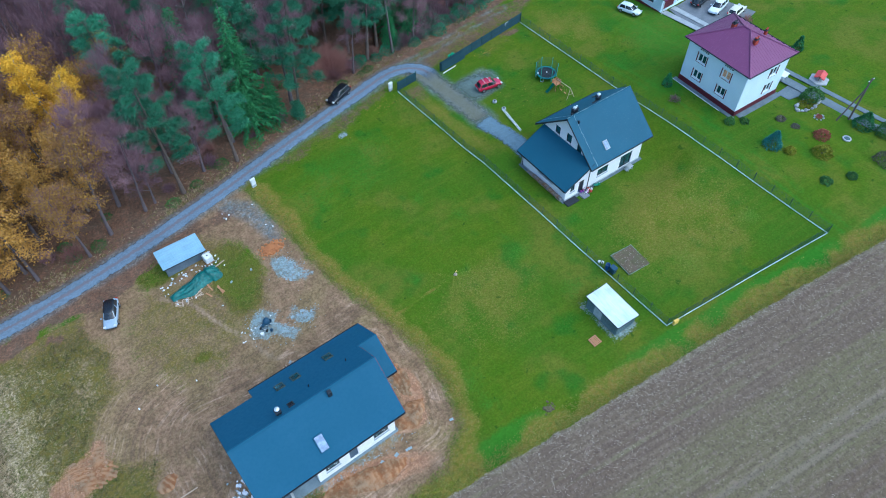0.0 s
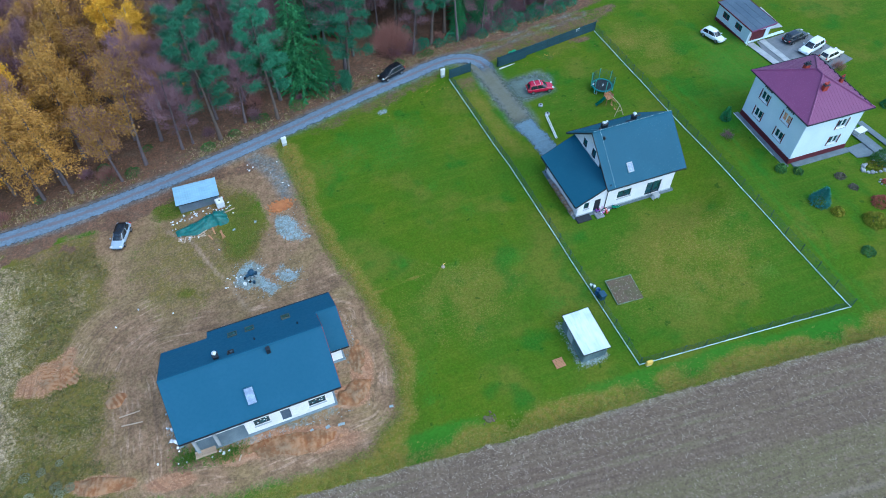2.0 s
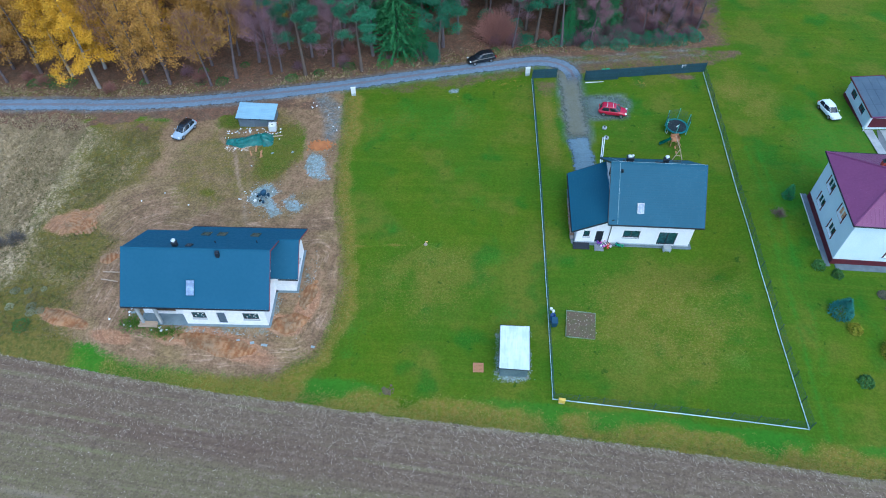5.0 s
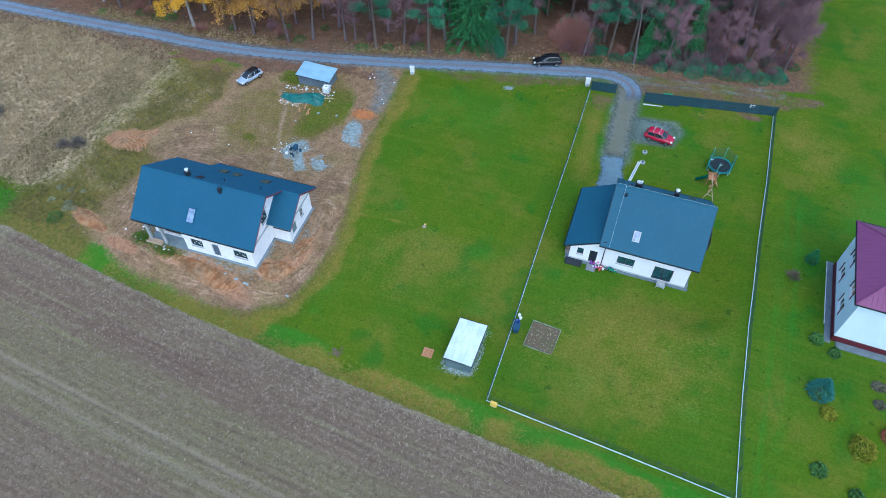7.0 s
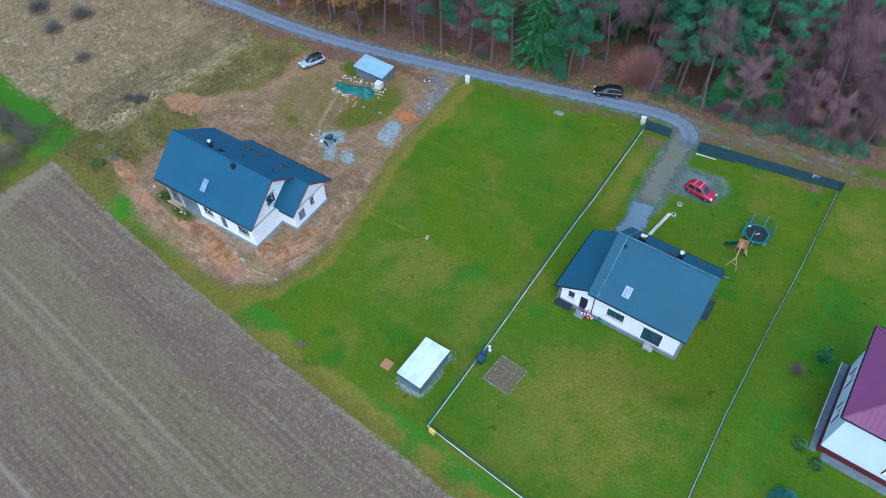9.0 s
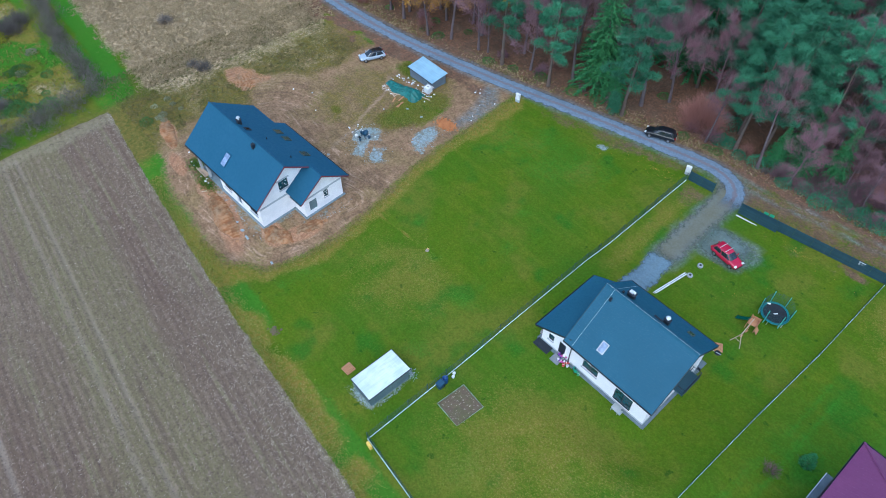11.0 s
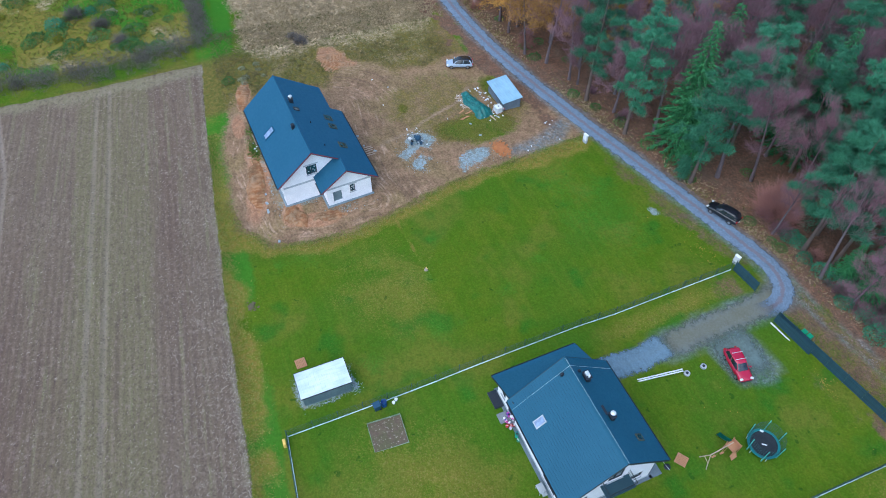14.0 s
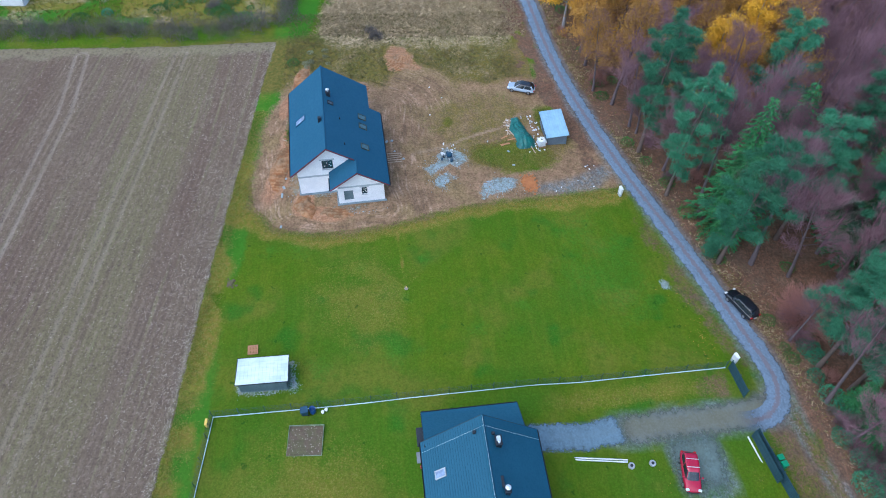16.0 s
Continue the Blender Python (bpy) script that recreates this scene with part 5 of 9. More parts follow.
    part("wall", wall(bm_new(), *west, -0.5, [(0, zs(wny) - u), (wny, RZ - u), (wny - wsy, zs(wsy) - u)], hw), "white_wall", h)
    part("wall", wall(bm_new(), (wx1, wny), (wx0, wny), -0.5, [(0, zs(wny) - u), (10, zs(wny) - u)], [(4, 5.4, 0.9, 2.3)], trim=(0.3, 0.3)), "white_wall", h)
    gx, gy0, gy1 = -8.85, -4.75, 4.1

    def zl(x):
        return le + (lt - le) * (x - lx0) / (lx1 - lx0)

    gs = ((gx, gy0), (wx0, gy0))
    hg = [(0.85, 1.6, 1.0, 2.1), (2.35, 3.25, 0.05, 2.15)]
    part("wall", wall(bm_new(), *gs, -0.5, [(0, zl(gx) - u), (wx0 - gx, zl(wx0) - u)], hg, trim=(0.3, 0.0)), "white_wall", h)
    gw = ((gx, gy1), (gx, gy0))
    part("wall", wall(bm_new(), *gw, -0.5, [(0, zl(gx) - u), (9, zl(gx) - u)], [(3.5, 6.2, 1.15, 1.6)]), "white_wall", h)
    part("wall", wall(bm_new(), (wx0, gy1), (gx, gy1), -0.5, [(0, zl(wx0) - u), (wx0 - gx, zl(gx) - u)], [(0.6, 3.2, 0.0, 2.15)], trim=(0.0, 0.3)), "white_wall", h)
    part("garage_door", box(bm_new(), (gx + 2.0, gy1 - 0.15, 1.05), (2.6, 0.06, 2.15)), "dark_trim", h)
    window(h, *south, *hs[0], bars=1)
    window(h, *south, *hs[1], bars=1, label="glazed garden door with two leaves")
    window(h, *east, *he[0], bars=1, label="glazed balcony door")
    window(h, *east, *he[1], bars=0)
    window(h, *east, *he[2], bars=0)
    for q in hw:
        window(h, *west, *q, bars=0)
    window(h, *gs, *hg[0], bars=0)
    window(h, *gw, 3.5, 6.2, 1.15, 1.6, bars=2)
    part("door", box(bm_new(), (gx + 2.8, gy0 + 0.1, 1.1), (0.9, 0.07, 2.1)), "dark_trim", h, "dark side door")
    # plinth and paved margin
    bm = bm_new()
    for c, s in (((0, wsy - 0.03, -0.15), (10.06, 0.06, 0.5)), ((wx1 + 0.03, 0, -0.15), (0.06, 9.5, 0.5)), (((gx + wx0) / 2, gy0 - 0.03, -0.15), (3.9, 0.06, 0.5)), ((gx - 0.03, -0.3, -0.15), (0.06, 8.9, 0.5))):
        box(bm, c, s)
    part("plinth", bm, "lintel", h, "grey plinth")
    bm = bm_new()
    for c, s in (((-1.8, wsy - 0.22, -0.20), (14.2, 0.36, 0.3)), ((wx1 + 0.22, 0, -0.22), (0.36, 10.2, 0.3)), ((gx - 0.25, -0.4, -0.22), (0.4, 9.2, 0.3)), ((0, wny + 0.75, -0.22), (10.8, 1.4, 0.3))):
        box(bm, c, s, 0, 0.03)
    part("paved_margin", bm, "gravel_dark", h, "grey gravel and paving margin")
    part("door_step", box(bm_new(), (gx + 2.9, gy0 - 0.75, -0.02), (1.1, 1.1, 0.2), 0, 0.02), "paving", h)
    part("door_step", box(bm_new(), (2.35, wsy - 0.62, -0.05), (1.0, 0.5, 0.2), 0, 0.02), "lintel", h)
    part("terrace", box(bm_new(), (gx + 0.75, gy0 - 0.62, -0.05), (2.0, 1.0, 0.16), 0, 0.02), "dark_trim", h, "dark terrace slab")
    downpipe(h, wx0 + 0.1, wsy - 0.1, -0.2, zs(sy) - 0.1)
    downpipe(h, wx1 - 0.1, wny + 0.1, -0.2, zs(ny) - 0.1)
    downpipe(h, gx - 0.1, gy1 - 0.3, -0.2, le - 0.1)
    # balcony on the east gable
    bz0 = 3.6
    bal = part("balcony", box(bm_new(), (wx1 + 0.65, 0.15, bz0), (1.35, 3.0, 0.18), 0, 0.02), "fence_panel", h, "small balcony with dark railing")
    bm = bm_new()
    for a, b in (((wx1, -1.3), (wx1 + 1.28, -1.3)), ((wx1 + 1.28, -1.3), (wx1 + 1.28, 1.6)), ((wx1 + 1.28, 1.6), (wx1, 1.6))):
        A, B = Vector((*a, bz0 + 0.05)), Vector((*b, bz0 + 0.05))
        up = Vector((0, 0, 1.0))
        tube(bm, A + up, B + up, 0.035, n=6)
        n = int((B - A).length / 0.14)
        for i in range(n + 1):
            p = A.lerp(B, i / n)
            tube(bm, p, p + up, 0.014, n=4)
    part("railing", bm, "dark_trim", bal)
    # roof details
    chimney(h, -3.2, 1.15, zs(1.15) - 0.3, RZ - 0.25, 0.8, 0.5, "dark_trim")
    chimney(h, 1.1, 1.25, zs(1.25) - 0.3, RZ - 0.35, 0.6, 0.42, "dark_trim", round_cap=True)
    part("roof_vent", box(bm_new(), (-4.3, -0.85, zs(0.85) + 0.15), (0.25, 0.3, 0.4), 0, 0.04), "dark_trim", h)
    part("roof_vent", box(bm_new(), (-4.0, 0.8, zs(0.8) + 0.12), (0.25, 0.3, 0.35), 0, 0.04), "dark_trim", h)
    part("roof_step", box(bm_new(), (0.3, 0.95, zs(0.95) + 0.1), (1.0, 0.28, 0.05)), "dark_trim", h)
    skylight(h, 3.2, 3.3, zs(3.3) + 0.06, 0.62, 0.85, math.degrees(math.atan(S)), "glass", -1, "window_trim")
    ang = math.degrees(math.atan(S))
    skylight(h, -1.95, -4.1, zs(4.1) + 0.07, 0.7, 1.15, ang, "sky_glass", 1)
    # lightning conductor down the south slope and along the ridge
    bm = bm_new()
    tube(bm, (-4.55, 0, RZ + 0.13), (-4.55, sy, zs(sy) + 0.10), 0.011, n=5)
    tube(bm, (-4.55, 0.1, RZ + 0.08), (-4.55, ny, zs(ny) + 0.10), 0.011, n=5)
    tube(bm, (x0, 0, RZ + 0.14), (x1, 0, RZ + 0.14), 0.011, n=5)
    part("lightning_conductor", bm, "plinth_board", h, "pale wire on the roof")
    return h


garden_house()


def log_stack():
    """Split firewood stacked low against the garage wall."""
    rng = random.Random(31)
    root = thing("log_stack", 27.2, 6.1, 1.8, "low stack of split grey-brown firewood along the garage wall", "firewood", z=1.35)
    first = {}
    for row in range(3):
        for i in range(34 - row * 3):
            mat = ("log_grey", "wood", "log_pale")[rng.randrange(3)]
            if mat not in first:
                first[mat] = ob = part("log", tube(bm_new(), (-0.22, 0, 0), (0.22, 0.01, 0.01), 0.085, 0.075, n=7), mat, root)
            else:
                ob = first[mat].copy()
                scene.collection.objects.link(ob)
            ob.matrix_basis = pose(-9.18 + rng.uniform(-0.06, 0.06), -4.3 + 0.2 * i + 0.1 * (row % 2) + rng.uniform(-0.03, 0.03), 0.02 + 0.155 * row, rng.uniform(0, 360), rng.uniform(-4, 4), rng.uniform(-9, 9))


log_stack()


# ---- the villa next door ----
def villa():
    bz = 3.0
    h = thing("house", 52.55, 4.35, 0.5, "pale blue-grey two-storey villa with a maroon hipped roof", "house", z=bz)
    ez, pz = 10.35 - bz, 12.95 - bz
    X, Y = 5.1, 5.85
    X2, Y2 = 4.5, 5.3
    c = [(-X, -Y, ez), (X, -Y, ez), (X, Y, ez), (-X, Y, ez)]
    ap, aq = (0, -0.55, pz), (0, 0.55, pz)
    for quad, rows in (((c[0], c[1], ap, ap), 14), ((c[1], c[2], aq, ap), 14), ((c[2], c[3], aq, aq), 14), ((c[3], c[0], ap, aq), 14)):
        bm = tiled_slope(bm_new(), *quad, 2, 0.008, 0.16)
        bmesh.ops.remove_doubles(bm, verts=bm.verts, dist=1e-4)
        part("roof_slope", bm, "roof_maroon", h)
    bm = bm_new()
    for a, b in ((c[0], ap), (c[1], ap), (c[2], aq), (c[3], aq), (ap, aq)):
        a, b = Vector(a), Vector(b)
        tube(bm, a + Vector((0, 0, 0.03)), b + Vector((0, 0, 0.05)), 0.11, n=6)
    part("hip_cap", bm, "roof_maroon", h)
    # the ribs of the sheet roof run up the slopes
    bm = bm_new()
    for side in range(4):
        a, b = Vector(c[side]), Vector(c[(side + 1) % 4])
        n = 22
        for i in range(1, n):
            p = a.lerp(b, i / n)
            f = min(i, n - i) / (n / 2)
            mid = (Vector(ap) if side in (0,) else Vector(aq) if side == 2 else Vector((0, np.clip(p.y, -0.55, 0.55), pz)))
            inward = Vector((0, mid.y - p.y, pz - ez)) if side in (0, 2) else Vector((mid.x - p.x, 0, pz - ez))
            q = p + inward * f
            up = Vector((0, 0, 0.028))
            d = (b - a).normalized() * 0.03
            hexa(bm, [p - d, p + d, q + d, q - d], [p - d * 0.3 + up, p + d * 0.3 + up, q + d * 0.3 + up, q - d * 0.3 + up])
    part("roof_ribs", bm, "roof_maroon", h)
    part("eaves_soffit", box(bm_new(), (0, 0, ez - 0.16), (2 * X - 0.06, 2 * Y - 0.06, 0.14)), "white_plastic", h)
    for a, b in ((0, 1), (1, 2), (2, 3), (3, 0)):
        o = [(-0.06, -0.06), (0.06, -0.06), (0.06, 0.06), (-0.06, 0.06)]
        gutter(h, (c[a][0] + o[a][0], c[a][1] + o[a][1], ez - 0.06), (c[b][0] + o[b][0], c[b][1] + o[b][1], ez - 0.06))
    # walls: sw face looks west, the others follow round
    runs = {"w": ((-X2, Y2), (-X2, -Y2)), "s": ((-X2, -Y2), (X2, -Y2)), "e": ((X2, -Y2), (X2, Y2)), "n": ((X2, Y2), (-X2, Y2))}
    wz = [(1.75, 3.15), (4.55, 5.95)]
    holes = {"w": [(s, s + 1.55, a, b) for s in (2.05, 6.55) for a, b in wz], "s": [(s, s + 1.5, a, b) for s in (5.4,) for a, b in wz], "e": [(s, s + 1.5, a, b) for s in (2, 6.5) for a, b in wz], "n": [(s, s + 1.5, a, b) for s in (1.5, 5.5) for a, b in wz]}
    for key, (p, q) in runs.items():
        L = (Vector(q) - Vector(p)).length
        part("wall", wall(bm_new(), p, q, 0.85, [(0, ez - 0.2), (L, ez - 0.2)], holes[key], trim=(0.3, 0.3) if key in "sn" else (0.0, 0.0)), "villa_wall", h)
        lo, hi = Vector((*p, 0)), Vector((*q, 0))
        d = (hi - lo).normalized()
        out = Vector((d.y, -d.x, 0))
        mid = (lo + hi) / 2 + out * 0.03 + Vector((0, 0, 0.2))
        part("plinth", box(bm_new(), mid - out * 0.15, (L + 0.1, 0.42, 1.34), math.degrees(math.atan2(d.y, d.x))), "maroon", h, "maroon painted base")
        for i, q4 in enumerate(holes[key]):
            warm = key == "w" and q4[0] > 6 and q4[2] > 4
            win = window(h, p, q, *q4, mat="warm_pane" if warm else "glass", frame_mat="white_plastic", bars=1, label="white window with curtains" if warm else "", t=0.14)
            # maroon strips beside and below the window; their dark also imitates shadow there
            bm = bm_new()
            a0 = lo + d * (q4[0] + q4[1]) / 2 + out * 0.03
            turn = math.degrees(math.atan2(d.y, d.x))
            w, t0, t1 = q4[1] - q4[0], q4[2], q4[3]
            box(bm, a0 + Vector((0, 0, t0 - 0.1)), (w + 0.36, 0.06, 0.14), turn)
            for sgn in (-1, 1):
                box(bm, a0 + d * sgn * (w / 2 + 0.09) + Vector((0, 0, (t0 + t1) / 2)), (0.14, 0.06, t1 - t0 + 0.1), turn)
            part("surround", bm, "maroon", win, "maroon painted surround")
        # small attic slits under the eaves
        for s in ((2.2, 6.7) if key in "we" else (5.5,)):
            a0 = lo + d * (s + 0.7) + out * 0.02 + Vector((0, 0, ez - 0.82))
            bm = box(bm_new(), a0, (1.5, 0.08, 0.2), math.degrees(math.atan2(d.y, d.x)))
            sl = part("attic_vent", bm, "dark_trim", h)
            bm = bm_new()
            for k in (-0.45, -0.15, 0.15, 0.45):
                box(bm, a0 + d * k + out * 0.05, (0.18, 0.03, 0.12), math.degrees(math.atan2(d.y, d.x)))
            part("vent_slat", bm, "white_plastic", sl)
    for x, y, s in ((-0.6, 1.75, 0.75), (-0.75, -2.3, 0.7), (2.95, -1.2, 0.5)):
        z = pz - (pz - ez) * max(abs(x) / X, (abs(y) - 0.55) / (Y - 0.55))
        chimney(h, x, y, z - 0.4, z + 0.72, s * 1.0, s * 0.66, "brick_red", "dark_trim" if x < 0 and y > 0 else "brick_red")
    bm = bm_new()
    for i in range(12):
        f = (i + 0.5) / 12
        y = -Y + 2 * Y * f
        box(bm, (X - 0.45, y, ez + 0.33), (0.1, 0.35, 0.16))
    part("snow_guard", bm, "dark_trim", h)
    # paved margin with kerb
    bm = bm_new()
    box(bm, (-X2 - 0.38, 0, -0.02), (0.66, 2 * Y2 + 1.0, 0.22), 0, 0.03)
    box(bm, (0.5, -Y2 - 0.5, -0.03), (9.0, 0.9, 0.24), 0, 0.03)
    part("paved_margin", bm, "gravel_dark", h, "grey paved margin")
    part("kerb", box(bm_new(), (-X2 - 0.75, 1.2, 0.0), (0.07, 2 * Y2 - 1.4, 0.2), 0, 0.02), "white_plastic", h, "pale kerb")
    return h


villa()


# ---- the neighbour's garage ----
def garage():
    gx, gy = 61.6, 29.0
    z = g1(gx, gy)
    h = thing("garage", gx, gy, 3.0, "pale garage with a low grey felt roof and maroon door", "garage", z=z)
    X, Y, H = 2.05, 3.95, 3.1
    south = ((-X, -Y), (X, -Y))
    part("wall", wall(bm_new(), *south, -0.5, [(0, H - 0.35), (4.1, H)], [(0.45, 3.3, 0, 2.15)], 0.25, (0.25, 0.25)), "villa_wall", h)
    west = ((-X, Y), (-X, -Y))
    hw = [(1.3, 2.9, 1.1, 2.15), (4.5, 6.1, 1.1, 2.15)]
    part("wall", wall(bm_new(), *west, -0.5, [(0, H - 0.35), (8, H - 0.35)], hw, 0.25), "villa_wall", h)
    part("wall", wall(bm_new(), (X, -Y), (X, Y), -0.5, [(0, H), (8, H)], (), 0.25), "villa_wall", h)
    part("wall", wall(bm_new(), (X, Y), (-X, Y), -0.5, [(0, H), (4.1, H - 0.35)], (), 0.25, (0.25, 0.25)), "villa_wall", h)
    part("roof", slab(bm_new(), ((-X - 0.25, -Y - 0.6, H - 0.25), (X + 0.25, -Y - 0.6, H + 0.15), (X + 0.25, Y + 0.3, H + 0.15), (-X - 0.25, Y + 0.3, H - 0.25)), 0.14), "tar_roof", h)
    fall = 0.4 / (2 * X + 0.5)

    def zr(x):
        return H - 0.25 + fall * (x + X + 0.25)

    bm = bm_new()
    for x in (-1.1, 0.0, 1.1):
        hexa(bm, [(x - 0.04, -Y - 0.55, zr(x)), (x + 0.04, -Y - 0.55, zr(x)), (x + 0.04, Y + 0.25, zr(x)), (x - 0.04, Y + 0.25, zr(x))], [(x - 0.03, -Y - 0.55, zr(x) + 0.03), (x + 0.03, -Y - 0.55, zr(x) + 0.03), (x + 0.03, Y + 0.25, zr(x) + 0.03), (x - 0.03, Y + 0.25, zr(x) + 0.03)])
    for y in (-2.0, 1.2):
        hexa(bm, [(-X - 0.2, y, zr(-X - 0.2)), (X + 0.2, y, zr(X + 0.2)), (X + 0.2, y + 0.07, zr(X + 0.2)), (-X - 0.2, y + 0.07, zr(-X - 0.2))], [(-X - 0.2, y, zr(-X - 0.2) + 0.025), (X + 0.2, y, zr(X + 0.2) + 0.025), (X + 0.2, y + 0.07, zr(X + 0.2) + 0.025), (-X - 0.2, y + 0.07, zr(-X - 0.2) + 0.025)])
    part("felt_lap", bm, "tar_roof", h)
    part("fascia", slab(bm_new(), ((-X - 0.3, -Y - 0.6, H - 0.18), (-X - 0.2, -Y - 0.6, H - 0.18), (-X - 0.2, Y + 0.3, H - 0.18), (-X - 0.3, Y + 0.3, H - 0.18)), 0.2), "maroon", h)
    part("fascia", slab(bm_new(), ((-X - 0.3, Y + 0.24, H - 0.18), (X + 0.3, Y + 0.24, H + 0.2), (X + 0.3, Y + 0.34, H + 0.2), (-X - 0.3, Y + 0.34, H - 0.18)), 0.2), "maroon", h)
    part("fascia", slab(bm_new(), ((-X - 0.27, -Y - 0.66, H - 0.22), (X + 0.27, -Y - 0.66, H + 0.18), (X + 0.27, -Y - 0.58, H + 0.18), (-X - 0.27, -Y - 0.58, H - 0.22)), 0.22), "roof_maroon", h)
    part("fascia", slab(bm_new(), ((X + 0.24, -Y - 0.6, H + 0.2), (X + 0.34, -Y - 0.6, H + 0.2), (X + 0.34, Y + 0.3, H + 0.2), (X + 0.24, Y + 0.3, H + 0.2)), 0.2), "maroon", h)
    part("garage_door", box(bm_new(), (-X + 1.87, -Y + 0.15, 1.07), (2.85, 0.07, 2.15)), "maroon", h, "maroon panel door")
    for q in hw:
        window(h, *west, *q, frame_mat="maroon", bars=1)
    part("plinth", box(bm_new(), (-X - 0.04, 0, 0.05), (0.08, 8, 0.5)), "maroon", h)
    part("porch_column", tube(bm_new(), (-X - 0.2, -Y - 0.5, -0.1), (-X - 0.2, -Y - 0.5, H - 0.4), 0.09, n=8), "white_plastic", h)
    return h


garage()


# ---- fences ----
def wire_fence():
    """Garden fence of dark posts and wire panels over a pale concrete board."""
    corners = [(13.25, 34.7), (14.05, 18), (14.6, 3.7), (15.15, -10), (15.5, -20.7), (28.0, -21.7), (40.45, -22.8), (39.8, -11.6), (39.5, -3.0), (39.55, 10.0), (39.8, 22.5), (39.7, 37.6)]
    root = thing("garden_fence", 15.45, -21.1, 0, "wire garden fence on dark posts over pale concrete boards", "fence", z=0)
    root.matrix_world = Matrix.Identity(4)
    posts, run = [], 0.0
    for a, b in zip(corners[:-1], corners[1:]):
        a, b = Vector((*a, 0)), Vector((*b, 0))
        n = max(1, round((b - a).length / 2.5))
        posts += [a.lerp(b, i / n) for i in range(n)]
    posts.append(Vector((*corners[-1], 0)))
    bm = bm_new()
    box(bm, (0, 0, 0.75), (0.07, 0.05, 1.7))
    box(bm, (0, 0, 1.62), (0.09, 0.07, 0.04))
    first = part("post", bm, "fence_post", root)
    clamp = box(bm_new(), (0, 0, 0.09), (0.11, 0.09, 0.24), 0, 0.01)
    clamp_ob = part("post_foot", clamp, "plinth_board", root)
    boards, panels = {}, {}
    for i, p in enumerate(posts):
        q = posts[min(i + 1, len(posts) - 1)]
        d = q - p if i < len(posts) - 1 else p - posts[i - 1]
        turn = math.degrees(math.atan2(d.y, d.x))
        z = g1(p.x, p.y)
        for src in (first, clamp_ob):
            if i:
                ob = src.copy()
                scene.collection.objects.link(ob)
            else:
                ob = src
            ob.matrix_basis = pose(p.x, p.y, z, 0, 0, turn)
        if i == len(posts) - 1:
            break
        z2 = g1(q.x, q.y)
        L = (q - p).length
        key = (round(L, 2), round(z2 - z, 2))
        rise = math.degrees(math.asin((z2 - z) / math.hypot(L, z2 - z)))
        m = pose(p.x, p.y, z, 0, 0, turn) @ Matrix.Rotation(radians(-rise), 4, "Y")
        rl = round(L, 1)
        if rl not in boards:
            boards[rl] = part("concrete_board", box(bm_new(), (L / 2, 0, 0.06), (L - 0.11, 0.05, 0.13), 0, 0.008), "plinth_board", root)
            bm = bm_new()
            for k in range(5):
                tube(bm, (0.03, 0, 0.3 + k * 0.3), (L - 0.03, 0, 0.3 + k * 0.3), 0.008, n=3)
            for k in range(33):
                x = 0.06 + (L - 0.12) * k / 32
                tube(bm, (x, 0, 0.2), (x, 0, 1.52), 0.005, n=3, caps=False)
            panels[rl] = part("wire_panel", bm, "fence_post", root)
            panels[rl]["kind"] = "stuff"
            obs = (boards[rl], panels[rl])
        else:
            obs = []
            for src in (boards[rl], panels[rl]):
                ob = src.copy()
                scene.collection.objects.link(ob)
                obs.append(ob)
        for ob in obs:
            ob.matrix_basis = m


wire_fence()


def slat_fence(name, a, b, label, tall=1.75, bay=2.35):
    """A solid dark fence: bays of level slats between posts."""
    a, b = Vector((*a, 0)), Vector((*b, 0))
    n = max(1, round((b - a).length / bay))
    d = (b - a) / n
    turn = math.degrees(math.atan2(d.y, d.x))
    root = thing(name, a.x, a.y, turn, label, "fence", "panel fences at the lane")
    z0 = g1(a.x, a.y)
    slat = post = None
    for i in range(n + 1):
        p = a + d * i
        z = g1(p.x, p.y) - z0
        x = d.length * i
        if post is None:
            post = ob = part("post", box(bm_new(), (0, 0, tall / 2), (0.09, 0.09, tall + 0.3), 0, 0.008), "fence_post", root)
        else:
            ob = post.copy()
            scene.collection.objects.link(ob)
        ob.matrix_basis = pose(x, 0, z)
        if i == n:
            break
        q = a + d * (i + 1)
        dz = g1(q.x, q.y) - z0 - z
        for k in range(12):
            if slat is None:
                slat = ob = part("slat", box(bm_new(), (d.length / 2, 0, 0.07), (d.length - 0.1, 0.03, 0.125), 0, 0.006), "fence_panel", root)
            else:
                ob = slat.copy()
                scene.collection.objects.link(ob)
            ob.matrix_basis = pose(x, 0, z + 0.06 + k * 0.138, 0, -math.degrees(math.atan2(dz, d.length)), 0)
    return root


slat_fence("panel_fence", (13.35, 35.05), (17.0, 35.45), "short dark slatted fence beside the gateway")
slat_fence("panel_fence", (21.35, 35.0), (39.9, 37.9), "long dark blue-grey slatted fence along the lane")


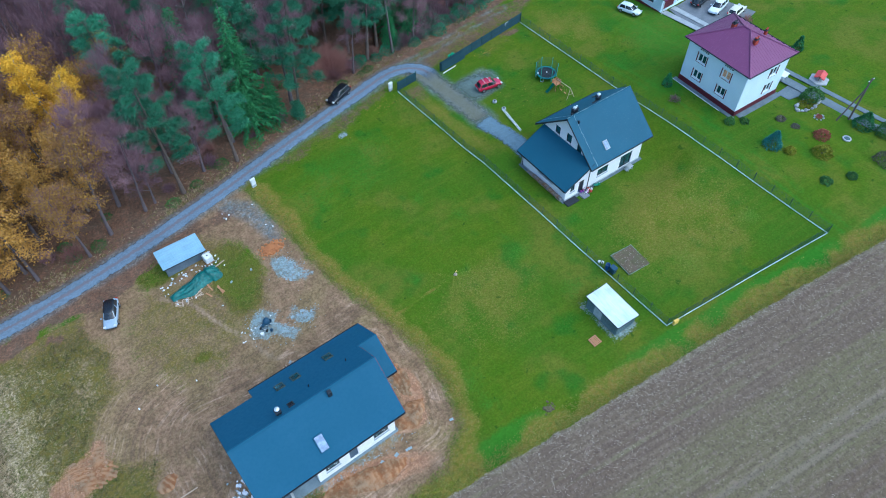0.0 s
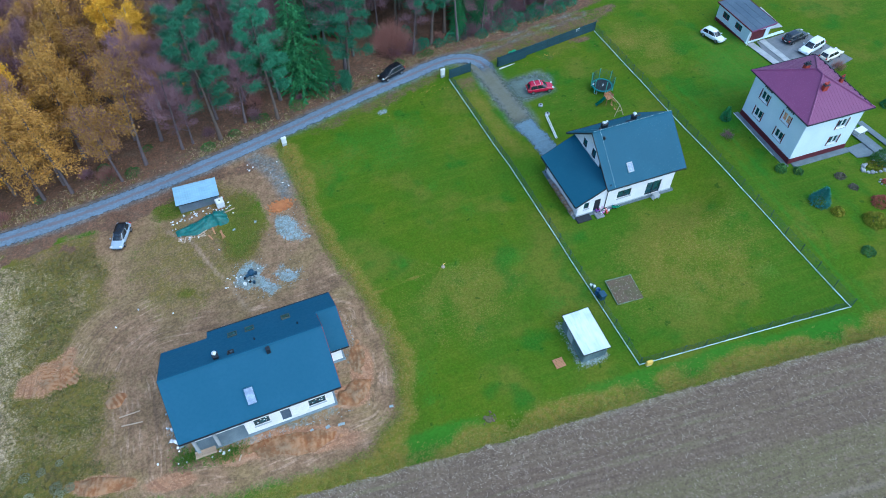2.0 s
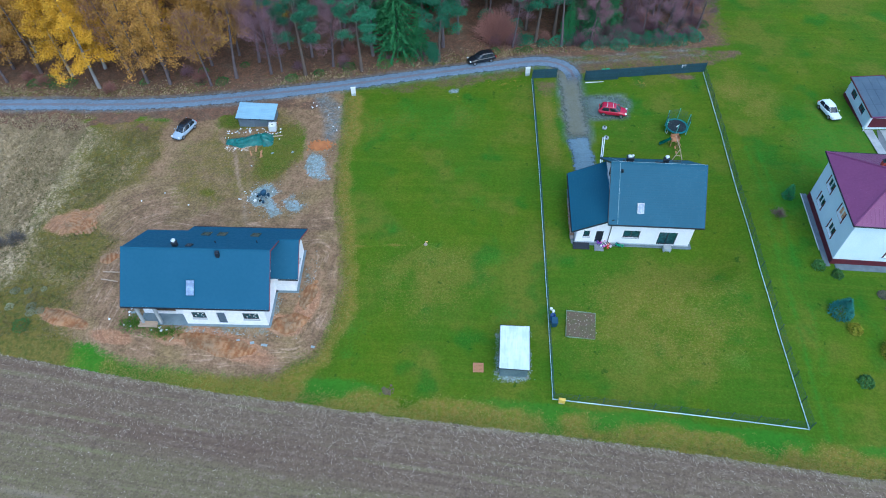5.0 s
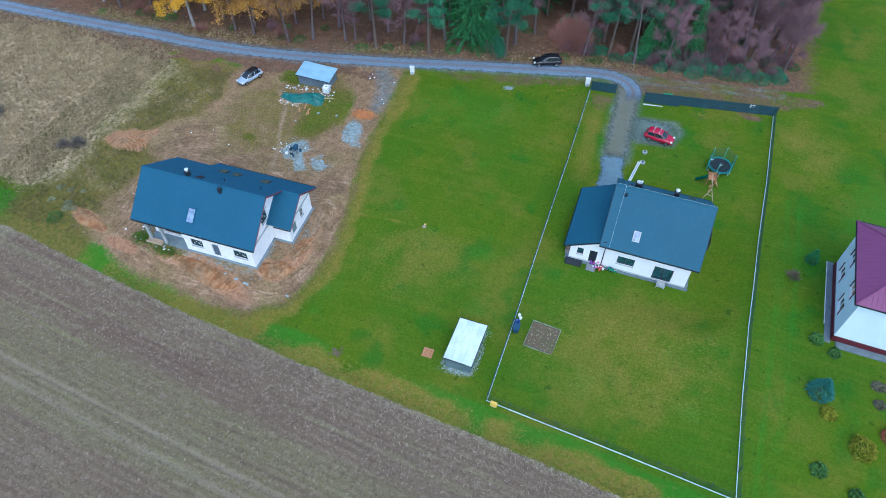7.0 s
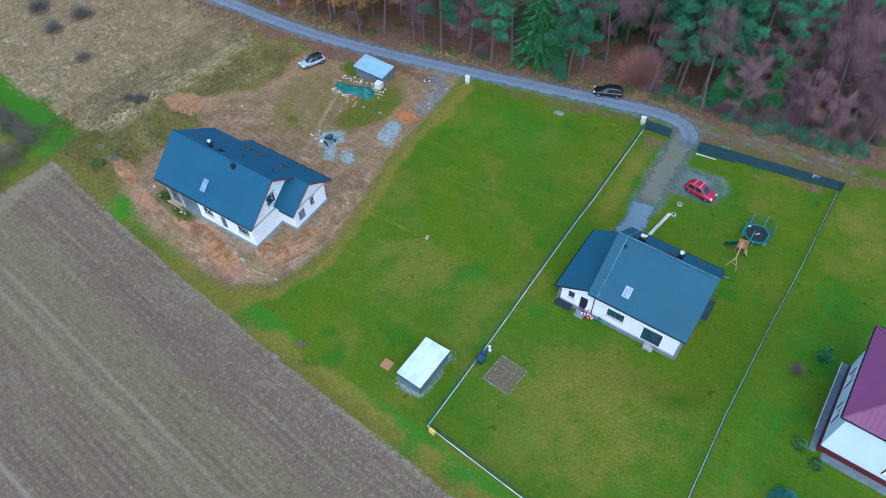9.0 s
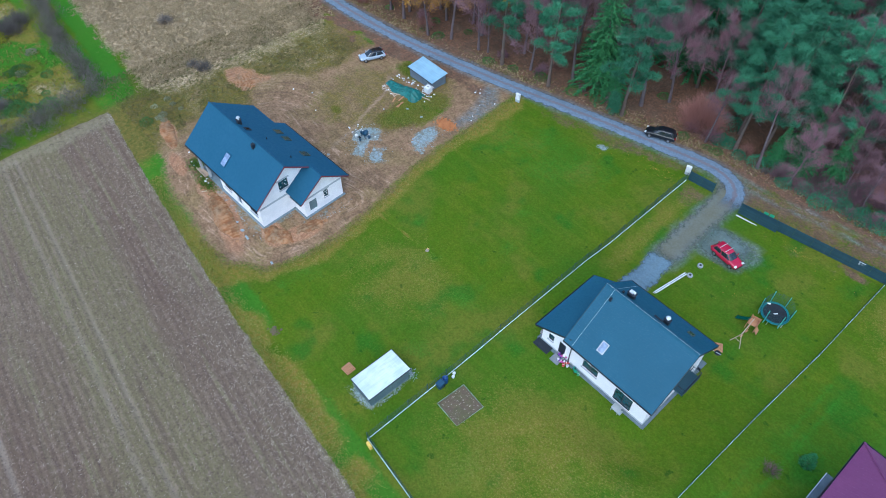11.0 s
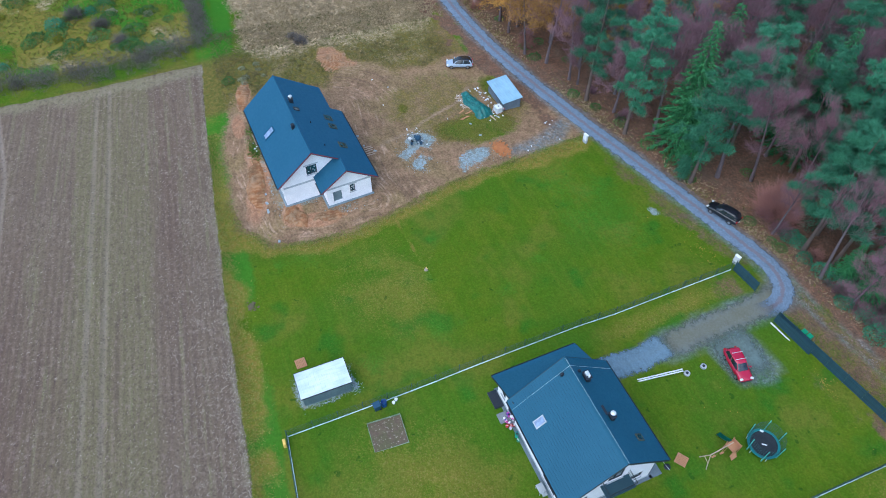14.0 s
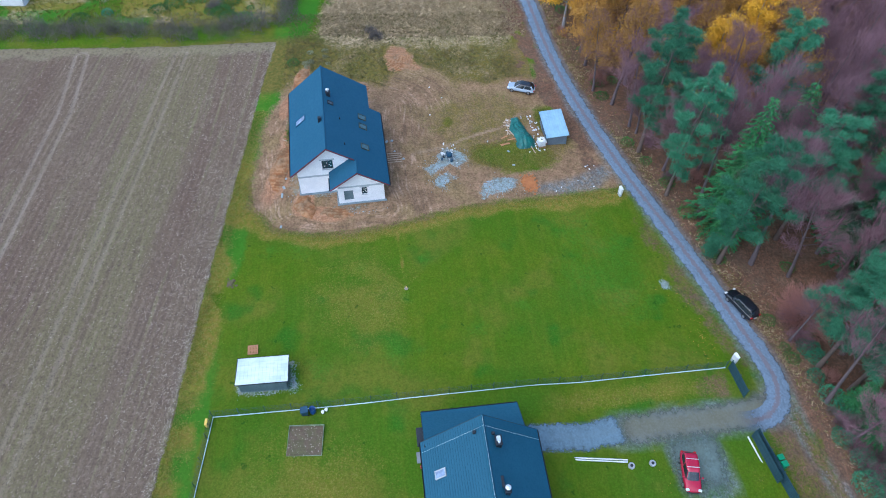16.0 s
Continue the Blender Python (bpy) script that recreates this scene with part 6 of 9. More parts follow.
def gate():
    root = thing("sliding_gate", 21.4, 34.6, 9, "dark slatted sliding gate drawn open behind the fence", "gate")
    slat = None
    for k in range(10):
        ob = part("slat", box(bm_new(), (2.6, 0, 0.07), (5.1, 0.03, 0.13), 0, 0.006), "fence_panel", root) if slat is None else slat.copy()
        if slat is None:
            slat = ob
        else:
            scene.collection.objects.link(ob)
        ob.matrix_basis = pose(0, 0, 0.18 + k * 0.15)
    bm = bm_new()
    for x in (0.05, 2.6, 5.15):
        box(bm, (x, 0.04, 0.85), (0.07, 0.05, 1.6))
    part("gate_frame", bm, "fence_post", root)
    part("gate_rail", box(bm_new(), (1.5, -0.35, 0.06), (3.0, 0.14, 0.12), 0, 0.01), "white_plastic", root, "white ground rail")


gate()
m = thing("letter_panel", 36.4, 37.5, 9, "small pale panel on the dark fence", "sign", z=g1(36.4, 37.5) + 1.2)
part("plate", box(bm_new(), (0, -0.12, 0.1), (0.7, 0.08, 0.5), 0, 0.01), "lintel", m)
part("cap_strip", box(bm_new(), (0, -0.12, 0.38), (0.8, 0.14, 0.06), 0, 0.01), "white_plastic", m)


# ---- utility boxes ----
def utility_box(x, y, turn):
    root = thing("utility_box", x, y, turn, "pale grey utility cabinet standing at the plot corner", "cabinet", "utility boxes along the lane")
    part("pedestal", box(bm_new(), (0, 0, 0.2), (0.66, 0.28, 0.5), 0, 0.01), "lintel", root)
    body = part("body", box(bm_new(), (0, 0, 0.95), (0.7, 0.3, 1.0), 0, 0.02), "white_plastic", root)
    part("door", box(bm_new(), (0, -0.16, 0.95), (0.6, 0.02, 0.86), 0, 0.005), "white_plastic", body)
    part("hood", box(bm_new(), (0, -0.01, 1.47), (0.76, 0.38, 0.05), 0, 0.015), "white_plastic", body)


utility_box(-13.95, 29.5, 12)
utility_box(12.55, 35.9, 14)


# ---- cars ----
def car(name, x, y, turn, body, label, length=4.3, wide=1.78, tall=1.48, roof=None, rear="hatch", rails=False):
    """A car about its middle, its nose along +x: body shell, roof, glass, lamps, wheels."""
    root = thing(name, x, y, turn, label, "car", "parked cars")
    dx, dy = math.cos(radians(turn)), math.sin(radians(turn))
    up = g1(x + dx, y + dy) - g1(x - dx, y - dy)
    cr = g1(x - dy, y + dx) - g1(x + dy, y - dx)
    root.matrix_world = Matrix.Translation((x, y, g1(x, y) + 0.04)) @ Matrix.Rotation(radians(turn), 4, "Z") @ Matrix.Rotation(-math.atan2(up, 2), 4, "Y") @ Matrix.Rotation(math.atan2(cr, 2), 4, "X")
    L, W = length / 2, wide / 2
    belt = tall * 0.63
    st = [(-L, 0.45, belt * 0.86, 0.80), (-L + 0.10, 0.28, belt * 0.98, 0.93), (-L * 0.55, 0.22, belt, 1.0), (0, 0.20, belt, 1.0), (L * 0.38, 0.20, belt * 0.98, 1.0), (L * 0.72, 0.24, belt * 0.86, 0.97), (L - 0.12, 0.28, belt * 0.72, 0.88), (L, 0.40, belt * 0.58, 0.74)]
    prof = []
    for sx, lo, hi, w in st:
        w *= W
        prof.append([(sx, -w * 0.90, lo), (sx, -w, lo + (hi - lo) * 0.30), (sx, -w * 0.985, lo + (hi - lo) * 0.68), (sx, -w * 0.90, hi - 0.02), (sx, -w * 0.45, hi + 0.035), (sx, w * 0.45, hi + 0.035), (sx, w * 0.90, hi - 0.02), (sx, w * 0.985, lo + (hi - lo) * 0.68), (sx, w, lo + (hi - lo) * 0.30), (sx, w * 0.90, lo)])
    bm = bm_new()
    rings = [[bm.verts.new(p) for p in ring] for ring in prof]
    for a, b in zip(rings[:-1], rings[1:]):
        for i in range(len(a)):
            j = (i + 1) % len(a)
            bm.faces.new((a[i], a[j], b[j], b[i]))
    bm.faces.new(rings[0][::-1])
    bm.faces.new(rings[-1])
    shell = part("body", bm, body, root, flat=False)
    shell.modifiers.new("rounding", "SUBSURF").render_levels = 2
    # cabin: a rounded loft, glass below and the painted roof above
    rx0 = -L + (0.10 if rear == "hatch" else 0.55)
    n = 28

    def cabin_ring(f, shrink=1.0, lift=0.0):
        back, front = rx0 + 0.46 * f ** 1.4, L * 0.52 - L * 0.42 * f ** 1.15
        mid, a, w = (back + front) / 2, (front - back) / 2 * shrink, W * (0.90 - 0.18 * f) * shrink
        out = []
        for i in range(n):
            c, q = math.cos(2 * math.pi * i / n), math.sin(2 * math.pi * i / n)
            out.append(Vector((mid + a * math.copysign(abs(c) ** 0.42, c), w * math.copysign(abs(q) ** 0.42, q), belt - 0.05 + (tall - belt + 0.05) * f + lift)))
        return out

    def loft(rings, cap):
        bm = bm_new()
        vs = [[bm.verts.new(p) for p in ring] for ring in rings]
        for lo, hi in zip(vs[:-1], vs[1:]):
            for i in range(n):
                bm.faces.new((lo[i], lo[(i + 1) % n], hi[(i + 1) % n], hi[i]))
        if cap:
            bm.faces.new(vs[-1])
        return bm

    part("glasshouse", loft([cabin_ring(f) for f in (0, 0.3, 0.6, 0.86)], False), "car_glass", root, flat=False)
    part("roof", loft([cabin_ring(0.82, 1.012), cabin_ring(0.90, 1.0), cabin_ring(0.97, 0.97), cabin_ring(1.0, 0.90, 0.012), cabin_ring(1.0, 0.6, 0.028), cabin_ring(1.0, 0.25, 0.032)], True), roof or body, root, flat=False)
    for i, r in ((3, 0.04), (n - 3, 0.04), (7, 0.05), (n - 7, 0.05), (10, 0.085), (n - 10, 0.085), (11, 0.085), (n - 11, 0.085)):
        bm = bm_new()
        for f, g in ((0.0, 0.42), (0.42, 0.86)):
            tube(bm, cabin_ring(f)[i], cabin_ring(g)[i], r * 0.8, n=6)
        part("pillar", bm, body, root, flat=False)
    for s in (-1, 1):
        part("mirror", box(bm_new(), (L * 0.36, s * (W + 0.08), belt + 0.04), (0.16, 0.2, 0.13), 0, 0.03), body, root)
        part("headlight", box(bm_new(), (L - 0.17, s * W * 0.70, belt * 0.70), (0.26, 0.36, 0.14), -s * 14, 0.03), "lamp_white", root)
        part("tail_light", box(bm_new(), (-L + 0.05, s * W * 0.74, belt * 0.85), (0.14, 0.26, 0.2), 0, 0.03), "lamp_red", root)
        if rails:
            part("roof_bar", box(bm_new(), ((-0.55 if s > 0 else 0.3) - 0.35, 0, tall + 0.09), (0.06, wide * 0.74, 0.03), 0, 0.008), "cap_metal", root)
    part("bumper", box(bm_new(), (L - 0.06, 0, 0.36), (0.16, wide * 0.72, 0.16), 0, 0.04), "dark_trim", root)
    part("number_plate", box(bm_new(), (-L - 0.005, 0, 0.62), (0.02, 0.5, 0.11)), "white_plastic", root)
    for sx in (-L * 0.60, L * 0.62):
        for s in (-1, 1):
            bm = bm_new()
            tube(bm, (sx, s * (W - 0.19), 0.32), (sx, s * (W + 0.005), 0.32), 0.32, n=16)
            bmesh.ops.bevel(bm, geom=[e for e in bm.edges if len(e.link_faces) == 2 and any(len(f.verts) > 4 for f in e.link_faces)], offset=0.04, segments=1, affect="EDGES")
            wh = part("wheel", bm, "tyre", root, flat=False)
            bm = bm_new()
            tube(bm, (sx, s * (W + 0.0), 0.32), (sx, s * (W + 0.015), 0.32), 0.20, n=12)
            part("rim", bm, "rim", wh)
    return root


car("car", 25.0, 26.75, -9, "car_red", "red hatchback with pale roof bars on the gravel bay", 4.1, 1.74, 1.55, rails=True)
car("car", -37.5, 19.7, 250, "car_silver", "silver hatchback with a black roof on bare earth", 4.25, 1.8, 1.46, roof="car_black")
car("car", 5.2, 39.45, 202, "car_black", "black estate car parked on the verge of the lane", 4.5, 1.8, 1.6)
car("car", 55.8, 28.2, 286, "car_white", "white small hatchback standing on the meadow", 4.1, 1.75, 1.48)
car("car", 67.2, 22.8, 12, "car_black", "black estate car on the neighbour's paved yard", 4.6, 1.82, 1.5)
car("car", 67.7, 19.5, 197, "car_white", "white estate car on the neighbour's paved yard", 4.7, 1.85, 1.6)
car("car", 69.0, 16.7, 12, "car_cream", "cream hatchback on the neighbour's paved yard", 4.0, 1.7, 1.45)


# ---- shed with the white roof ----
def shed():
    x, y = 11.3, -15.7
    z = g1(x, y)
    root = thing("shed", x, y, 0.5, "grey sheet-metal shed with a weathered white flat roof", "shed", z=z)
    X, Y, H = 1.42, 2.5, 0.75
    H = 3.14 - z
    for a, b in (((-X, -Y), (X, -Y)), ((X, -Y), (X, Y)), ((X, Y), (-X, Y)), ((-X, Y), (-X, -Y))):
        bm = wall(bm_new(), a, b, -0.3, [(0, H - 0.12), (6, H - 0.12)], (), 0.05)
        part("wall", bm, "grey_sheet", root)
        av, bv = Vector((*a, 0)), Vector((*b, 0))
        n = int((bv - av).length / 0.3)
        bm = bm_new()
        out = Vector(((bv - av).normalized().y, -(bv - av).normalized().x, 0))
        for i in range(n):
            p = av.lerp(bv, (i + 0.5) / n) + out * 0.02
            box(bm, (p.x, p.y, H / 2 - 0.2), (0.05, 0.05, H - 0.2))
        part("wall_ribs", bm, "grey_sheet", root)
    slope = [(-1.62, -2.72, H - 0.06), (1.6, -2.72, H + 0.05), (1.6, 2.7, H + 0.05), (-1.62, 2.7, H - 0.06)]
    part("roof", slab(bm_new(), slope, 0.06), "pale_sheet", root)
    bm = bm_new()
    for i in range(1, 14):
        yy = -2.7 + 5.4 * i / 14
        hexa(bm, [(-1.6, yy - 0.02, H - 0.06), (1.58, yy - 0.02, H + 0.05), (1.58, yy + 0.02, H + 0.05), (-1.6, yy + 0.02, H - 0.06)], [(-1.6, yy - 0.01, H - 0.04), (1.58, yy - 0.01, H + 0.07), (1.58, yy + 0.01, H + 0.07), (-1.6, yy + 0.01, H - 0.04)])
    part("roof_ribs", bm, "pale_sheet", root)
    bm = bm_new()
    for c, s in (((-1.62, 0, H - 0.08), (0.05, 5.46, 0.12)), ((1.6, 0, H + 0.02), (0.05, 5.46, 0.12)), ((0, -2.72, H - 0.03), (3.2, 0.05, 0.12)), ((0, 2.7, H - 0.03), (3.2, 0.05, 0.12))):
        box(bm, c, s)
    part("roof_trim", bm, "dark_trim", root)
    part("door", box(bm_new(), (-X - 0.05, 0.6, H / 2 - 0.15), (0.05, 1.2, H - 0.5)), "lintel", root)
    return root


shed()


# ---- the builders' hut ----
def hut():
    x, y = -27.1, 22.75
    z = g1(x, y)
    root = thing("hut", x, y, 1.5, "builders' hut of grey sheet with a sloping white metal roof", "hut", z=z)
    X, Y = 2.6, 1.4
    hs, hn = 1.72, 1.92
    tops = {0: [(0, hs), (2 * X, hs)], 1: [(0, hs), (2 * Y, hn)], 2: [(0, hn), (2 * X, hn)], 3: [(0, hn), (2 * Y, hs)]}
    c = [(-X, -Y), (X, -Y), (X, Y), (-X, Y)]
    for i in range(4):
        part("wall", wall(bm_new(), c[i], c[(i + 1) % 4], -0.3, tops[i], (), 0.06), "hut_sheet", root)
    part("roof", slab(bm_new(), ((-X - 0.25, -Y - 0.3, hs + 0.0), (X + 0.25, -Y - 0.3, hs + 0.0), (X + 0.25, Y + 0.2, hn + 0.1), (-X - 0.25, Y + 0.2, hn + 0.1)), 0.05), "blue_sheet", root)
    bm = bm_new()
    for i in range(1, 18):
        xx = -X - 0.25 + (2 * X + 0.5) * i / 18
        hexa(bm, [(xx - 0.03, -Y - 0.3, hs), (xx + 0.03, -Y - 0.3, hs), (xx + 0.03, Y + 0.2, hn + 0.1), (xx - 0.03, Y + 0.2, hn + 0.1)], [(xx - 0.01, -Y - 0.3, hs + 0.03), (xx + 0.01, -Y - 0.3, hs + 0.03), (xx + 0.01, Y + 0.2, hn + 0.13), (xx - 0.01, Y + 0.2, hn + 0.13)])
    part("roof_ribs", bm, "blue_sheet", root)
    part("roof_trim", box(bm_new(), (0, -Y - 0.31, hs - 0.02), (2 * X + 0.54, 0.05, 0.1)), "dark_trim", root)
    part("door", box(bm_new(), (-0.8, -Y - 0.03, 0.8), (0.9, 0.05, 1.6)), "hut_sheet", root)
    part("window_board", box(bm_new(), (1.2, -Y - 0.03, 1.1), (0.9, 0.05, 0.5)), "grey_sheet", root)


hut()


def water_tank():
    root = thing("water_tank", -24.4, 20.55, 8, "white caged water tank beside the hut", "tank")
    part("tank", box(bm_new(), (0, 0, 0.68), (0.95, 1.0, 1.0), 0, 0.06), "white_plastic", root)
    part("lid", lathe(bm_new(), ((0.1, 0), (0.1, 0.06), (0.02, 0.07)), 12, (0, 0, 1.18)), "dark_trim", root)
    part("pallet", box(bm_new(), (0, 0, 0.08), (1.1, 1.1, 0.16), 0, 0.01), "wood", root)
    bm = bm_new()
    for i in range(6):
        t = -0.52 + 1.04 * i / 5
        for a, b in (((-0.52, t), (-0.52, t)), ((0.52, t), (0.52, t)), ((t, -0.53), (t, -0.53)), ((t, 0.53), (t, 0.53))):
            tube(bm, (a[0], a[1], 0.16), (b[0], b[1], 1.2), 0.014, n=4)
    for zz in (0.35, 0.75, 1.18):
        for a, b in (((-0.52, -0.53), (0.52, -0.53)), ((0.52, -0.53), (0.52, 0.53)), ((0.52, 0.53), (-0.52, 0.53)), ((-0.52, 0.53), (-0.52, -0.53))):
            tube(bm, (*a, zz), (*b, zz), 0.014, n=4)
    part("cage", bm, "cap_metal", root)


water_tank()
b = thing("board", -24.0, 20.9, 60, "white and red board leaning on the water tank", "board")
part("plank", box(bm_new(), (0, 0, 1.25), (0.9, 0.06, 0.12), 0, 0.01, (0, 40, 0)), "white_plastic", b)
part("end_mark", box(bm_new(), (0.36, 0, 0.95), (0.16, 0.07, 0.13), 0, 0.01, (0, 40, 0)), "red_plastic", b)


def covered_heap():
    """A long heap under a green tarpaulin, with folds."""
    root = thing("covered_heap", -27.2, 18.0, 10, "long heap under a creased green tarpaulin", "tarpaulin")
    bm = bm_new()
    nx, ny = 84, 36
    grid = []
    for i in range(nx + 1):
        row = []
        for j in range(ny + 1):
            u, v = i / nx * 2 - 1, j / ny * 2 - 1
            x, y = u * 3.45, v * (1.0 + 0.3 * vnoise(i * 0.5, 3, 5, 5) + (0.35 if u > 0.55 else 0)) * (0.42 + 0.58 * min(1.0, (u + 1.05) * 1.6))
            body = max(0, 1 - abs(v) ** 2.2) * max(0, 1 - abs(u) ** 6)
            tallness = 0.62 + 0.28 * math.sin(u * 3.1) + 0.3 * (u > 0.5)
            z = body * tallness + 0.34 * (float(fbm(x * 1.1, y * 3.5, 1.1, 9)) - 0.5) * (0.3 + body) + 0.16 * (float(fbm(x * 2.2 + y, y * 5, 0.7, 19)) - 0.5) * (0.2 + body) + 0.05
            row.append(bm.verts.new((x, y + 0.15 * math.sin(u * 5), z)))
        grid.append(row)
    for i in range(nx):
        for j in range(ny):
            bm.faces.new((grid[i][j], grid[i + 1][j], grid[i + 1][j + 1], grid[i][j + 1]))
    part("tarpaulin", bm, "tarp", root, flat=False)
    bm = bm_new()
    tube(bm, (-3.3, 0.05, 0.45), (3.2, 0.2, 0.95), 0.012, n=4)
    for u in (-2.3, -1.0, 0.4, 1.7):
        tube(bm, (u, -1.1, 0.08), (u + 0.1, 0, 0.8), 0.012, n=4)
    part("rope", bm, "teal_plastic", root)
    part("timber_end", box(bm_new(), (3.9, 0.6, 0.25), (1.5, 0.12, 0.1), 6), "pale_wood", root)


covered_heap()


def litter_piece(i, x, y, kind):
    r = random.Random(i)
    names = {"plank": ("plank", "offcut of raw timber lying by the heap", "timber", "pale_wood", (r.uniform(0.5, 1.5), 0.14, 0.06)), "bag": ("bag", "white crumpled sack lying on the earth", "bag", "white_plastic" if i % 3 else "lintel", (r.uniform(0.12, 0.3), r.uniform(0.1, 0.2), 0.1)), "slab": ("offcut", "pale offcut of insulation board", "board", "rubble", (r.uniform(0.2, 0.5), r.uniform(0.2, 0.4), 0.08)), "orange": ("plank", "reddish board lying by the heap", "timber", "orange_wood", (r.uniform(0.8, 1.6), 0.2, 0.06))}
    name, label, cat, mat, size = names[kind]
    ob = part(name, box(bm_new(), (0, 0, size[2] / 2), size, 0, min(size) * 0.18), mat)
    ob.matrix_world = pose(x, y, g1(x, y) + 0.02, r.uniform(-5, 5), r.uniform(-5, 5), r.uniform(0, 180))
    tagged(ob, label, cat, "building waste")


rnd = random.Random(5)
n = 0
for kind, cx, cy, sx, sy, count in (("plank", -28.8, 16.6, 1.6, 0.6, 8), ("orange", -25.5, 15.9, 1.0, 0.7, 4), ("bag", -27, 20.3, 2.4, 0.6, 22), ("bag", -30.4, 19.0, 0.8, 1.2, 9), ("bag", -24.0, 18.6, 1.0, 1.4, 8), ("bag", -28.9, 16.5, 1.4, 0.6, 8), ("plank", -29.0, 16.3, 1.6, 0.5, 6), ("bag", -23.2, 20.4, 0.8, 0.5, 3), ("slab", -20.5, 16.8, 3.5, 2.5, 3), ("bag", -23.6, 6.4, 2.2, 1.9, 20), ("slab", -18.5, 5.9, 1.6, 1.3, 10), ("slab", -16.2, 13.6, 1.4, 2.2, 12), ("bag", -20, 26.6, 1.4, 0.7, 4), ("slab", -27, -1.0, 5, 1.8, 5), ("bag", -16, 24, 1.2, 3, 4), ("bag", -34, 8, 9, 6, 6), ("slab", -16, -15.6, 5, 0.5, 5), ("plank", -22.5, -16.0, 5, 0.6, 4), ("bag", -29.5, -14.6, 1.2, 0.5, 6), ("bag", -33, -14, 6, 2, 3)):
    for _ in range(count):
        litter_piece(n, cx + rnd.uniform(-sx, sx), cy + rnd.uniform(-sy, sy), kind)
        n += 1

for i in range(46):
    x, y = -33.1 + rnd.gauss(0, 0.45), -10.9 + rnd.gauss(0, 1.5)
    s = rnd.uniform(0.14, 0.38)
    ob = part("block", box(bm_new(), (0, 0, s * 0.3), (s, s * 0.8, s * 0.6), 0, 0.03), "white_wall" if i % 3 else "rubble")
    ob.matrix_world = pose(x, y, g1(x, y) + 0.02 + 0.15 * (i % 3), rnd.uniform(-25, 25), rnd.uniform(-25, 25), rnd.uniform(0, 180))
    tagged(ob, "broken white building block tipped beside the house wall", "block", "heap of broken blocks")

beam = thing("trough", -30.6, -14.35, 3, "long pale mortar trough lying by the porch", "trough")
part("base", box(bm_new(), (0, 0, 0.12), (2.1, 0.62, 0.1), 0, 0.02), "pale_wood", beam)
part("side_board", box(bm_new(), (0, -0.3, 0.3), (2.1, 0.05, 0.35), 0, 0.01), "pale_wood", beam)
part("side_board", box(bm_new(), (0, 0.3, 0.3), (2.1, 0.05, 0.35), 0, 0.01), "pale_wood", beam)
for k, (x, y, t) in enumerate(((-37.9, -7.0, 3), (-37.7, -8.3, -5))):
    ob = part("plank", box(bm_new(), (0, 0, 0.06), (2.2, 0.12, 0.08), 0, 0.01), "pale_wood")
    ob.matrix_world = pose(x, y, g1(x, y) + 0.02, 0, 0, t)
    tagged(ob, "long pale timber lying on the bare earth", "timber", "loose timbers")
for k in range(5):
    ob = part("plank", box(bm_new(), (0, 0, 0.06), (2.4, 0.13, 0.06), 0, 0.01), "pale_wood")
    ob.matrix_world = pose(-23.4 + k * 0.42, -0.75 + 0.12 * (k % 2), g1(-23.4 + k * 0.42, -0.75) + 0.03, 0, 0, 90 + 3 * (k % 3))
    tagged(ob, "pale roofing batten lying behind the new house", "timber", "loose timbers")


def mixer():
    root = thing("cement_mixer", -22.6, 7.0, 35, "dark blue cement mixer among rubble", "mixer")
    bm = bm_new()
    lathe(bm, ((0.12, 0), (0.38, 0.15), (0.42, 0.45), (0.24, 0.85), (0.22, 0.86)), 16)
    bm.transform(Matrix.Translation((0, 0, 0.55)) @ Matrix.Rotation(radians(35), 4, "Y"))
    part("drum", bm, "navy_plastic", root, flat=False)
    bm = bm_new()
    for a, b in (((-0.5, -0.4, 0), (0, -0.3, 0.8)), ((0.5, -0.4, 0), (0, -0.3, 0.8)), ((-0.5, 0.4, 0), (0, 0.3, 0.8)), ((0.5, 0.4, 0), (0, 0.3, 0.8)), ((-0.5, -0.4, 0.05), (-0.5, 0.4, 0.05))):
        tube(bm, a, b, 0.035, n=6)
    part("stand", bm, "navy_plastic", root)
    for y in (-0.45, 0.45):
        part("wheel", tube(bm_new(), (-0.5, y - 0.04, 0.2), (-0.5, y + 0.04, 0.2), 0.2, n=12), "tyre", root)
    part("motor_box", box(bm_new(), (-0.35, 0.1, 0.75), (0.35, 0.3, 0.35), 0, 0.03), "navy_plastic", root)


mixer()
for k, (x, y, r) in enumerate(((-23.4, 6.2, 0.22), (-22.3, 6.1, 0.18), (-21.9, 7.4, 0.22))):
    ob = part("tub", lathe(bm_new(), ((r * 0.8, 0), (r, 0.35), (r * 0.92, 0.35), (r * 0.74, 0.05)), 16), "white_plastic" if k == 0 else "navy_plastic", flat=False)
    ob.matrix_world = pose(x, y, g1(x, y) + 0.02)
    tagged(ob, "round mortar tub standing among the rubble", "tub", "mortar tubs")


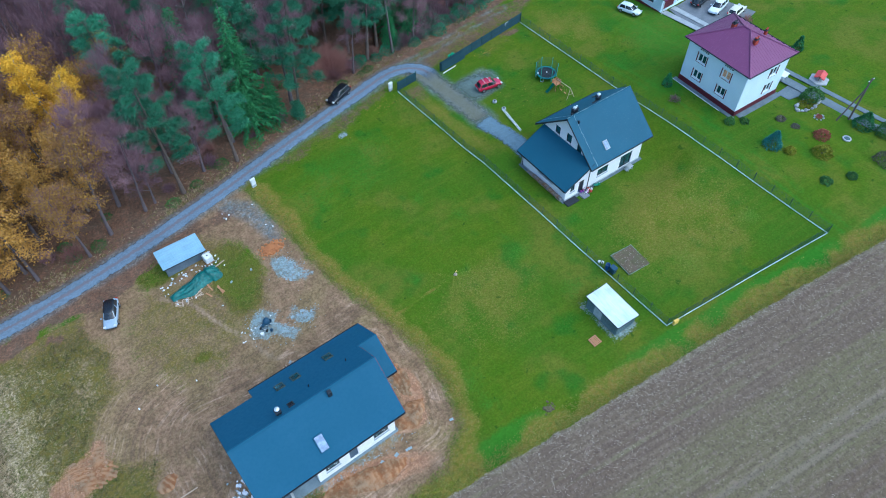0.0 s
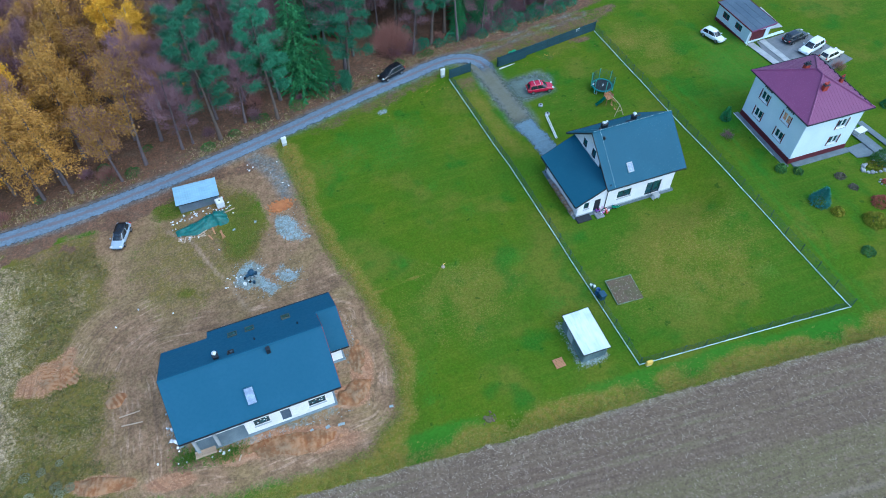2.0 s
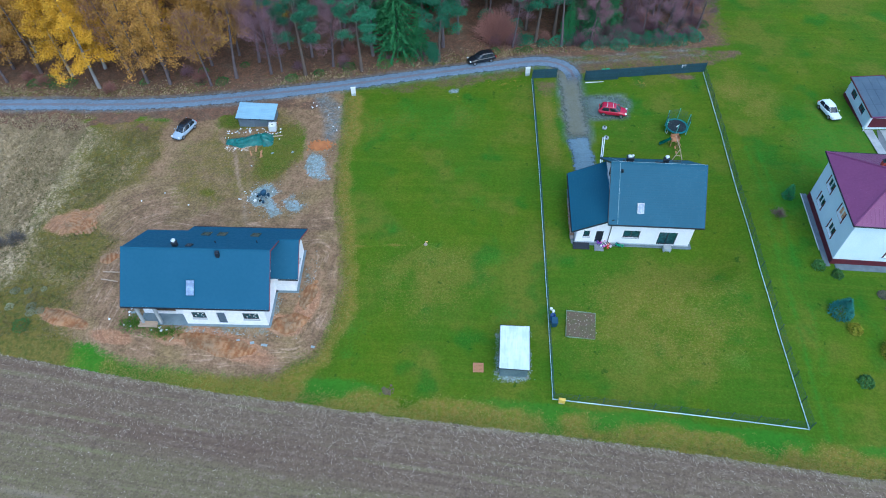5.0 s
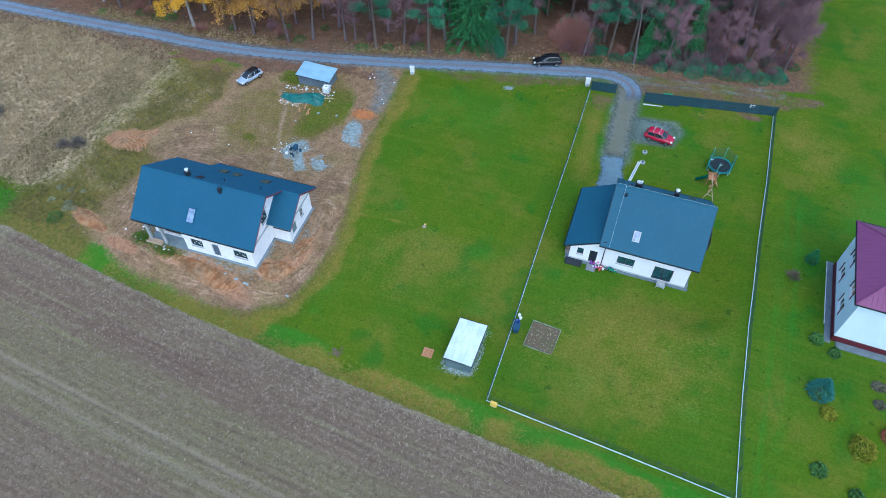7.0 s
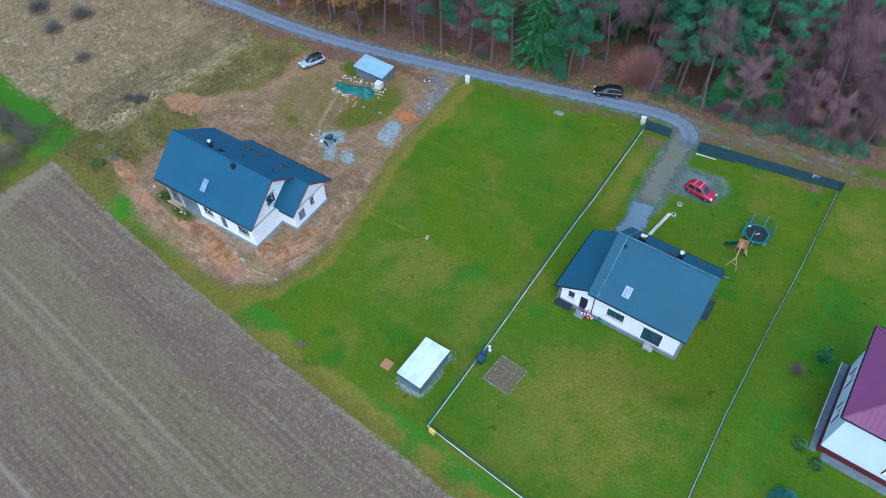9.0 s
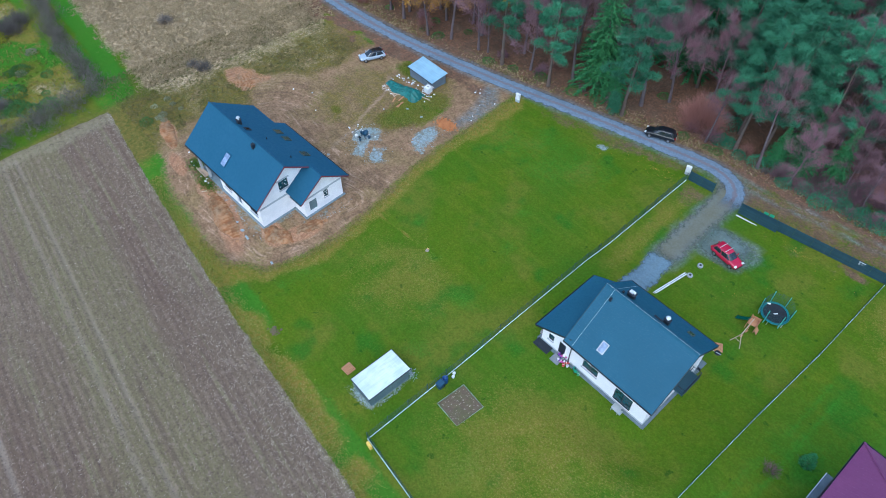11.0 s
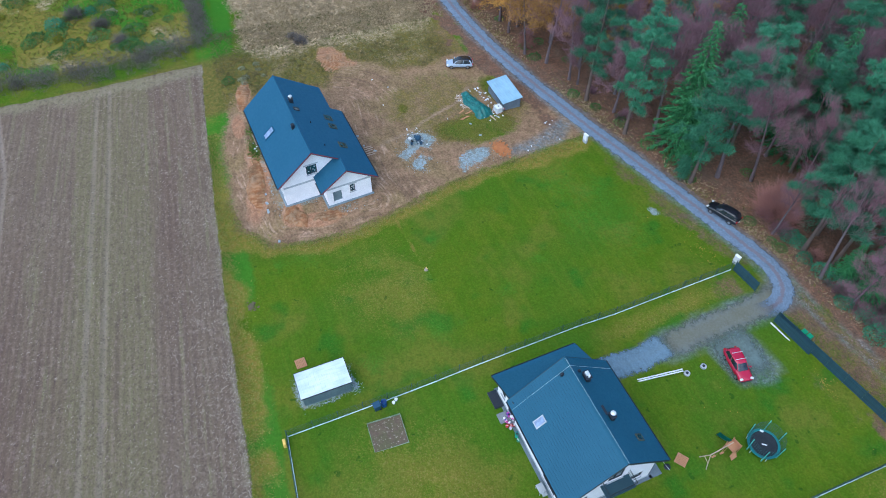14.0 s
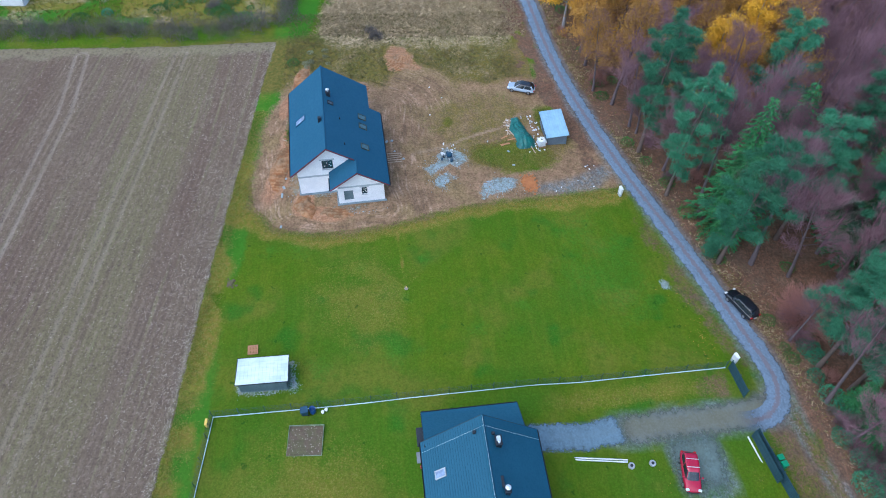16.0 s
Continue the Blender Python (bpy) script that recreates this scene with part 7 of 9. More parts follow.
# ---- scattered stones and crumbs, one mesh each ----
def crumbs(name, spots, mat, label, size, seed, height=0.5, lift=0.0):
    """Many small broken pieces over the given ovals."""
    r = np.random.RandomState(seed)
    V, F = [], []
    base = np.array([(-1, -1, 0), (1, -0.8, 0), (0.9, 1, 0), (-0.8, 0.9, 0), (-0.6, -0.5, 1), (0.7, -0.6, 0.9), (0.5, 0.7, 1.1), (-0.5, 0.6, 0.8)])
    faces = ((4, 5, 6, 7), (0, 1, 5, 4), (1, 2, 6, 5), (2, 3, 7, 6), (3, 0, 4, 7))
    for cx, cy, rx, ry, count in spots:
        for _ in range(count):
            a, d = r.uniform(0, 2 * math.pi), abs(r.normal(0, 0.5))
            x, y = cx + rx * d * math.cos(a), cy + ry * d * math.sin(a)
            s = size * r.uniform(0.4, 1.5)
            t = r.uniform(0, 6.3)
            p = base * (s, s * r.uniform(0.5, 1), s * height)
            q = np.stack([p[:, 0] * math.cos(t) - p[:, 1] * math.sin(t) + x, p[:, 0] * math.sin(t) + p[:, 1] * math.cos(t) + y, p[:, 2] + g1(x, y) - 0.01 + lift], -1)
            k = len(V) * 8
            V.append(q)
            F += [tuple(k + i for i in f) for f in faces]
    ob = data_part(name, np.concatenate(V).tolist(), F, mat)
    tagged(ob, label, name.replace("_", " "), kind="stuff")


crumbs("rubble", [(-23.2, 7.4, 2.3, 2.4, 420), (-21.0, 5.2, 1.8, 2.0, 300), (-18.1, 5.8, 1.9, 1.9, 300), (-16.3, 13.4, 1.9, 3.0, 300), (-33.3, -10.8, 1.0, 2.4, 260), (-20, -14.6, 8, 0.4, 60), (-13.0, -5, 0.6, 4, 40)], "rubble", "pale broken rubble spread on the earth", 0.048, 3)
crumbs("clay_crumbs", [(-16.9, 17.6, 1.4, 0.95, 900)], surface("orange_clay", (0.42, 0.17, 0.06), (0.34, 0.13, 0.05), 0.95, 6, 1, 0.5, 0.03), "tipped heap of orange clay", 0.13, 4, 0.8)
crumbs("gravel", [(12.3, -12.5, 1.3, 0.6, 150), (11.3, -18.6, 1.8, 0.25, 50), (13.1, -15.8, 0.25, 2.4, 110), (9.6, -15.5, 0.25, 2.2, 90)], "rubble", "loose pale stones round the shed", 0.042, 6)
def stalks():
    """Pale stubble stalks strewn over the ploughed soil, thickest near its edge."""
    rng = np.random.RandomState(7)
    x = rng.uniform(-51, 85, 20500)
    y = np.concatenate([edge_y(x[:8000]) - np.abs(rng.normal(0, 4.5, 8000)) - 0.1, edge_y(x[8000:12500]) - np.abs(rng.normal(0, 0.4, 4500)), rng.uniform(-68, -20, 8000)])
    ok = (field_rim(x, y) > 0.05) & (rng.uniform(0, 1, len(x)) < 0.35 + 0.65 * vnoise(x, y, 5, 75))
    x, y = x[ok], y[ok]
    n = len(x)
    ang = rng.normal(radians(-50), 0.8, n)
    ln, w = rng.uniform(0.12, 0.36, n), rng.uniform(0.018, 0.04, n)
    dx, dy = np.cos(ang), np.sin(ang)
    z = furrow(x, y) + 0.035
    bend = rng.normal(0, 0.05, n)
    pts = [(-0.5, -0.5, 0), (-0.5, 0.5, 0), (0.0, 0.5, 1), (0.0, -0.5, 1), (0.5, 0.3, 0), (0.5, -0.3, 0)]
    V = np.stack([np.stack([x + dx * ln * a - dy * (w * b + bend * c), y + dy * ln * a + dx * (w * b + bend * c), z + 0.02 * c], -1) for a, b, c in pts], 1).reshape(-1, 3)
    k = np.arange(n)[:, None] * 6
    F = np.concatenate([k + (0, 3, 2, 1), k + (3, 5, 4, 2)])
    tagged(data_part("straw_stalks", V.tolist(), F.tolist(), "straw"), "pale straw stalks strewn on the ploughed field", "straw", kind="stuff")


stalks()
crumbs("mole_soil", [(-2.0, -20.8, 0.8, 0.6, 60)], "soil_bed", "small heap of dug soil in the grass", 0.14, 8, 0.7)
crumbs("lawn_specks", [(9, 33.5, 8, 2.6, 260), (17, 31, 3, 3, 160), (30, 34.5, 9, 1.5, 160), (28, 25, 7, 6, 60)], "leaf_brown", "fallen leaves dotted on the lawn", 0.04, 9, 0.3)


def clay_bank(cx, cy, rx, ry, turn, tall, ridges, seed, label):
    """Dug clay: an uneven bank with ridges pressed by wheels and bucket."""
    step = 0.14
    xs, ys = np.arange(-rx, rx + step, step), np.arange(-ry, ry + step, step)
    c, q = math.cos(radians(turn)), math.sin(radians(turn))

    def rise(u, v):
        x, y = cx + u * c - v * q, cy + u * q + v * c
        rim = 1 - np.hypot(u / rx, v / ry) + 0.7 * (fbm(x, y, 2.0, seed) - 0.5) + 0.3 * (fbm(x, y, 0.7, seed + 3) - 0.5)
        body = smooth(rim, 0.02, 0.45)
        bend = u + 0.10 * v * v + 0.8 * (fbm(x, y, 2.5, seed + 7) - 0.5)
        rows = np.sin(bend * 2 * math.pi / 0.5) * ridges * smooth(fbm(x, y, 1.8, seed + 9), 0.3, 0.6)
        lumps = 0.5 * (fbm(x, y, 1.1, seed + 11) - 0.5) + 0.8 * (fbm(x, y, 0.5, seed + 13) - 0.5)
        return gz(x, y) - 0.16 + body * (0.14 + tall * (0.5 + 0.5 * smooth(rim, 0.1, 0.8)) + rows + tall * lumps + 0.16 * lumps), 0.5 + 9.0 * rows + 0.9 * lumps

    U, V = np.meshgrid(xs, ys)
    Z, dry = rise(U, V)
    nx, ny = len(xs), len(ys)
    co = np.stack([cx + U * c - V * q, cy + U * q + V * c, Z], -1).reshape(-1, 3)
    i = np.arange(nx * ny).reshape(ny, nx)
    quads = np.stack([i[:-1, :-1], i[:-1, 1:], i[1:, 1:], i[1:, :-1]], -1).reshape(-1, 4)
    ob = data_part("clay_bank", co.tolist(), quads.tolist(), "clay", flat=False)
    # tone follows height, since soft light barely shows these ridges
    at = ob.data.attributes.new("ridge_tint", "FLOAT", "POINT")
    at.data.foreach_set("value", np.clip(dry, 0, 1).ravel())
    tagged(ob, label, "earth bank", "banks of dug clay")


clay_bank(-45.4, 1.3, 3.3, 4.3, 62, 0.04, 0.035, 101, "low bank of orange clay pressed by wheels")
clay_bank(-22.0, -16.2, 6.6, 1.5, -8, 0.24, 0.02, 121, "long bank of dug clay before the new house")
clay_bank(-14.6, -12.6, 2.9, 1.5, 28, 0.5, 0.012, 141, "heap of orange clay at the new house's corner")
clay_bank(-40.8, -14.2, 4.4, 1.2, -16, 0.2, 0.02, 161, "low bank of brown clay by the field margin")
clay_bank(-12.9, -8.6, 1.2, 2.6, -10, 0.2, 0.015, 171, "low bank of dug clay beside the annex")
clay_bank(-39.2, -4.8, 1.5, 1.1, 20, 0.15, 0.03, 181, "small bank of reddish clay in rough grass")
peg = thing("marker_peg", TRAIL_B[0], TRAIL_B[1], 20, "short yellow survey peg in the lawn", "peg")
part("stake", box(bm_new(), (0, 0, 0.25), (0.07, 0.07, 0.6), 0, 0.01), "pale_wood", peg)
part("flag", box(bm_new(), (0.14, 0, 0.48), (0.3, 0.03, 0.2), 0, 0.005), "yellow_plastic", peg, "faded yellow flag")
part("base_clump", lathe(bm_new(), ((0.25, 0), (0.22, 0.08), (0.1, 0.14), (0.02, 0.15)), 9), "straw", peg)


# ---- garden things ----
def trampoline():
    root = thing("trampoline", 33.6, 23.35, 20, "round trampoline with a teal pad and net poles", "trampoline")
    R, H = 1.58, 0.75
    bm = bm_new()
    lathe(bm, ((0.02, H - 0.03), (R - 0.22, H - 0.03), (R - 0.22, H - 0.01), (0.02, H - 0.012)), 32)
    part("jumping_mat", bm, "fabric_black", root)
    bm = bm_new()
    n = 36
    ring = [[bm.verts.new((r * math.cos(2 * math.pi * i / n), r * math.sin(2 * math.pi * i / n), z)) for i in range(n)] for r, z in ((R - 0.24, H), (R - 0.22, H + 0.05), (R - 0.02, H + 0.05), (R + 0.03, H - 0.04))]
    for a, b in zip(ring[:-1], ring[1:]):
        for i in range(n):
            bm.faces.new((a[i], b[i], b[(i + 1) % n], a[(i + 1) % n]))
    part("edge_pad", bm, "teal_plastic", root)
    for i in range(6):
        a = 2 * math.pi * i / 6
        c, s = math.cos(a), math.sin(a)
        part("net_pole", tube(bm_new(), ((R + 0.05) * c, (R + 0.05) * s, 0.1), ((R + 0.12) * c, (R + 0.12) * s, 2.55), 0.05, n=6), "mint_plastic", root)
        bm = bm_new()
        a2 = a + 0.25
        tube(bm, (R * c, R * s, 0.72), (R * c, R * s, 0.02), 0.03, n=6)
        tube(bm, (R * math.cos(a2), R * math.sin(a2), 0.72), (R * math.cos(a2), R * math.sin(a2), 0.02), 0.03, n=6)
        tube(bm, (R * c, R * s, 0.03), (R * math.cos(a2), R * math.sin(a2), 0.03), 0.03, n=6)
        part("leg", bm, "cap_metal", root)
    bm = bm_new()
    for k in range(9):
        z = 0.85 + k * 0.2
        for i in range(24):
            a, b = 2 * math.pi * i / 24, 2 * math.pi * (i + 1) / 24
            tube(bm, (R * math.cos(a), R * math.sin(a), z), (R * math.cos(b), R * math.sin(b), z), 0.009, n=3, caps=False)
    for i in range(48):
        a = 2 * math.pi * i / 48
        tube(bm, (R * math.cos(a), R * math.sin(a), 0.8), (R * math.cos(a), R * math.sin(a), 2.45), 0.009, n=3, caps=False)
    part("net", bm, "fence_post", root, "dark green safety net")
    bm = bm_new()
    box(bm, (0.1, -0.05, H + 0.005), (0.5, 0.12, 0.01), 30)
    box(bm, (-0.9, 0.95, H + 0.06), (0.35, 0.2, 0.02), 20)
    part("pad_mark", bm, "white_plastic", root)


trampoline()


def play_frame():
    root = thing("swing_set", 32.7, 19.4, 0, "wooden swing frame with an orange tower and green slide", "swing")
    A, B = Vector((0.0, 0.45, 1.95)), Vector((0.25, -2.35, 1.95))
    part("top_beam", tube(bm_new(), A, B, 0.05, n=8), "pale_wood", root)
    for q in ((-0.45, -2.6, 0), (1.0, -2.8, 0)):
        part("leg", tube(bm_new(), B, q, 0.045, n=8), "pale_wood", root)
    part("cross_bar", tube(bm_new(), (-0.1, -2.48, 0.95), (0.62, -2.58, 0.95), 0.035, n=6), "pale_wood", root)
    tower = part("platform", box(bm_new(), (0.1, 0.65, 1.05), (1.05, 0.95, 0.08), 12, 0.01), "orange_wood", root, "orange boarded platform")
    for x, y in ((-0.35, 0.15), (0.65, 0.3), (0.55, 1.15), (-0.45, 1.0)):
        part("post", tube(bm_new(), (x, y, 0), (x, y, 1.75), 0.045, n=6), "orange_wood", tower)
    part("side_board", box(bm_new(), (0.6, 0.72, 1.4), (0.04, 0.85, 0.45), 12), "orange_wood", tower)
    part("side_board", box(bm_new(), (0.05, 1.08, 1.4), (0.9, 0.04, 0.45), 12), "orange_wood", tower)
    part("ladder_board", box(bm_new(), (0.85, 0.35, 0.6), (0.7, 0.8, 0.05), 12, 0.01, (0, 55, 0)), "orange_wood", tower)
    bm = bm_new()
    n = 12
    prev = None
    for i in range(n + 1):
        f = i / n
        x, y = -0.4 - 1.4 * f, 0.6 - 0.05 * f
        z = 1.05 * (1 - f) ** 1.3 + 0.12
        side = Vector((0.04, -1.0, 0)) * 0.25
        p = Vector((x, y, z))
        row = [bm.verts.new(p + side + Vector((0, 0, 0.16))), bm.verts.new(p + side * 0.85), bm.verts.new(p - side * 0.85), bm.verts.new(p - side + Vector((0, 0, 0.16)))]
        if prev:
            for k in range(3):
                bm.faces.new((prev[k], prev[k + 1], row[k + 1], row[k]))
        prev = row
    bmesh.ops.solidify(bm, geom=bm.faces[:], thickness=0.03)
    part("slide", bm, "slide_green", root, "dark green plastic slide")
    for y in (-0.5, -1.45):
        bm = bm_new()
        for dy in (-0.2, 0.2):
            tube(bm, (0.16, y + dy, 1.93), (0.16, y + dy, 0.55), 0.012, n=4)
        box(bm, (0.16, y, 0.53), (0.18, 0.45, 0.04))
        part("swing_seat", bm, "orange_wood", root)


play_frame()


def well_ring(x, y):
    root = thing("well_cover", x, y, 0, "pale concrete well ring with a dark lid", "well", "well covers in the lawn")
    part("ring", lathe(bm_new(), ((0.34, -0.1), (0.34, 0.22), (0.30, 0.26), (0.24, 0.26), (0.02, 0.22)), 24), "concrete", root, flat=False)
    part("lid", lathe(bm_new(), ((0.15, 0.22), (0.15, 0.32), (0.12, 0.36), (0.03, 0.38)), 16), "dark_trim", root)


well_ring(23.75, 21.2)
well_ring(23.65, 23.4)
pipes = thing("pipe_bundle", 22.8, 16.75, 82.5, "bundle of long white pipes lying on the lawn", "pipe")
for k in range(2):
    bm = tube(bm_new(), (-4.15, 0.2 * k - 0.1, 0.1), (4.15, 0.2 * k - 0.1 + 0.03 * k, 0.1), 0.07, n=10)
    part("pipe", bm, "white_plastic", pipes)


def pallet(x, y, turn, mat, name="pallet", label="", boards=7):
    root = thing(name, x, y, turn, label, "pallet", "timber pallets")
    board = None
    for i in range(boards):
        ob = part("board", box(bm_new(), (0, 0, 0.13), (1.15, 0.135, 0.025), 0, 0.005), mat, root) if board is None else board.copy()
        if board is None:
            board = ob
        else:
            scene.collection.objects.link(ob)
        ob.matrix_basis = pose(0, -0.5 + 1.0 * i / (boards - 1), 0)
    for x2 in (-0.5, 0, 0.5):
        part("bearer", box(bm_new(), (x2, 0, 0.06), (0.1, 1.1, 0.1), 0, 0.005), mat, root)


pallet(7.55, -17.4, 3, "orange_wood", label="weathered timber pallet lying on the grass by the shed")
pallet(31.95, 14.9, 35, "orange_wood", label="orange-brown timber deck lying behind the house")


def garden_bed():
    root = thing("garden_bed", 18.75, -11.2, -3, "square dug bed with a thin pale edging strip", "bed")
    X, Y = 1.62, 1.75
    bm = bm_new()
    n = 26
    grid = [[bm.verts.new((-X + 2 * X * i / n, -Y + 2 * Y * j / n, 0.06 + 0.16 * (float(fbm(i * 1.0, j * 1.0, 3, 12)) - 0.4) + g1(18.75 - X + 2 * X * i / n, -11.2 - Y + 2 * Y * j / n) - g1(18.75, -11.2))) for j in range(n + 1)] for i in range(n + 1)]
    for i in range(n):
        for j in range(n):
            bm.faces.new((grid[i][j], grid[i + 1][j], grid[i + 1][j + 1], grid[i][j + 1]))
    part("soil", bm, "soil_bed", root, flat=False)
    for c, s in (((0, -Y, 0.08), (2 * X + 0.06, 0.05, 0.2)), ((0, Y, 0.08), (2 * X + 0.06, 0.05, 0.2)), ((-X, 0, 0.08), (0.05, 2 * Y, 0.2)), ((X, 0, 0.08), (0.05, 2 * Y, 0.2))):
        part("edge_strip", box(bm_new(), c, s, 0, 0.008), "edging", root)


garden_bed()
crumbs("bed_stubs", [(18.75 + i * 0.62, -11.2 + j * 0.66, 0.55, 0.5, 4) for i in (-2, -1, 0, 1, 2) for j in (-2, -1, 0, 1, 2)], "straw", "pale stalks and stones in the dug bed", 0.045, 11, 0.6, 0.1)


def bin_thing():
    root = thing("wheeled_bin", 15.75, -11.35, 5, "dark wheeled bin standing at the fence", "bin")
    bm = bm_new()
    hexa(bm, [(-0.25, -0.3, 0.1), (0.25, -0.3, 0.1), (0.25, 0.3, 0.1), (-0.25, 0.3, 0.1)], [(-0.33, -0.38, 1.0), (0.33, -0.38, 1.0), (0.33, 0.38, 1.0), (-0.33, 0.38, 1.0)])
    part("body", bm, "navy_plastic", root)
    part("lid", box(bm_new(), (0, 0, 1.05), (0.72, 0.82, 0.1), 0, 0.03, (4, 0, 0)), "navy_plastic", root)
    for s in (-1, 1):
        part("wheel", tube(bm_new(), (s * 0.24, 0.34, 0.12), (s * 0.3, 0.34, 0.12), 0.12, n=12), "tyre", root)


bin_thing()
brl = thing("barrel", 15.6, -10.55, 0, "blue plastic rain barrel at the fence", "barrel")
part("drum", lathe(bm_new(), ((0.27, 0), (0.32, 0.2), (0.33, 0.5), (0.32, 0.75), (0.28, 0.95), (0.3, 0.97), (0.26, 0.97), (0.25, 0.6)), 20), "blue_plastic", brl, flat=False)
for k, (x, y) in enumerate(((15.75, -9.55), (15.5, -9.2))):
    b = thing("bucket", x, y, 0, "white plastic bucket beside the fence", "bucket", "buckets by the fence")
    part("pail", lathe(bm_new(), ((0.12, 0), (0.17, 0.3), (0.15, 0.3), (0.11, 0.06)), 16), "white_plastic", b, flat=False)
    part("rim", lathe(bm_new(), ((0.16, 0.285), (0.18, 0.29), (0.18, 0.31), (0.15, 0.31)), 16), "white_plastic", b)
sign = thing("yellow_box", 16.35, -21.1, -4, "pale yellow box hung low on the fence corner", "box")
part("case", box(bm_new(), (0, 0, 0.55), (0.7, 0.3, 0.75), 0, 0.04), "yellow_plastic", sign)
part("foot", box(bm_new(), (0, 0, 0.1), (0.5, 0.2, 0.22), 0, 0.02), "lintel", sign)


def toy(kind, x, y, z, mat, label, size=0.7, second="white_plastic"):
    root = thing(kind, x, y, 67 * x, label, "toy", "toys by the wall", z=z)
    root.matrix_world = root.matrix_world @ Matrix.Scale(size, 4)
    if kind == "toy_car":
        part("body", box(bm_new(), (0, 0, 0.3), (0.8, 0.45, 0.24), 0, 0.08), mat, root)
        part("bonnet", box(bm_new(), (0.28, 0, 0.45), (0.3, 0.36, 0.12), 0, 0.04), second, root)
        part("seat", box(bm_new(), (-0.22, 0, 0.5), (0.08, 0.34, 0.3), 0, 0.03), second, root)
        part("steering_wheel", tube(bm_new(), (0.1, 0, 0.52), (0.06, 0, 0.56), 0.13, n=10), "dark_trim", root)
        for a in (-0.25, 0.25):
            for b in (-0.22, 0.22):
                part("wheel", tube(bm_new(), (a, b - 0.04, 0.12), (a, b + 0.04, 0.12), 0.12, n=10), "tyre", root)
    elif kind == "toy_pram":
        part("basket", box(bm_new(), (0, 0, 0.48), (0.6, 0.34, 0.22), 0, 0.06), mat, root)
        part("hood", lathe(bm_new(), ((0.22, 0), (0.2, 0.14), (0.1, 0.22)), 12, (-0.16, 0, 0.56)), second, root)
        part("handle", tube(bm_new(), (0.3, 0, 0.5), (0.55, 0, 0.8), 0.025, n=6), "white_plastic", root)
        for a in (-0.2, 0.2):
            for b in (-0.17, 0.17):
                part("wheel", tube(bm_new(), (a, b - 0.02, 0.1), (a, b + 0.02, 0.1), 0.1, n=10), second, root)
    else:
        bm = lathe(bm_new(), ((0.16, 0), (0.22, 0.4), (0.19, 0.4), (0.14, 0.04)), 14)
        part("body", bm, mat, root, flat=False)
        part("handle", tube(bm_new(), (-0.2, 0, 0.42), (0.2, 0, 0.42), 0.02, n=5), second, root)


toy("toy_car", 21.45, 0.95, 1.35, "violet_plastic", "violet ride-on toy car by the house wall", 0.75, "pink_plastic")
toy("toy_pram", 21.95, 1.15, 1.35, "pink_plastic", "pink toy pram by the house wall", 0.8)
toy("toy_car", 22.1, 0.55, 1.35, "pink_plastic", "pink and white ride-on toy by the house wall", 0.7)
toy("toy_car", 22.6, 0.85, 1.35, "red_plastic", "red ride-on toy by the house wall", 0.65)
toy("toy_bucket", 22.5, 0.3, 1.35, "red_plastic", "red plastic toy bucket by the house wall", 0.8)
toy("toy_bucket", 21.2, 1.35, 1.35, "blue_plastic", "blue plastic toy bucket by the house wall", 0.9)
toy("toy_pram", 21.75, 0.4, 1.35, "violet_plastic", "violet and white toy pram by the house wall", 0.6)
toy("toy_bucket", 22.85, 0.55, 1.35, "white_plastic", "white plastic toy bucket by the house wall", 0.7, "pink_plastic")
toy("toy_car", 23.75, 0.8, 1.38, "green_plastic", "green ride-on toy tractor by the wall", 0.8, "teal_plastic")
toy("toy_bucket", 24.3, 0.7, 1.38, "green_plastic", "green plastic toy bucket by the wall", 0.8)
bench = thing("garden_table", 29.6, 0.55, 3, "grey garden table by the glazed door", "table", z=1.4)
part("tabletop", box(bm_new(), (0, 0, 0.72), (0.9, 0.7, 0.05), 0, 0.01), "concrete", bench)
for sx in (-0.38, 0.38):
    for sy in (-0.28, 0.28):
        part("leg", box(bm_new(), (sx, sy, 0.36), (0.06, 0.06, 0.72)), "concrete", bench)
dish = thing("satellite_dish", 33.0, 11.4, 0, "dark satellite dish on the house corner", "dish", z=5.3)
part("reflector", lathe(bm_new(), ((0.03, 0), (0.18, 0.03), (0.31, 0.1), (0.32, 0.12), (0.15, 0.05)), 18), "dark_trim", dish, flat=False)
part("arm", tube(bm_new(), (-0.7, 0, -0.1), (0.4, 0, 0.25), 0.03, n=6), "cap_metal", dish)
bins = [(24.2, 36.35), (24.9, 36.5)]
for x, y in bins:
    r = thing("green_crate", x, y, 9, "green plastic bin behind the slatted fence", "bin", "green bins at the lane")
    part("body", box(bm_new(), (0, 0, 0.5), (0.55, 0.6, 0.95), 0, 0.04), "green_plastic", r)
    part("lid", box(bm_new(), (0, 0, 1.02), (0.6, 0.66, 0.09), 0, 0.03), "green_plastic", r)


# ---- the neighbour's yard ----
def yard(name, poly, mat, label, lift=0.05):
    bm = bm_new()
    vs = [bm.verts.new((x, y, g1(x, y) + lift)) for x, y in poly]
    f = bm.faces.new(vs)
    if f.normal.z < 0:
        f.normal_flip()
    ret = bmesh.ops.extrude_face_region(bm, geom=[f])
    bmesh.ops.translate(bm, verts=[v for v in ret["geom"] if isinstance(v, bmesh.types.BMVert)], vec=(0, 0, 0.06))
    ob = part(name, bm, mat)
    tagged(ob, label, "paving", kind="structure")
    return ob


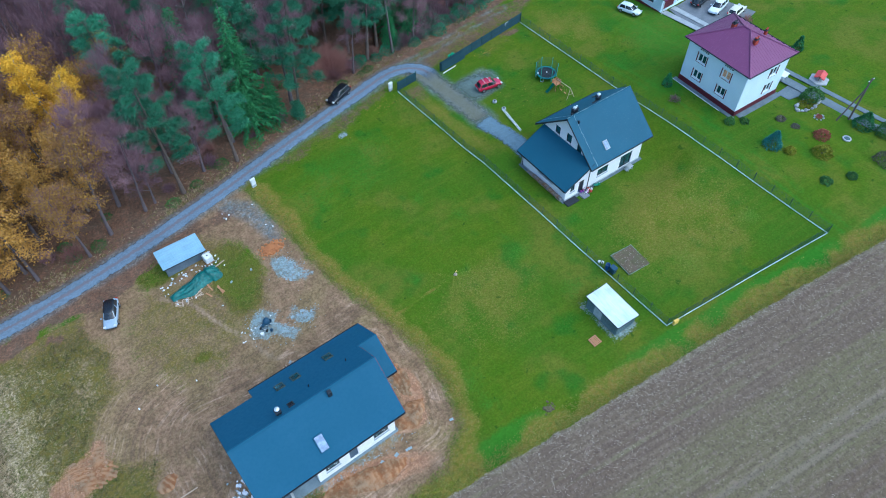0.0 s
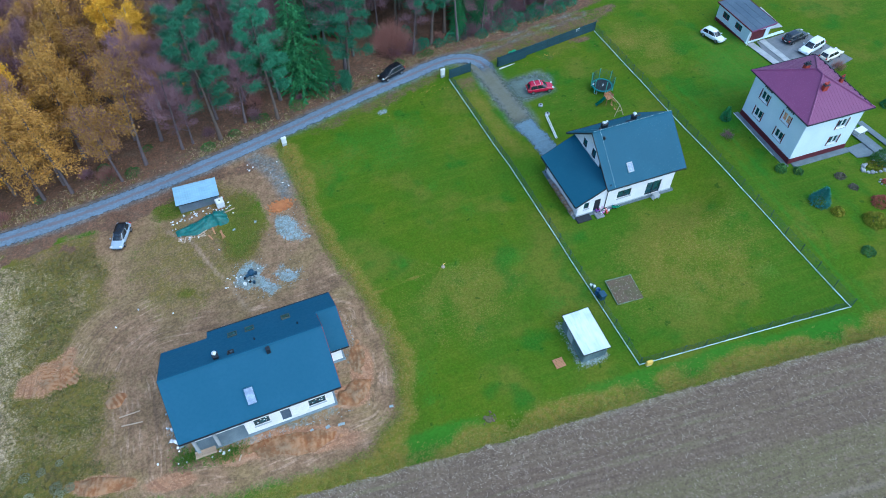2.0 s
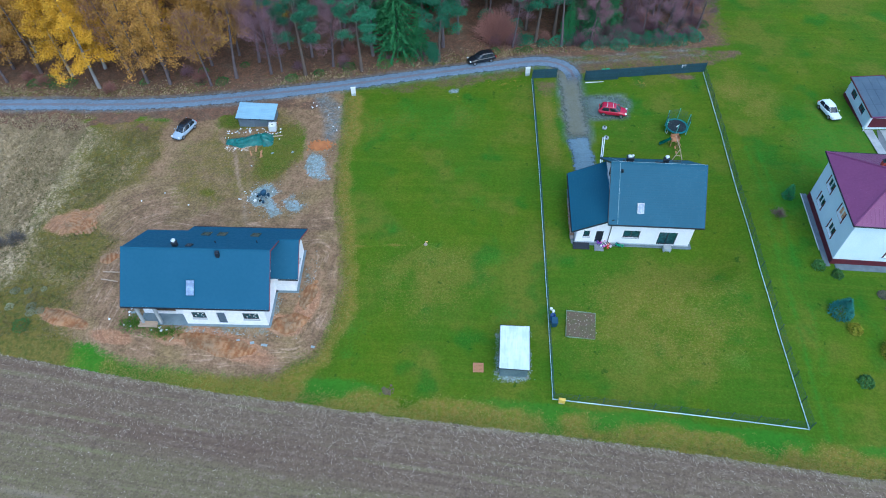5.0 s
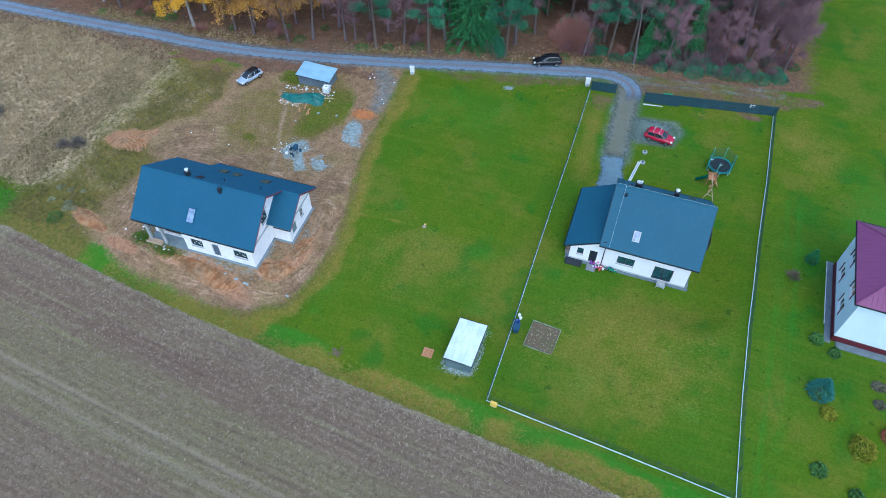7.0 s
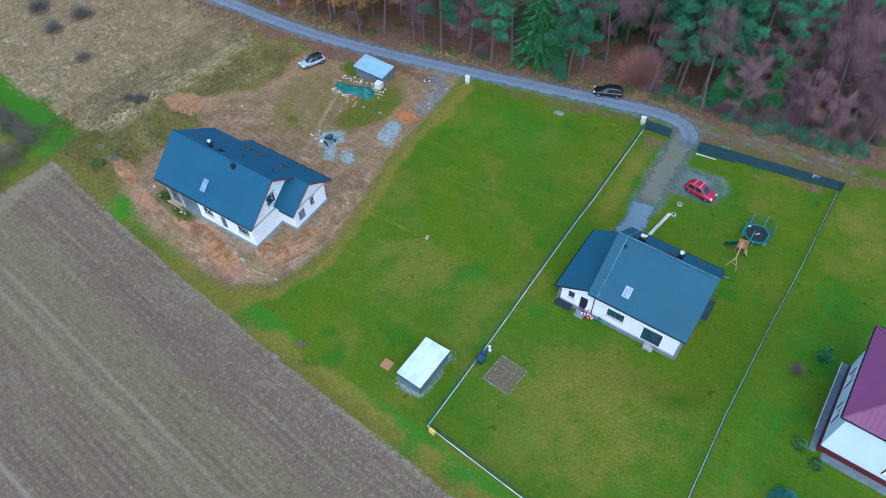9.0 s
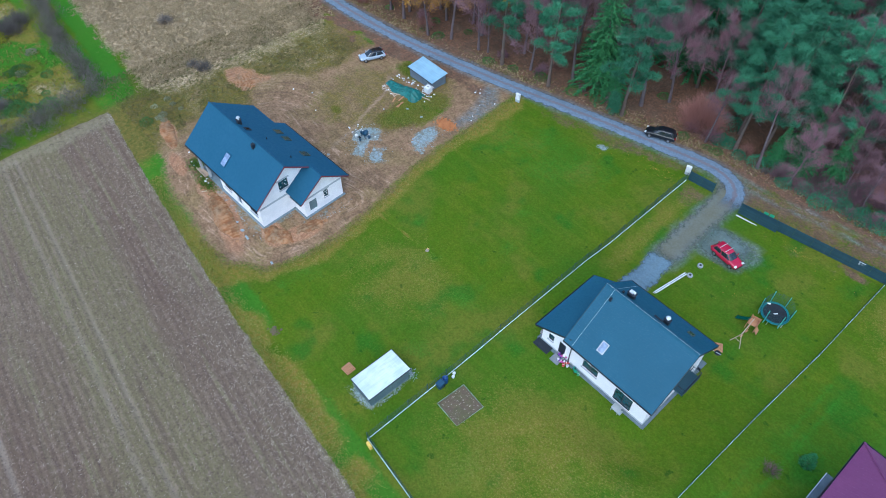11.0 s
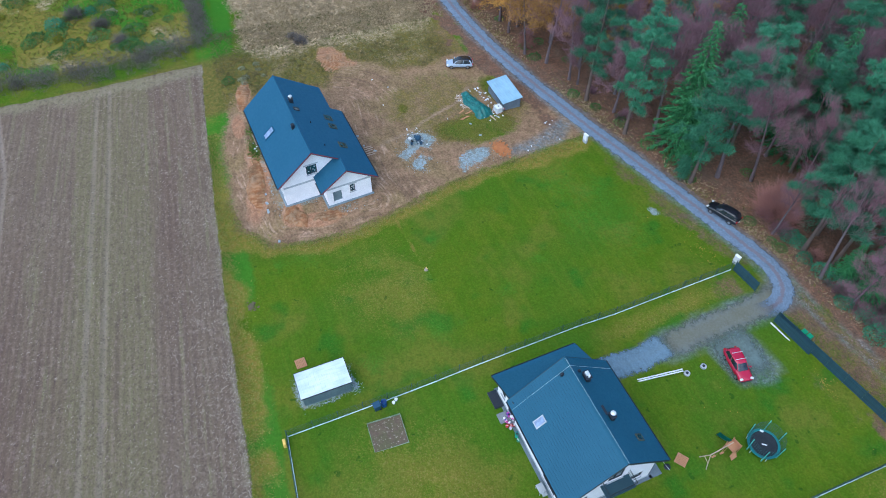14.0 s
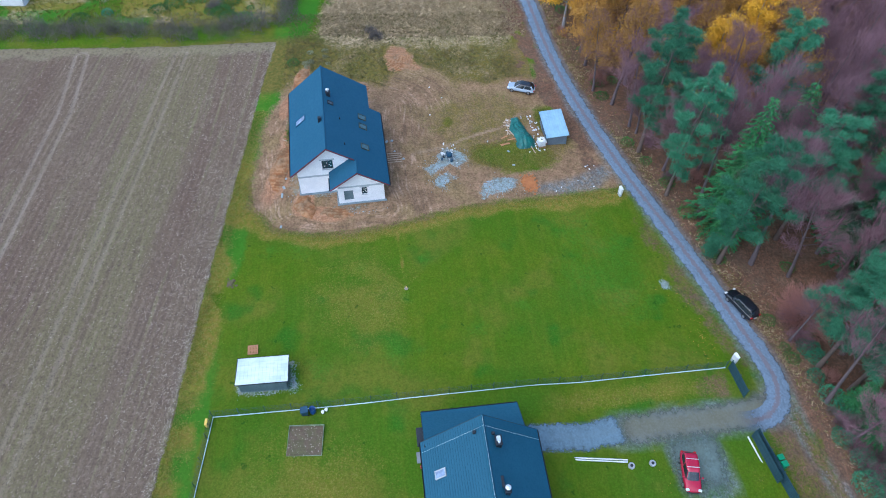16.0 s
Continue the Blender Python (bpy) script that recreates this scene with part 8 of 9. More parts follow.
yard("pavement_yard", [(63.9, 24.6), (69.8, 25.1), (71.8, 15.0), (66.0, 13.6), (60.8, 17.2), (60.6, 20), (61.5, 24.6)], "paving", "grey paved yard before the garage")
yard("pavement_strip", [(59.7, 24.6), (60.9, 24.7), (61.4, 12), (60.3, 11.8)], "concrete", "pale paved wheel track")
yard("pavement_strip", [(61.9, 24.6), (63.0, 24.7), (63.2, 12.2), (62.2, 12)], "concrete", "pale paved wheel track", 0.08)
yard("pavement_ramp", [(59.6, 24.7), (67.0, 25.1), (67.0, 25.7), (59.6, 25.1)], "plinth_board", "white concrete threshold strip", 0.12)
yard("pavement_slab", [(64.1, 27), (67.8, 26.6), (68.3, 33), (64.4, 33.4)], "concrete", "pale concrete slab beside the garage")
yard("pavement_walk", [(59.7, 3.5), (61.2, 3.5), (62.2, -14), (69, -32), (67.6, -32.4), (60.7, -14.2)], "walk_grey", "grey paved garden walk")
yard("pavement_walk", [(62.0, 2.5), (62.9, 2.5), (64.0, -14), (70.6, -32), (69.7, -32), (63.2, -14)], "walk_grey", "pale edge of the garden walk", 0.07)
yard("terrace", [(57.3, -1.2), (61.5, -1.0), (61.8, -4.2), (57.6, -3.2)], "walk_grey", "grey terrace by the villa")
bench = thing("garden_bench", 60.9, 0.6, 10, "pale garden table on the terrace", "table")
part("tabletop", box(bm_new(), (0, 0, 0.74), (1.6, 1.0, 0.06), 0, 0.01), "white_plastic", bench)
for sx in (-0.65, 0.65):
    part("leg", box(bm_new(), (sx, 0, 0.37), (0.1, 0.8, 0.72)), "white_plastic", bench)
well = thing("garden_well", 64.4, -3.0, 20, "garden well with a red tiled roof in a stone ring", "well")
part("ring", lathe(bm_new(), ((1.5, 0), (1.5, 0.16), (1.35, 0.2), (0.02, 0.16)), 6), "stone", well)
part("shaft", lathe(bm_new(), ((0.6, 0.1), (0.6, 0.55), (0.5, 0.55), (0.5, 0.3)), 16), "stone", well)
for s in (-1, 1):
    part("post", box(bm_new(), (s * 0.6, 0, 0.75), (0.1, 0.1, 1.0)), "wood", well)
    part("roof", slab(bm_new(), ((-1.0, s * 0.75 if s < 0 else 0, 0.85 if s < 0 else 1.25), (1.0, s * 0.75 if s < 0 else 0, 0.85 if s < 0 else 1.25), (1.0, 0 if s < 0 else 0.75, 1.25 if s < 0 else 0.85), (-1.0, 0 if s < 0 else 0.75, 1.25 if s < 0 else 0.85)), 0.06), "red_plastic", well)
for i in range(22):
    a = 2 * math.pi * i / 22
    for j, (cx, cy, rx, ry) in enumerate(((58.6, -5.6, 2.2, 1.0), (57.2, -8.5, 0.7, 0.6))):
        if i % (1 if j == 0 else 3):
            continue
        x, y = cx + rx * math.cos(a), cy + ry * math.sin(a)
        s = 0.16 + 0.1 * ((i * 7) % 3)
        bm = bm_new()
        bmesh.ops.create_icosphere(bm, subdivisions=1, radius=s)
        for v in bm.verts:
            v.co *= 0.8 + 0.35 * float(vnoise(v.co.x * 9 + i, v.co.y * 9, 1, 3))
        ob = part("stone", bm, "stone")
        ob.matrix_world = pose(x, y, g1(x, y) + s * 0.3, 0, 0, 30 * i)
        tagged(ob, "pale rounded stone edging a flower bed", "stone", "stones edging the beds")
pond = thing("garden_pond", 56.5, -13.6, 0, "round pond basin with a pale stone rim", "pond")
part("rim", lathe(bm_new(), ((0.6, 0), (0.6, 0.14), (0.42, 0.16), (0.4, 0.08)), 22), "stone", pond)
part("water", lathe(bm_new(), ((0.42, 0.05), (0.42, 0.1), (0.02, 0.101)), 22), "glass", pond)

def utility_pole():
    x, y = 60.2, -11.2
    root = thing("utility_pole", x, y, 0, "timber utility pole braced by a slanting strut", "pole")
    part("pole", tube(bm_new(), (0, 0, -0.3), (0, 0, 7.2), 0.15, 0.10, n=8), "bark_dark", root)
    part("strut", tube(bm_new(), (-1.6, 0.9, -0.2), (0, 0, 5.6), 0.11, 0.09, n=8), "bark_dark", root)
    part("cross_arm", box(bm_new(), (0, 0, 6.8), (1.3, 0.1, 0.1)), "bark_dark", root)
    for sx in (-0.55, 0, 0.55):
        part("insulator", lathe(bm_new(), ((0.05, 0), (0.07, 0.06), (0.03, 0.14)), 8, (sx, 0, 6.86)), "white_plastic", root)


utility_pole()


def far_barn():
    """A long low building beyond the hedge, of which only the roof edge shows."""
    x, y = -72, -72
    root = thing("barn", x, y, 84, "low barn with a blue-grey sheet roof beyond the hedge", "barn")
    X, Y, H, R = 9.0, 4.0, 2.6, 4.4
    c = [(-X, -Y), (X, -Y), (X, Y), (-X, Y)]
    for i in range(4):
        top = [(0, H), (2 * X, H)] if i % 2 == 0 else [(0, H), (Y, R - 0.1), (2 * Y, H)]
        part("wall", wall(bm_new(), c[i], c[(i + 1) % 4], -0.4, top, (), 0.2), "block_wall", root)
    for s in (-1, 1):
        q = [(-X - 0.3, s * (Y + 0.3), H), (X + 0.3, s * (Y + 0.3), H), (X + 0.3, 0, R), (-X - 0.3, 0, R)]
        part("roof_slope", slab(bm_new(), q if s < 0 else q[::-1], 0.08), "tar_roof", root)


far_barn()


# ---- plants ----
def blades(rng, at, along_dir, length, width, spread=0.5):
    """Pointed leaves: one triangle each, at the places at, roughly along the directions given. Returns vertices and faces."""
    n = len(at)
    d = along_dir + rng.normal(0, spread, (n, 3))
    d /= np.linalg.norm(d, axis=1)[:, None] + 1e-9
    side = np.cross(d, rng.normal(0, 1, (n, 3)))
    side /= np.linalg.norm(side, axis=1)[:, None] + 1e-9
    ln = (length * rng.uniform(0.6, 1.3, n))[:, None]
    w = (width * rng.uniform(0.7, 1.3, n))[:, None]
    v = np.stack([at - side * w / 2, at + side * w / 2, at + d * ln], 1).reshape(-1, 3)
    return v, np.arange(3 * n).reshape(-1, 3)


def leaf_quads(rng, at, size):
    """Small four-sided leaves lying at random angles."""
    n = len(at)
    a = rng.normal(0, 1, (n, 3))
    a /= np.linalg.norm(a, axis=1)[:, None]
    b = np.cross(a, rng.normal(0, 1, (n, 3)))
    b /= np.linalg.norm(b, axis=1)[:, None]
    s = (size * rng.uniform(0.6, 1.4, n))[:, None]
    v = np.stack([at - a * s * 0.6, at - b * s * 0.38, at + a * s * 0.6, at + b * s * 0.38], 1).reshape(-1, 3)
    return v, np.arange(4 * n).reshape(-1, 4)


def joined(chunks):
    V, F, k = [], [], 0
    for v, f in chunks:
        V.append(v)
        F += (f + k).tolist()
        k += len(v)
    return np.concatenate(V), F


def mesh_of(name, verts, faces, mat):
    me = bpy.data.meshes.new(name)
    me.from_pydata(np.asarray(verts).tolist(), [], faces)
    me.materials.append(M[mat] if isinstance(mat, str) else mat)
    return me


def limb_mesh(name, limbs, mat, n=6):
    """Tapered limbs, each a list of (point, radius)."""
    bm = bm_new()
    for path in limbs:
        rings = []
        for i, (p, r) in enumerate(path):
            d = Vector(path[min(i + 1, len(path) - 1)][0]) - Vector(path[max(i - 1, 0)][0])
            q = d.to_track_quat("Z", "Y")
            k = n if path[0][1] > 0.06 else 3
            rings.append([bm.verts.new(Vector(p) + q @ Vector((r * math.cos(2 * math.pi * j / k), r * math.sin(2 * math.pi * j / k), 0))) for j in range(k)])
        for a, b in zip(rings[:-1], rings[1:]):
            k = len(a)
            for j in range(k):
                bm.faces.new((a[j], a[(j + 1) % k], b[(j + 1) % k], b[j]))
    me = bpy.data.meshes.new(name)
    bm.to_mesh(me)
    bm.free()
    me.materials.append(M[mat])
    me.polygons.foreach_set("use_smooth", np.ones(len(me.polygons), bool))
    return me


def stem(rng, height, r, lean=0.03, steps_n=7):
    p, out = np.zeros(3), []
    d = np.array([rng.normal(0, lean), rng.normal(0, lean), 1.0])
    for i in range(steps_n + 1):
        f = i / steps_n
        out.append((tuple(p), r * (1 - 0.82 * f) * (1.25 if i == 0 else 1)))
        d = d + rng.normal(0, lean * 0.6, 3) * (1, 1, 0)
        p = p + d * height / steps_n
    out[0] = ((0, 0, -0.4), r * 1.4)
    return out


def on_stem(path, f):
    i = min(int(f * (len(path) - 1)), len(path) - 2)
    t = f * (len(path) - 1) - i
    return np.array(path[i][0]) * (1 - t) + np.array(path[i + 1][0]) * t


def branch(rng, start, d, length, r, droop=0.0, n=4, wig=0.14):
    p, out = np.array(start, float), []
    d = np.array(d, float) / np.linalg.norm(d)
    for i in range(n + 1):
        out.append((tuple(p), max(r * (1 - 0.85 * i / n), 0.008)))
        d = d + rng.normal(0, wig, 3) + np.array((0, 0, -droop / n))
        d /= np.linalg.norm(d)
        p = p + d * length / n
    return out


def bare_tree(seed, height=15, twigs=2600, mat="twig", bark="bark_dark", wide=0.30, leaves=0, leaf_mat=None, low=0.35):
    """A leafless tree: stem, forking limbs and a haze of fine twigs; with leaves it keeps part of its foliage."""
    rng = np.random.RandomState(seed)
    trunk = stem(rng, height, 0.11 + height * 0.008, 0.05)
    limbs, ends = [trunk], []
    for i in range(15):
        f = low + (0.98 - low) * (i + rng.uniform(0, 0.8)) / 15
        a = i * 2.4 + rng.uniform(-0.5, 0.5)
        ln = height * wide * (1.25 - f * 0.75) * rng.uniform(0.7, 1.2)
        s = on_stem(trunk, f)
        limb = branch(rng, s, (math.cos(a), math.sin(a), 0.75 + f * 0.6), ln, 0.07 * (1.2 - f))
        limbs.append(limb)
        for k in range(4):
            g = 0.3 + 0.7 * (k + rng.uniform(0, 1)) / 4
            q = on_stem(limb, min(g, 0.98))
            b = a + rng.uniform(-1.2, 1.2)
            sub = branch(rng, q, (math.cos(b), math.sin(b), rng.uniform(0.2, 1.1)), ln * 0.5, 0.022, n=3)
            limbs.append(sub)
            ends += [np.array(pt) for pt, _ in sub[1:]]
        ends += [np.array(pt) for pt, _ in limb[2:]]
    ends = np.array(ends)
    pick = ends[rng.randint(0, len(ends), twigs)] + rng.normal(0, height * 0.022, (twigs, 3))
    out = pick - on_stem(trunk, 0.5)
    out /= np.linalg.norm(out, axis=1)[:, None] + 1e-9
    chunks = [blades(rng, pick, out + (0, 0, 0.5), height * 0.06, 0.032, 0.55)]
    tw = mesh_of("crown", *joined(chunks), mat)
    res = [("trunk", limb_mesh("trunk", limbs, bark), ""), ("crown", tw, "haze of fine bare twigs")]
    if leaves:
        at = ends[rng.randint(0, len(ends), leaves)] + rng.normal(0, height * 0.03, (leaves, 3))
        res.append(("foliage", mesh_of("foliage", *joined([leaf_quads(rng, at, 0.18)]), leaf_mat), "thin autumn leaves"))
    return res


def leafy_tree(seed, height=17, leaves=5200, mat="leaf_yellow", bark="bark_pale", wide=0.2, size=0.24):
    """A slender tree in autumn leaf, with hanging sprays and gaps between them."""
    rng = np.random.RandomState(seed)
    trunk = stem(rng, height, 0.1 + height * 0.008, 0.04)
    limbs, sprays = [trunk], []
    for i in range(30):
        f = 0.22 + 0.77 * (i + rng.uniform(0, 0.8)) / 30
        a = i * 2.4 + rng.uniform(-0.5, 0.5)
        ln = height * wide * (1.15 - f * 0.85) * rng.uniform(0.65, 1.25)
        limb = branch(rng, on_stem(trunk, f), (math.cos(a), math.sin(a), 0.45), ln, 0.05 * (1.25 - f), droop=0.8, n=5)
        limbs.append(limb)
        for k in range(5):
            q = on_stem(limb, 0.3 + 0.69 * (k + rng.uniform(0, 1)) / 5)
            sprays.append(q)
    sprays = np.array(sprays)
    weight = rng.uniform(0.15, 1.0, len(sprays)) ** 1.4
    idx = rng.choice(len(sprays), leaves, p=weight / weight.sum())
    at = sprays[idx] + rng.normal(0, 0.42, (leaves, 3)) * (1, 1, 0.8) - np.abs(rng.normal(0, 0.35, (leaves, 1))) * (0, 0, 1)
    return [("trunk", limb_mesh("trunk", limbs, bark), ""), ("crown", mesh_of("crown", *joined([leaf_quads(rng, at, size)]), mat), "")]


def pine_tree(seed, height=20, needles=330):
    """A tall pine: bare reddish stem, flat tufted clumps of needles at the limbs' ends."""
    rng = np.random.RandomState(seed)
    trunk = stem(rng, height, 0.12 + height * 0.007, 0.03)
    limbs, tufts = [trunk], []
    for i in range(36):
        f = 0.26 + 0.73 * (i + rng.uniform(0, 0.8)) / 36
        a = i * 2.4 + rng.uniform(-0.4, 0.4)
        ln = height * 0.185 * min(1.2 - (f - 0.4) * 1.15, 0.75 + (f - 0.26) * 2.2) * rng.uniform(0.7, 1.25)
        limb = branch(rng, on_stem(trunk, f), (math.cos(a), math.sin(a), 0.3), ln, 0.05 * (1.4 - f), n=4)
        limbs.append(limb)
        for g in (0.55, 0.8, 0.99):
            tufts.append(on_stem(limb, min(g, 0.97)) + rng.normal(0, 0.2, 3))
    tufts.append(on_stem(trunk, 0.99))
    chunks = []
    for t in tufts:
        n = int(needles * rng.uniform(0.6, 1.3))
        d = rng.normal(0, 1, (n, 3)) * (1, 1, 0.7) + (0, 0, 0.35)
        d /= np.linalg.norm(d, axis=1)[:, None]
        r = rng.uniform(0.5, 0.95)
        at = t + d * rng.uniform(0, r, (n, 1)) * (1, 1, 0.55)
        chunks.append(blades(rng, at, d, 0.40, 0.05, 0.45))
    return [("trunk", limb_mesh("trunk", limbs, "bark_pine"), ""), ("crown", mesh_of("crown", *joined(chunks), "leaf_pine"), "")]


def spruce_tree(seed, height=18, mat="leaf_spruce", base=0.05, wide=0.225):
    """A dense spruce in drooping whorls."""
    rng = np.random.RandomState(seed)
    trunk = stem(rng, height, 0.1 + height * 0.008, 0.01)
    limbs, chunks = [trunk], []
    levels = int(height * 1.7)
    for i in range(levels):
        f = base + (0.985 - base) * i / levels
        ln = height * wide * (1 - f) ** 0.85 + 0.15
        k = 11 if f < 0.7 else 7
        for j in range(k):
            a = j * 2 * math.pi / k + i * 0.7 + rng.uniform(-0.25, 0.25)
            L = ln * rng.uniform(0.75, 1.15)
            s = on_stem(trunk, f)
            d = np.array((math.cos(a), math.sin(a), -0.22))
            m = max(10, int(L * 22))
            t = rng.uniform(0.08, 1, m)[:, None]
            at = s + d * L * t + (0, 0, 0.10) * np.sin(t * 3)
            side = np.array((-math.sin(a), math.cos(a), 0)) * rng.choice((-1, 1), m)[:, None]
            chunks.append(blades(rng, at, d + side * 0.8 - np.array((0, 0, 0.25)), 0.5 * (0.55 + 0.45 * (1 - f)), 0.13, 0.3))
    return [("trunk", limb_mesh("trunk", limbs, "bark_dark"), ""), ("crown", mesh_of("crown", *joined(chunks), mat), "")]


def bush(seed, r=0.9, tall=1.2, n=700, mat="leaf_green", shape="round", twigs=0, size=0.16):
    """A garden or woodland bush with an uneven outline."""
    rng = np.random.RandomState(seed)
    d = rng.normal(0, 1, (n, 3))
    d /= np.linalg.norm(d, axis=1)[:, None]
    d[:, 2] = np.abs(d[:, 2])
    rad = (0.72 + 0.36 * vnoise(d[:, 0] * 3 + seed, d[:, 1] * 3 + d[:, 2] * 2, 0.8, seed)) * rng.uniform(0.55, 1.0, n) ** 0.5
    at = d * rad[:, None] * (r, r, tall)
    if shape == "cone":
        h = rng.uniform(0, 1, n) ** 1.4
        a = rng.uniform(0, 6.3, n)
        q = r * (1 - h) ** 0.9 * rng.uniform(0.7, 1.05, n)
        at = np.stack([q * np.cos(a), q * np.sin(a), h * tall], -1)
        d = np.stack([np.cos(a), np.sin(a), np.full(n, 0.3)], -1)
    leaf = leaf_quads(rng, at, size) if shape == "round" else blades(rng, at, d, size * 1.8, size * 0.8, 0.35)
    stems = [branch(rng, (0, 0, -0.1), (rng.normal(0, 0.5), rng.normal(0, 0.5), 1), tall * 0.75, 0.03, n=3) for _ in range(6)]
    res = [("woody_base", limb_mesh("woody_base", stems, "bark_dark", 4), ""), ("crown", mesh_of("crown", *joined([leaf]), mat), "")]
    if twigs:
        res[1] = ("crown", mesh_of("crown", *joined([blades(rng, at * rng.uniform(0.3, 1, (n, 1)), d + (0, 0, 0.6), r * 0.5, 0.022, 0.4)]), mat), "")
    return res


KINDS = {
    "bare_a": ("bare_tree", "bare autumn tree with purple-brown twigs on leaf litter", "tree", "bare trees of the wood", bare_tree(11, 15, 6500)),
    "bare_b": ("bare_tree", "bare autumn tree with purple-brown twigs on leaf litter", "tree", "bare trees of the wood", bare_tree(12, 17, 6500, wide=0.26)),
    "bare_c": ("bare_tree", "bare autumn tree with purple-brown twigs on leaf litter", "tree", "bare trees of the wood", bare_tree(13, 12, 6500, wide=0.34, low=0.25)),
    "bare_d": ("bare_tree", "slender bare tree with a dark forked stem", "tree", "bare trees of the wood", bare_tree(14, 18, 3800, wide=0.22, low=0.45)),
    "birch": ("bare_birch", "leafless birch with a white stem", "tree", "", bare_tree(19, 15, 900, "white_twig", "white_bark", wide=0.30)),
    "rusty": ("rusty_tree", "small tree with a round haze of red-brown twigs", "tree", "", bush(15, 3.2, 4.4, 8000, "twig_red", twigs=1)),
    "brown": ("brown_tree", "tree with thin brown autumn leaves", "tree", "brown-leaved trees", bare_tree(16, 15, 3000, wide=0.28, leaves=5000, leaf_mat="leaf_brown")),
    "yellow_a": ("yellow_tree", "tall slender tree in yellow autumn leaf", "tree", "yellow trees", leafy_tree(21, 19, 17000, wide=0.25, size=0.19)),
    "yellow_b": ("yellow_tree", "tall slender tree in yellow autumn leaf", "tree", "yellow trees", leafy_tree(22, 17, 14500, wide=0.25, size=0.19)),
    "ochre": ("ochre_tree", "slender tree with thinning ochre-brown leaves", "tree", "yellow trees", leafy_tree(23, 17, 6800, "leaf_brown", "bark_dark", 0.24, 0.19)),
    "pine_a": ("pine_tree", "tall pine with a reddish stem and blue-green tufts", "tree", "pines", pine_tree(31, 21)),
    "pine_b": ("pine_tree", "tall pine with a reddish stem and blue-green tufts", "tree", "pines", pine_tree(32, 19)),
    "pine_c": ("pine_tree", "tall pine with a reddish stem and blue-green tufts", "tree", "pines", pine_tree(33, 23)),
    "spruce_a": ("spruce_tree", "dense dark green spruce with drooping whorls", "tree", "spruces", spruce_tree(41, 19)),
    "spruce_b": ("spruce_tree", "dense dark green spruce with drooping whorls", "tree", "spruces", spruce_tree(42, 15)),
    "young_pine": ("young_pine", "young bushy pine at the wood's edge", "tree", "young pines", pine_tree(34, 6.5, 110)),
    "under": ("woodland_shrub", "green undergrowth shrub at the wood's edge", "shrub", "woodland shrubs", bush(51, 1.6, 0.8, 900, size=0.11)),
    "under_dark": ("woodland_shrub", "dark blue-green undergrowth shrub in the wood", "shrub", "woodland shrubs", bush(57, 1.7, 1.5, 1500, "leaf_pine", size=0.12)),
    "under_b": ("woodland_shrub", "leafless woodland shrub with grey-brown twigs", "shrub", "woodland shrubs", bush(52, 1.5, 2.0, 1200, "twig", twigs=1)),
    "field_bush": ("field_bush", "leafless grey-brown bush in dry grass", "shrub", "bushes in the old grass", bush(54, 1.5, 1.5, 1400, "twig_grey", twigs=1)),
    "weed_clump": ("weed_clump", "grey-green clump of tall weeds", "shrub", "weed clumps by the strip", bush(55, 0.9, 0.5, 420, "leaf_weed", size=0.12)),
    "gold_bush": ("gold_bush", "yellowing round bush in the orchard", "shrub", "bushes in the orchard", bush(56, 1.3, 1.3, 700, "leaf_lime")),
    "rust_shrub": ("woodland_shrub", "woodland shrub with red-brown twigs", "shrub", "woodland shrubs", bush(53, 1.6, 2.2, 1300, "twig_red", twigs=1)),
}
FIRST = {}


def plant(kind, x, y, turn=0.0, scale=1.0, label="", sink=0.0):
    name, lab, cat, group, parts = KINDS[kind]
    root = thing(name, x, y, 0, label or lab, cat, group)
    root.matrix_world = pose(x, y, g1(x, y) - sink, 0, 0, turn) @ Matrix.Diagonal((scale, scale, scale, 1))
    for pname, me, plabel in parts:
        ob = new(pname, me)
        ob.parent = root
        if plabel:
            ob["label"] = plabel
    return root


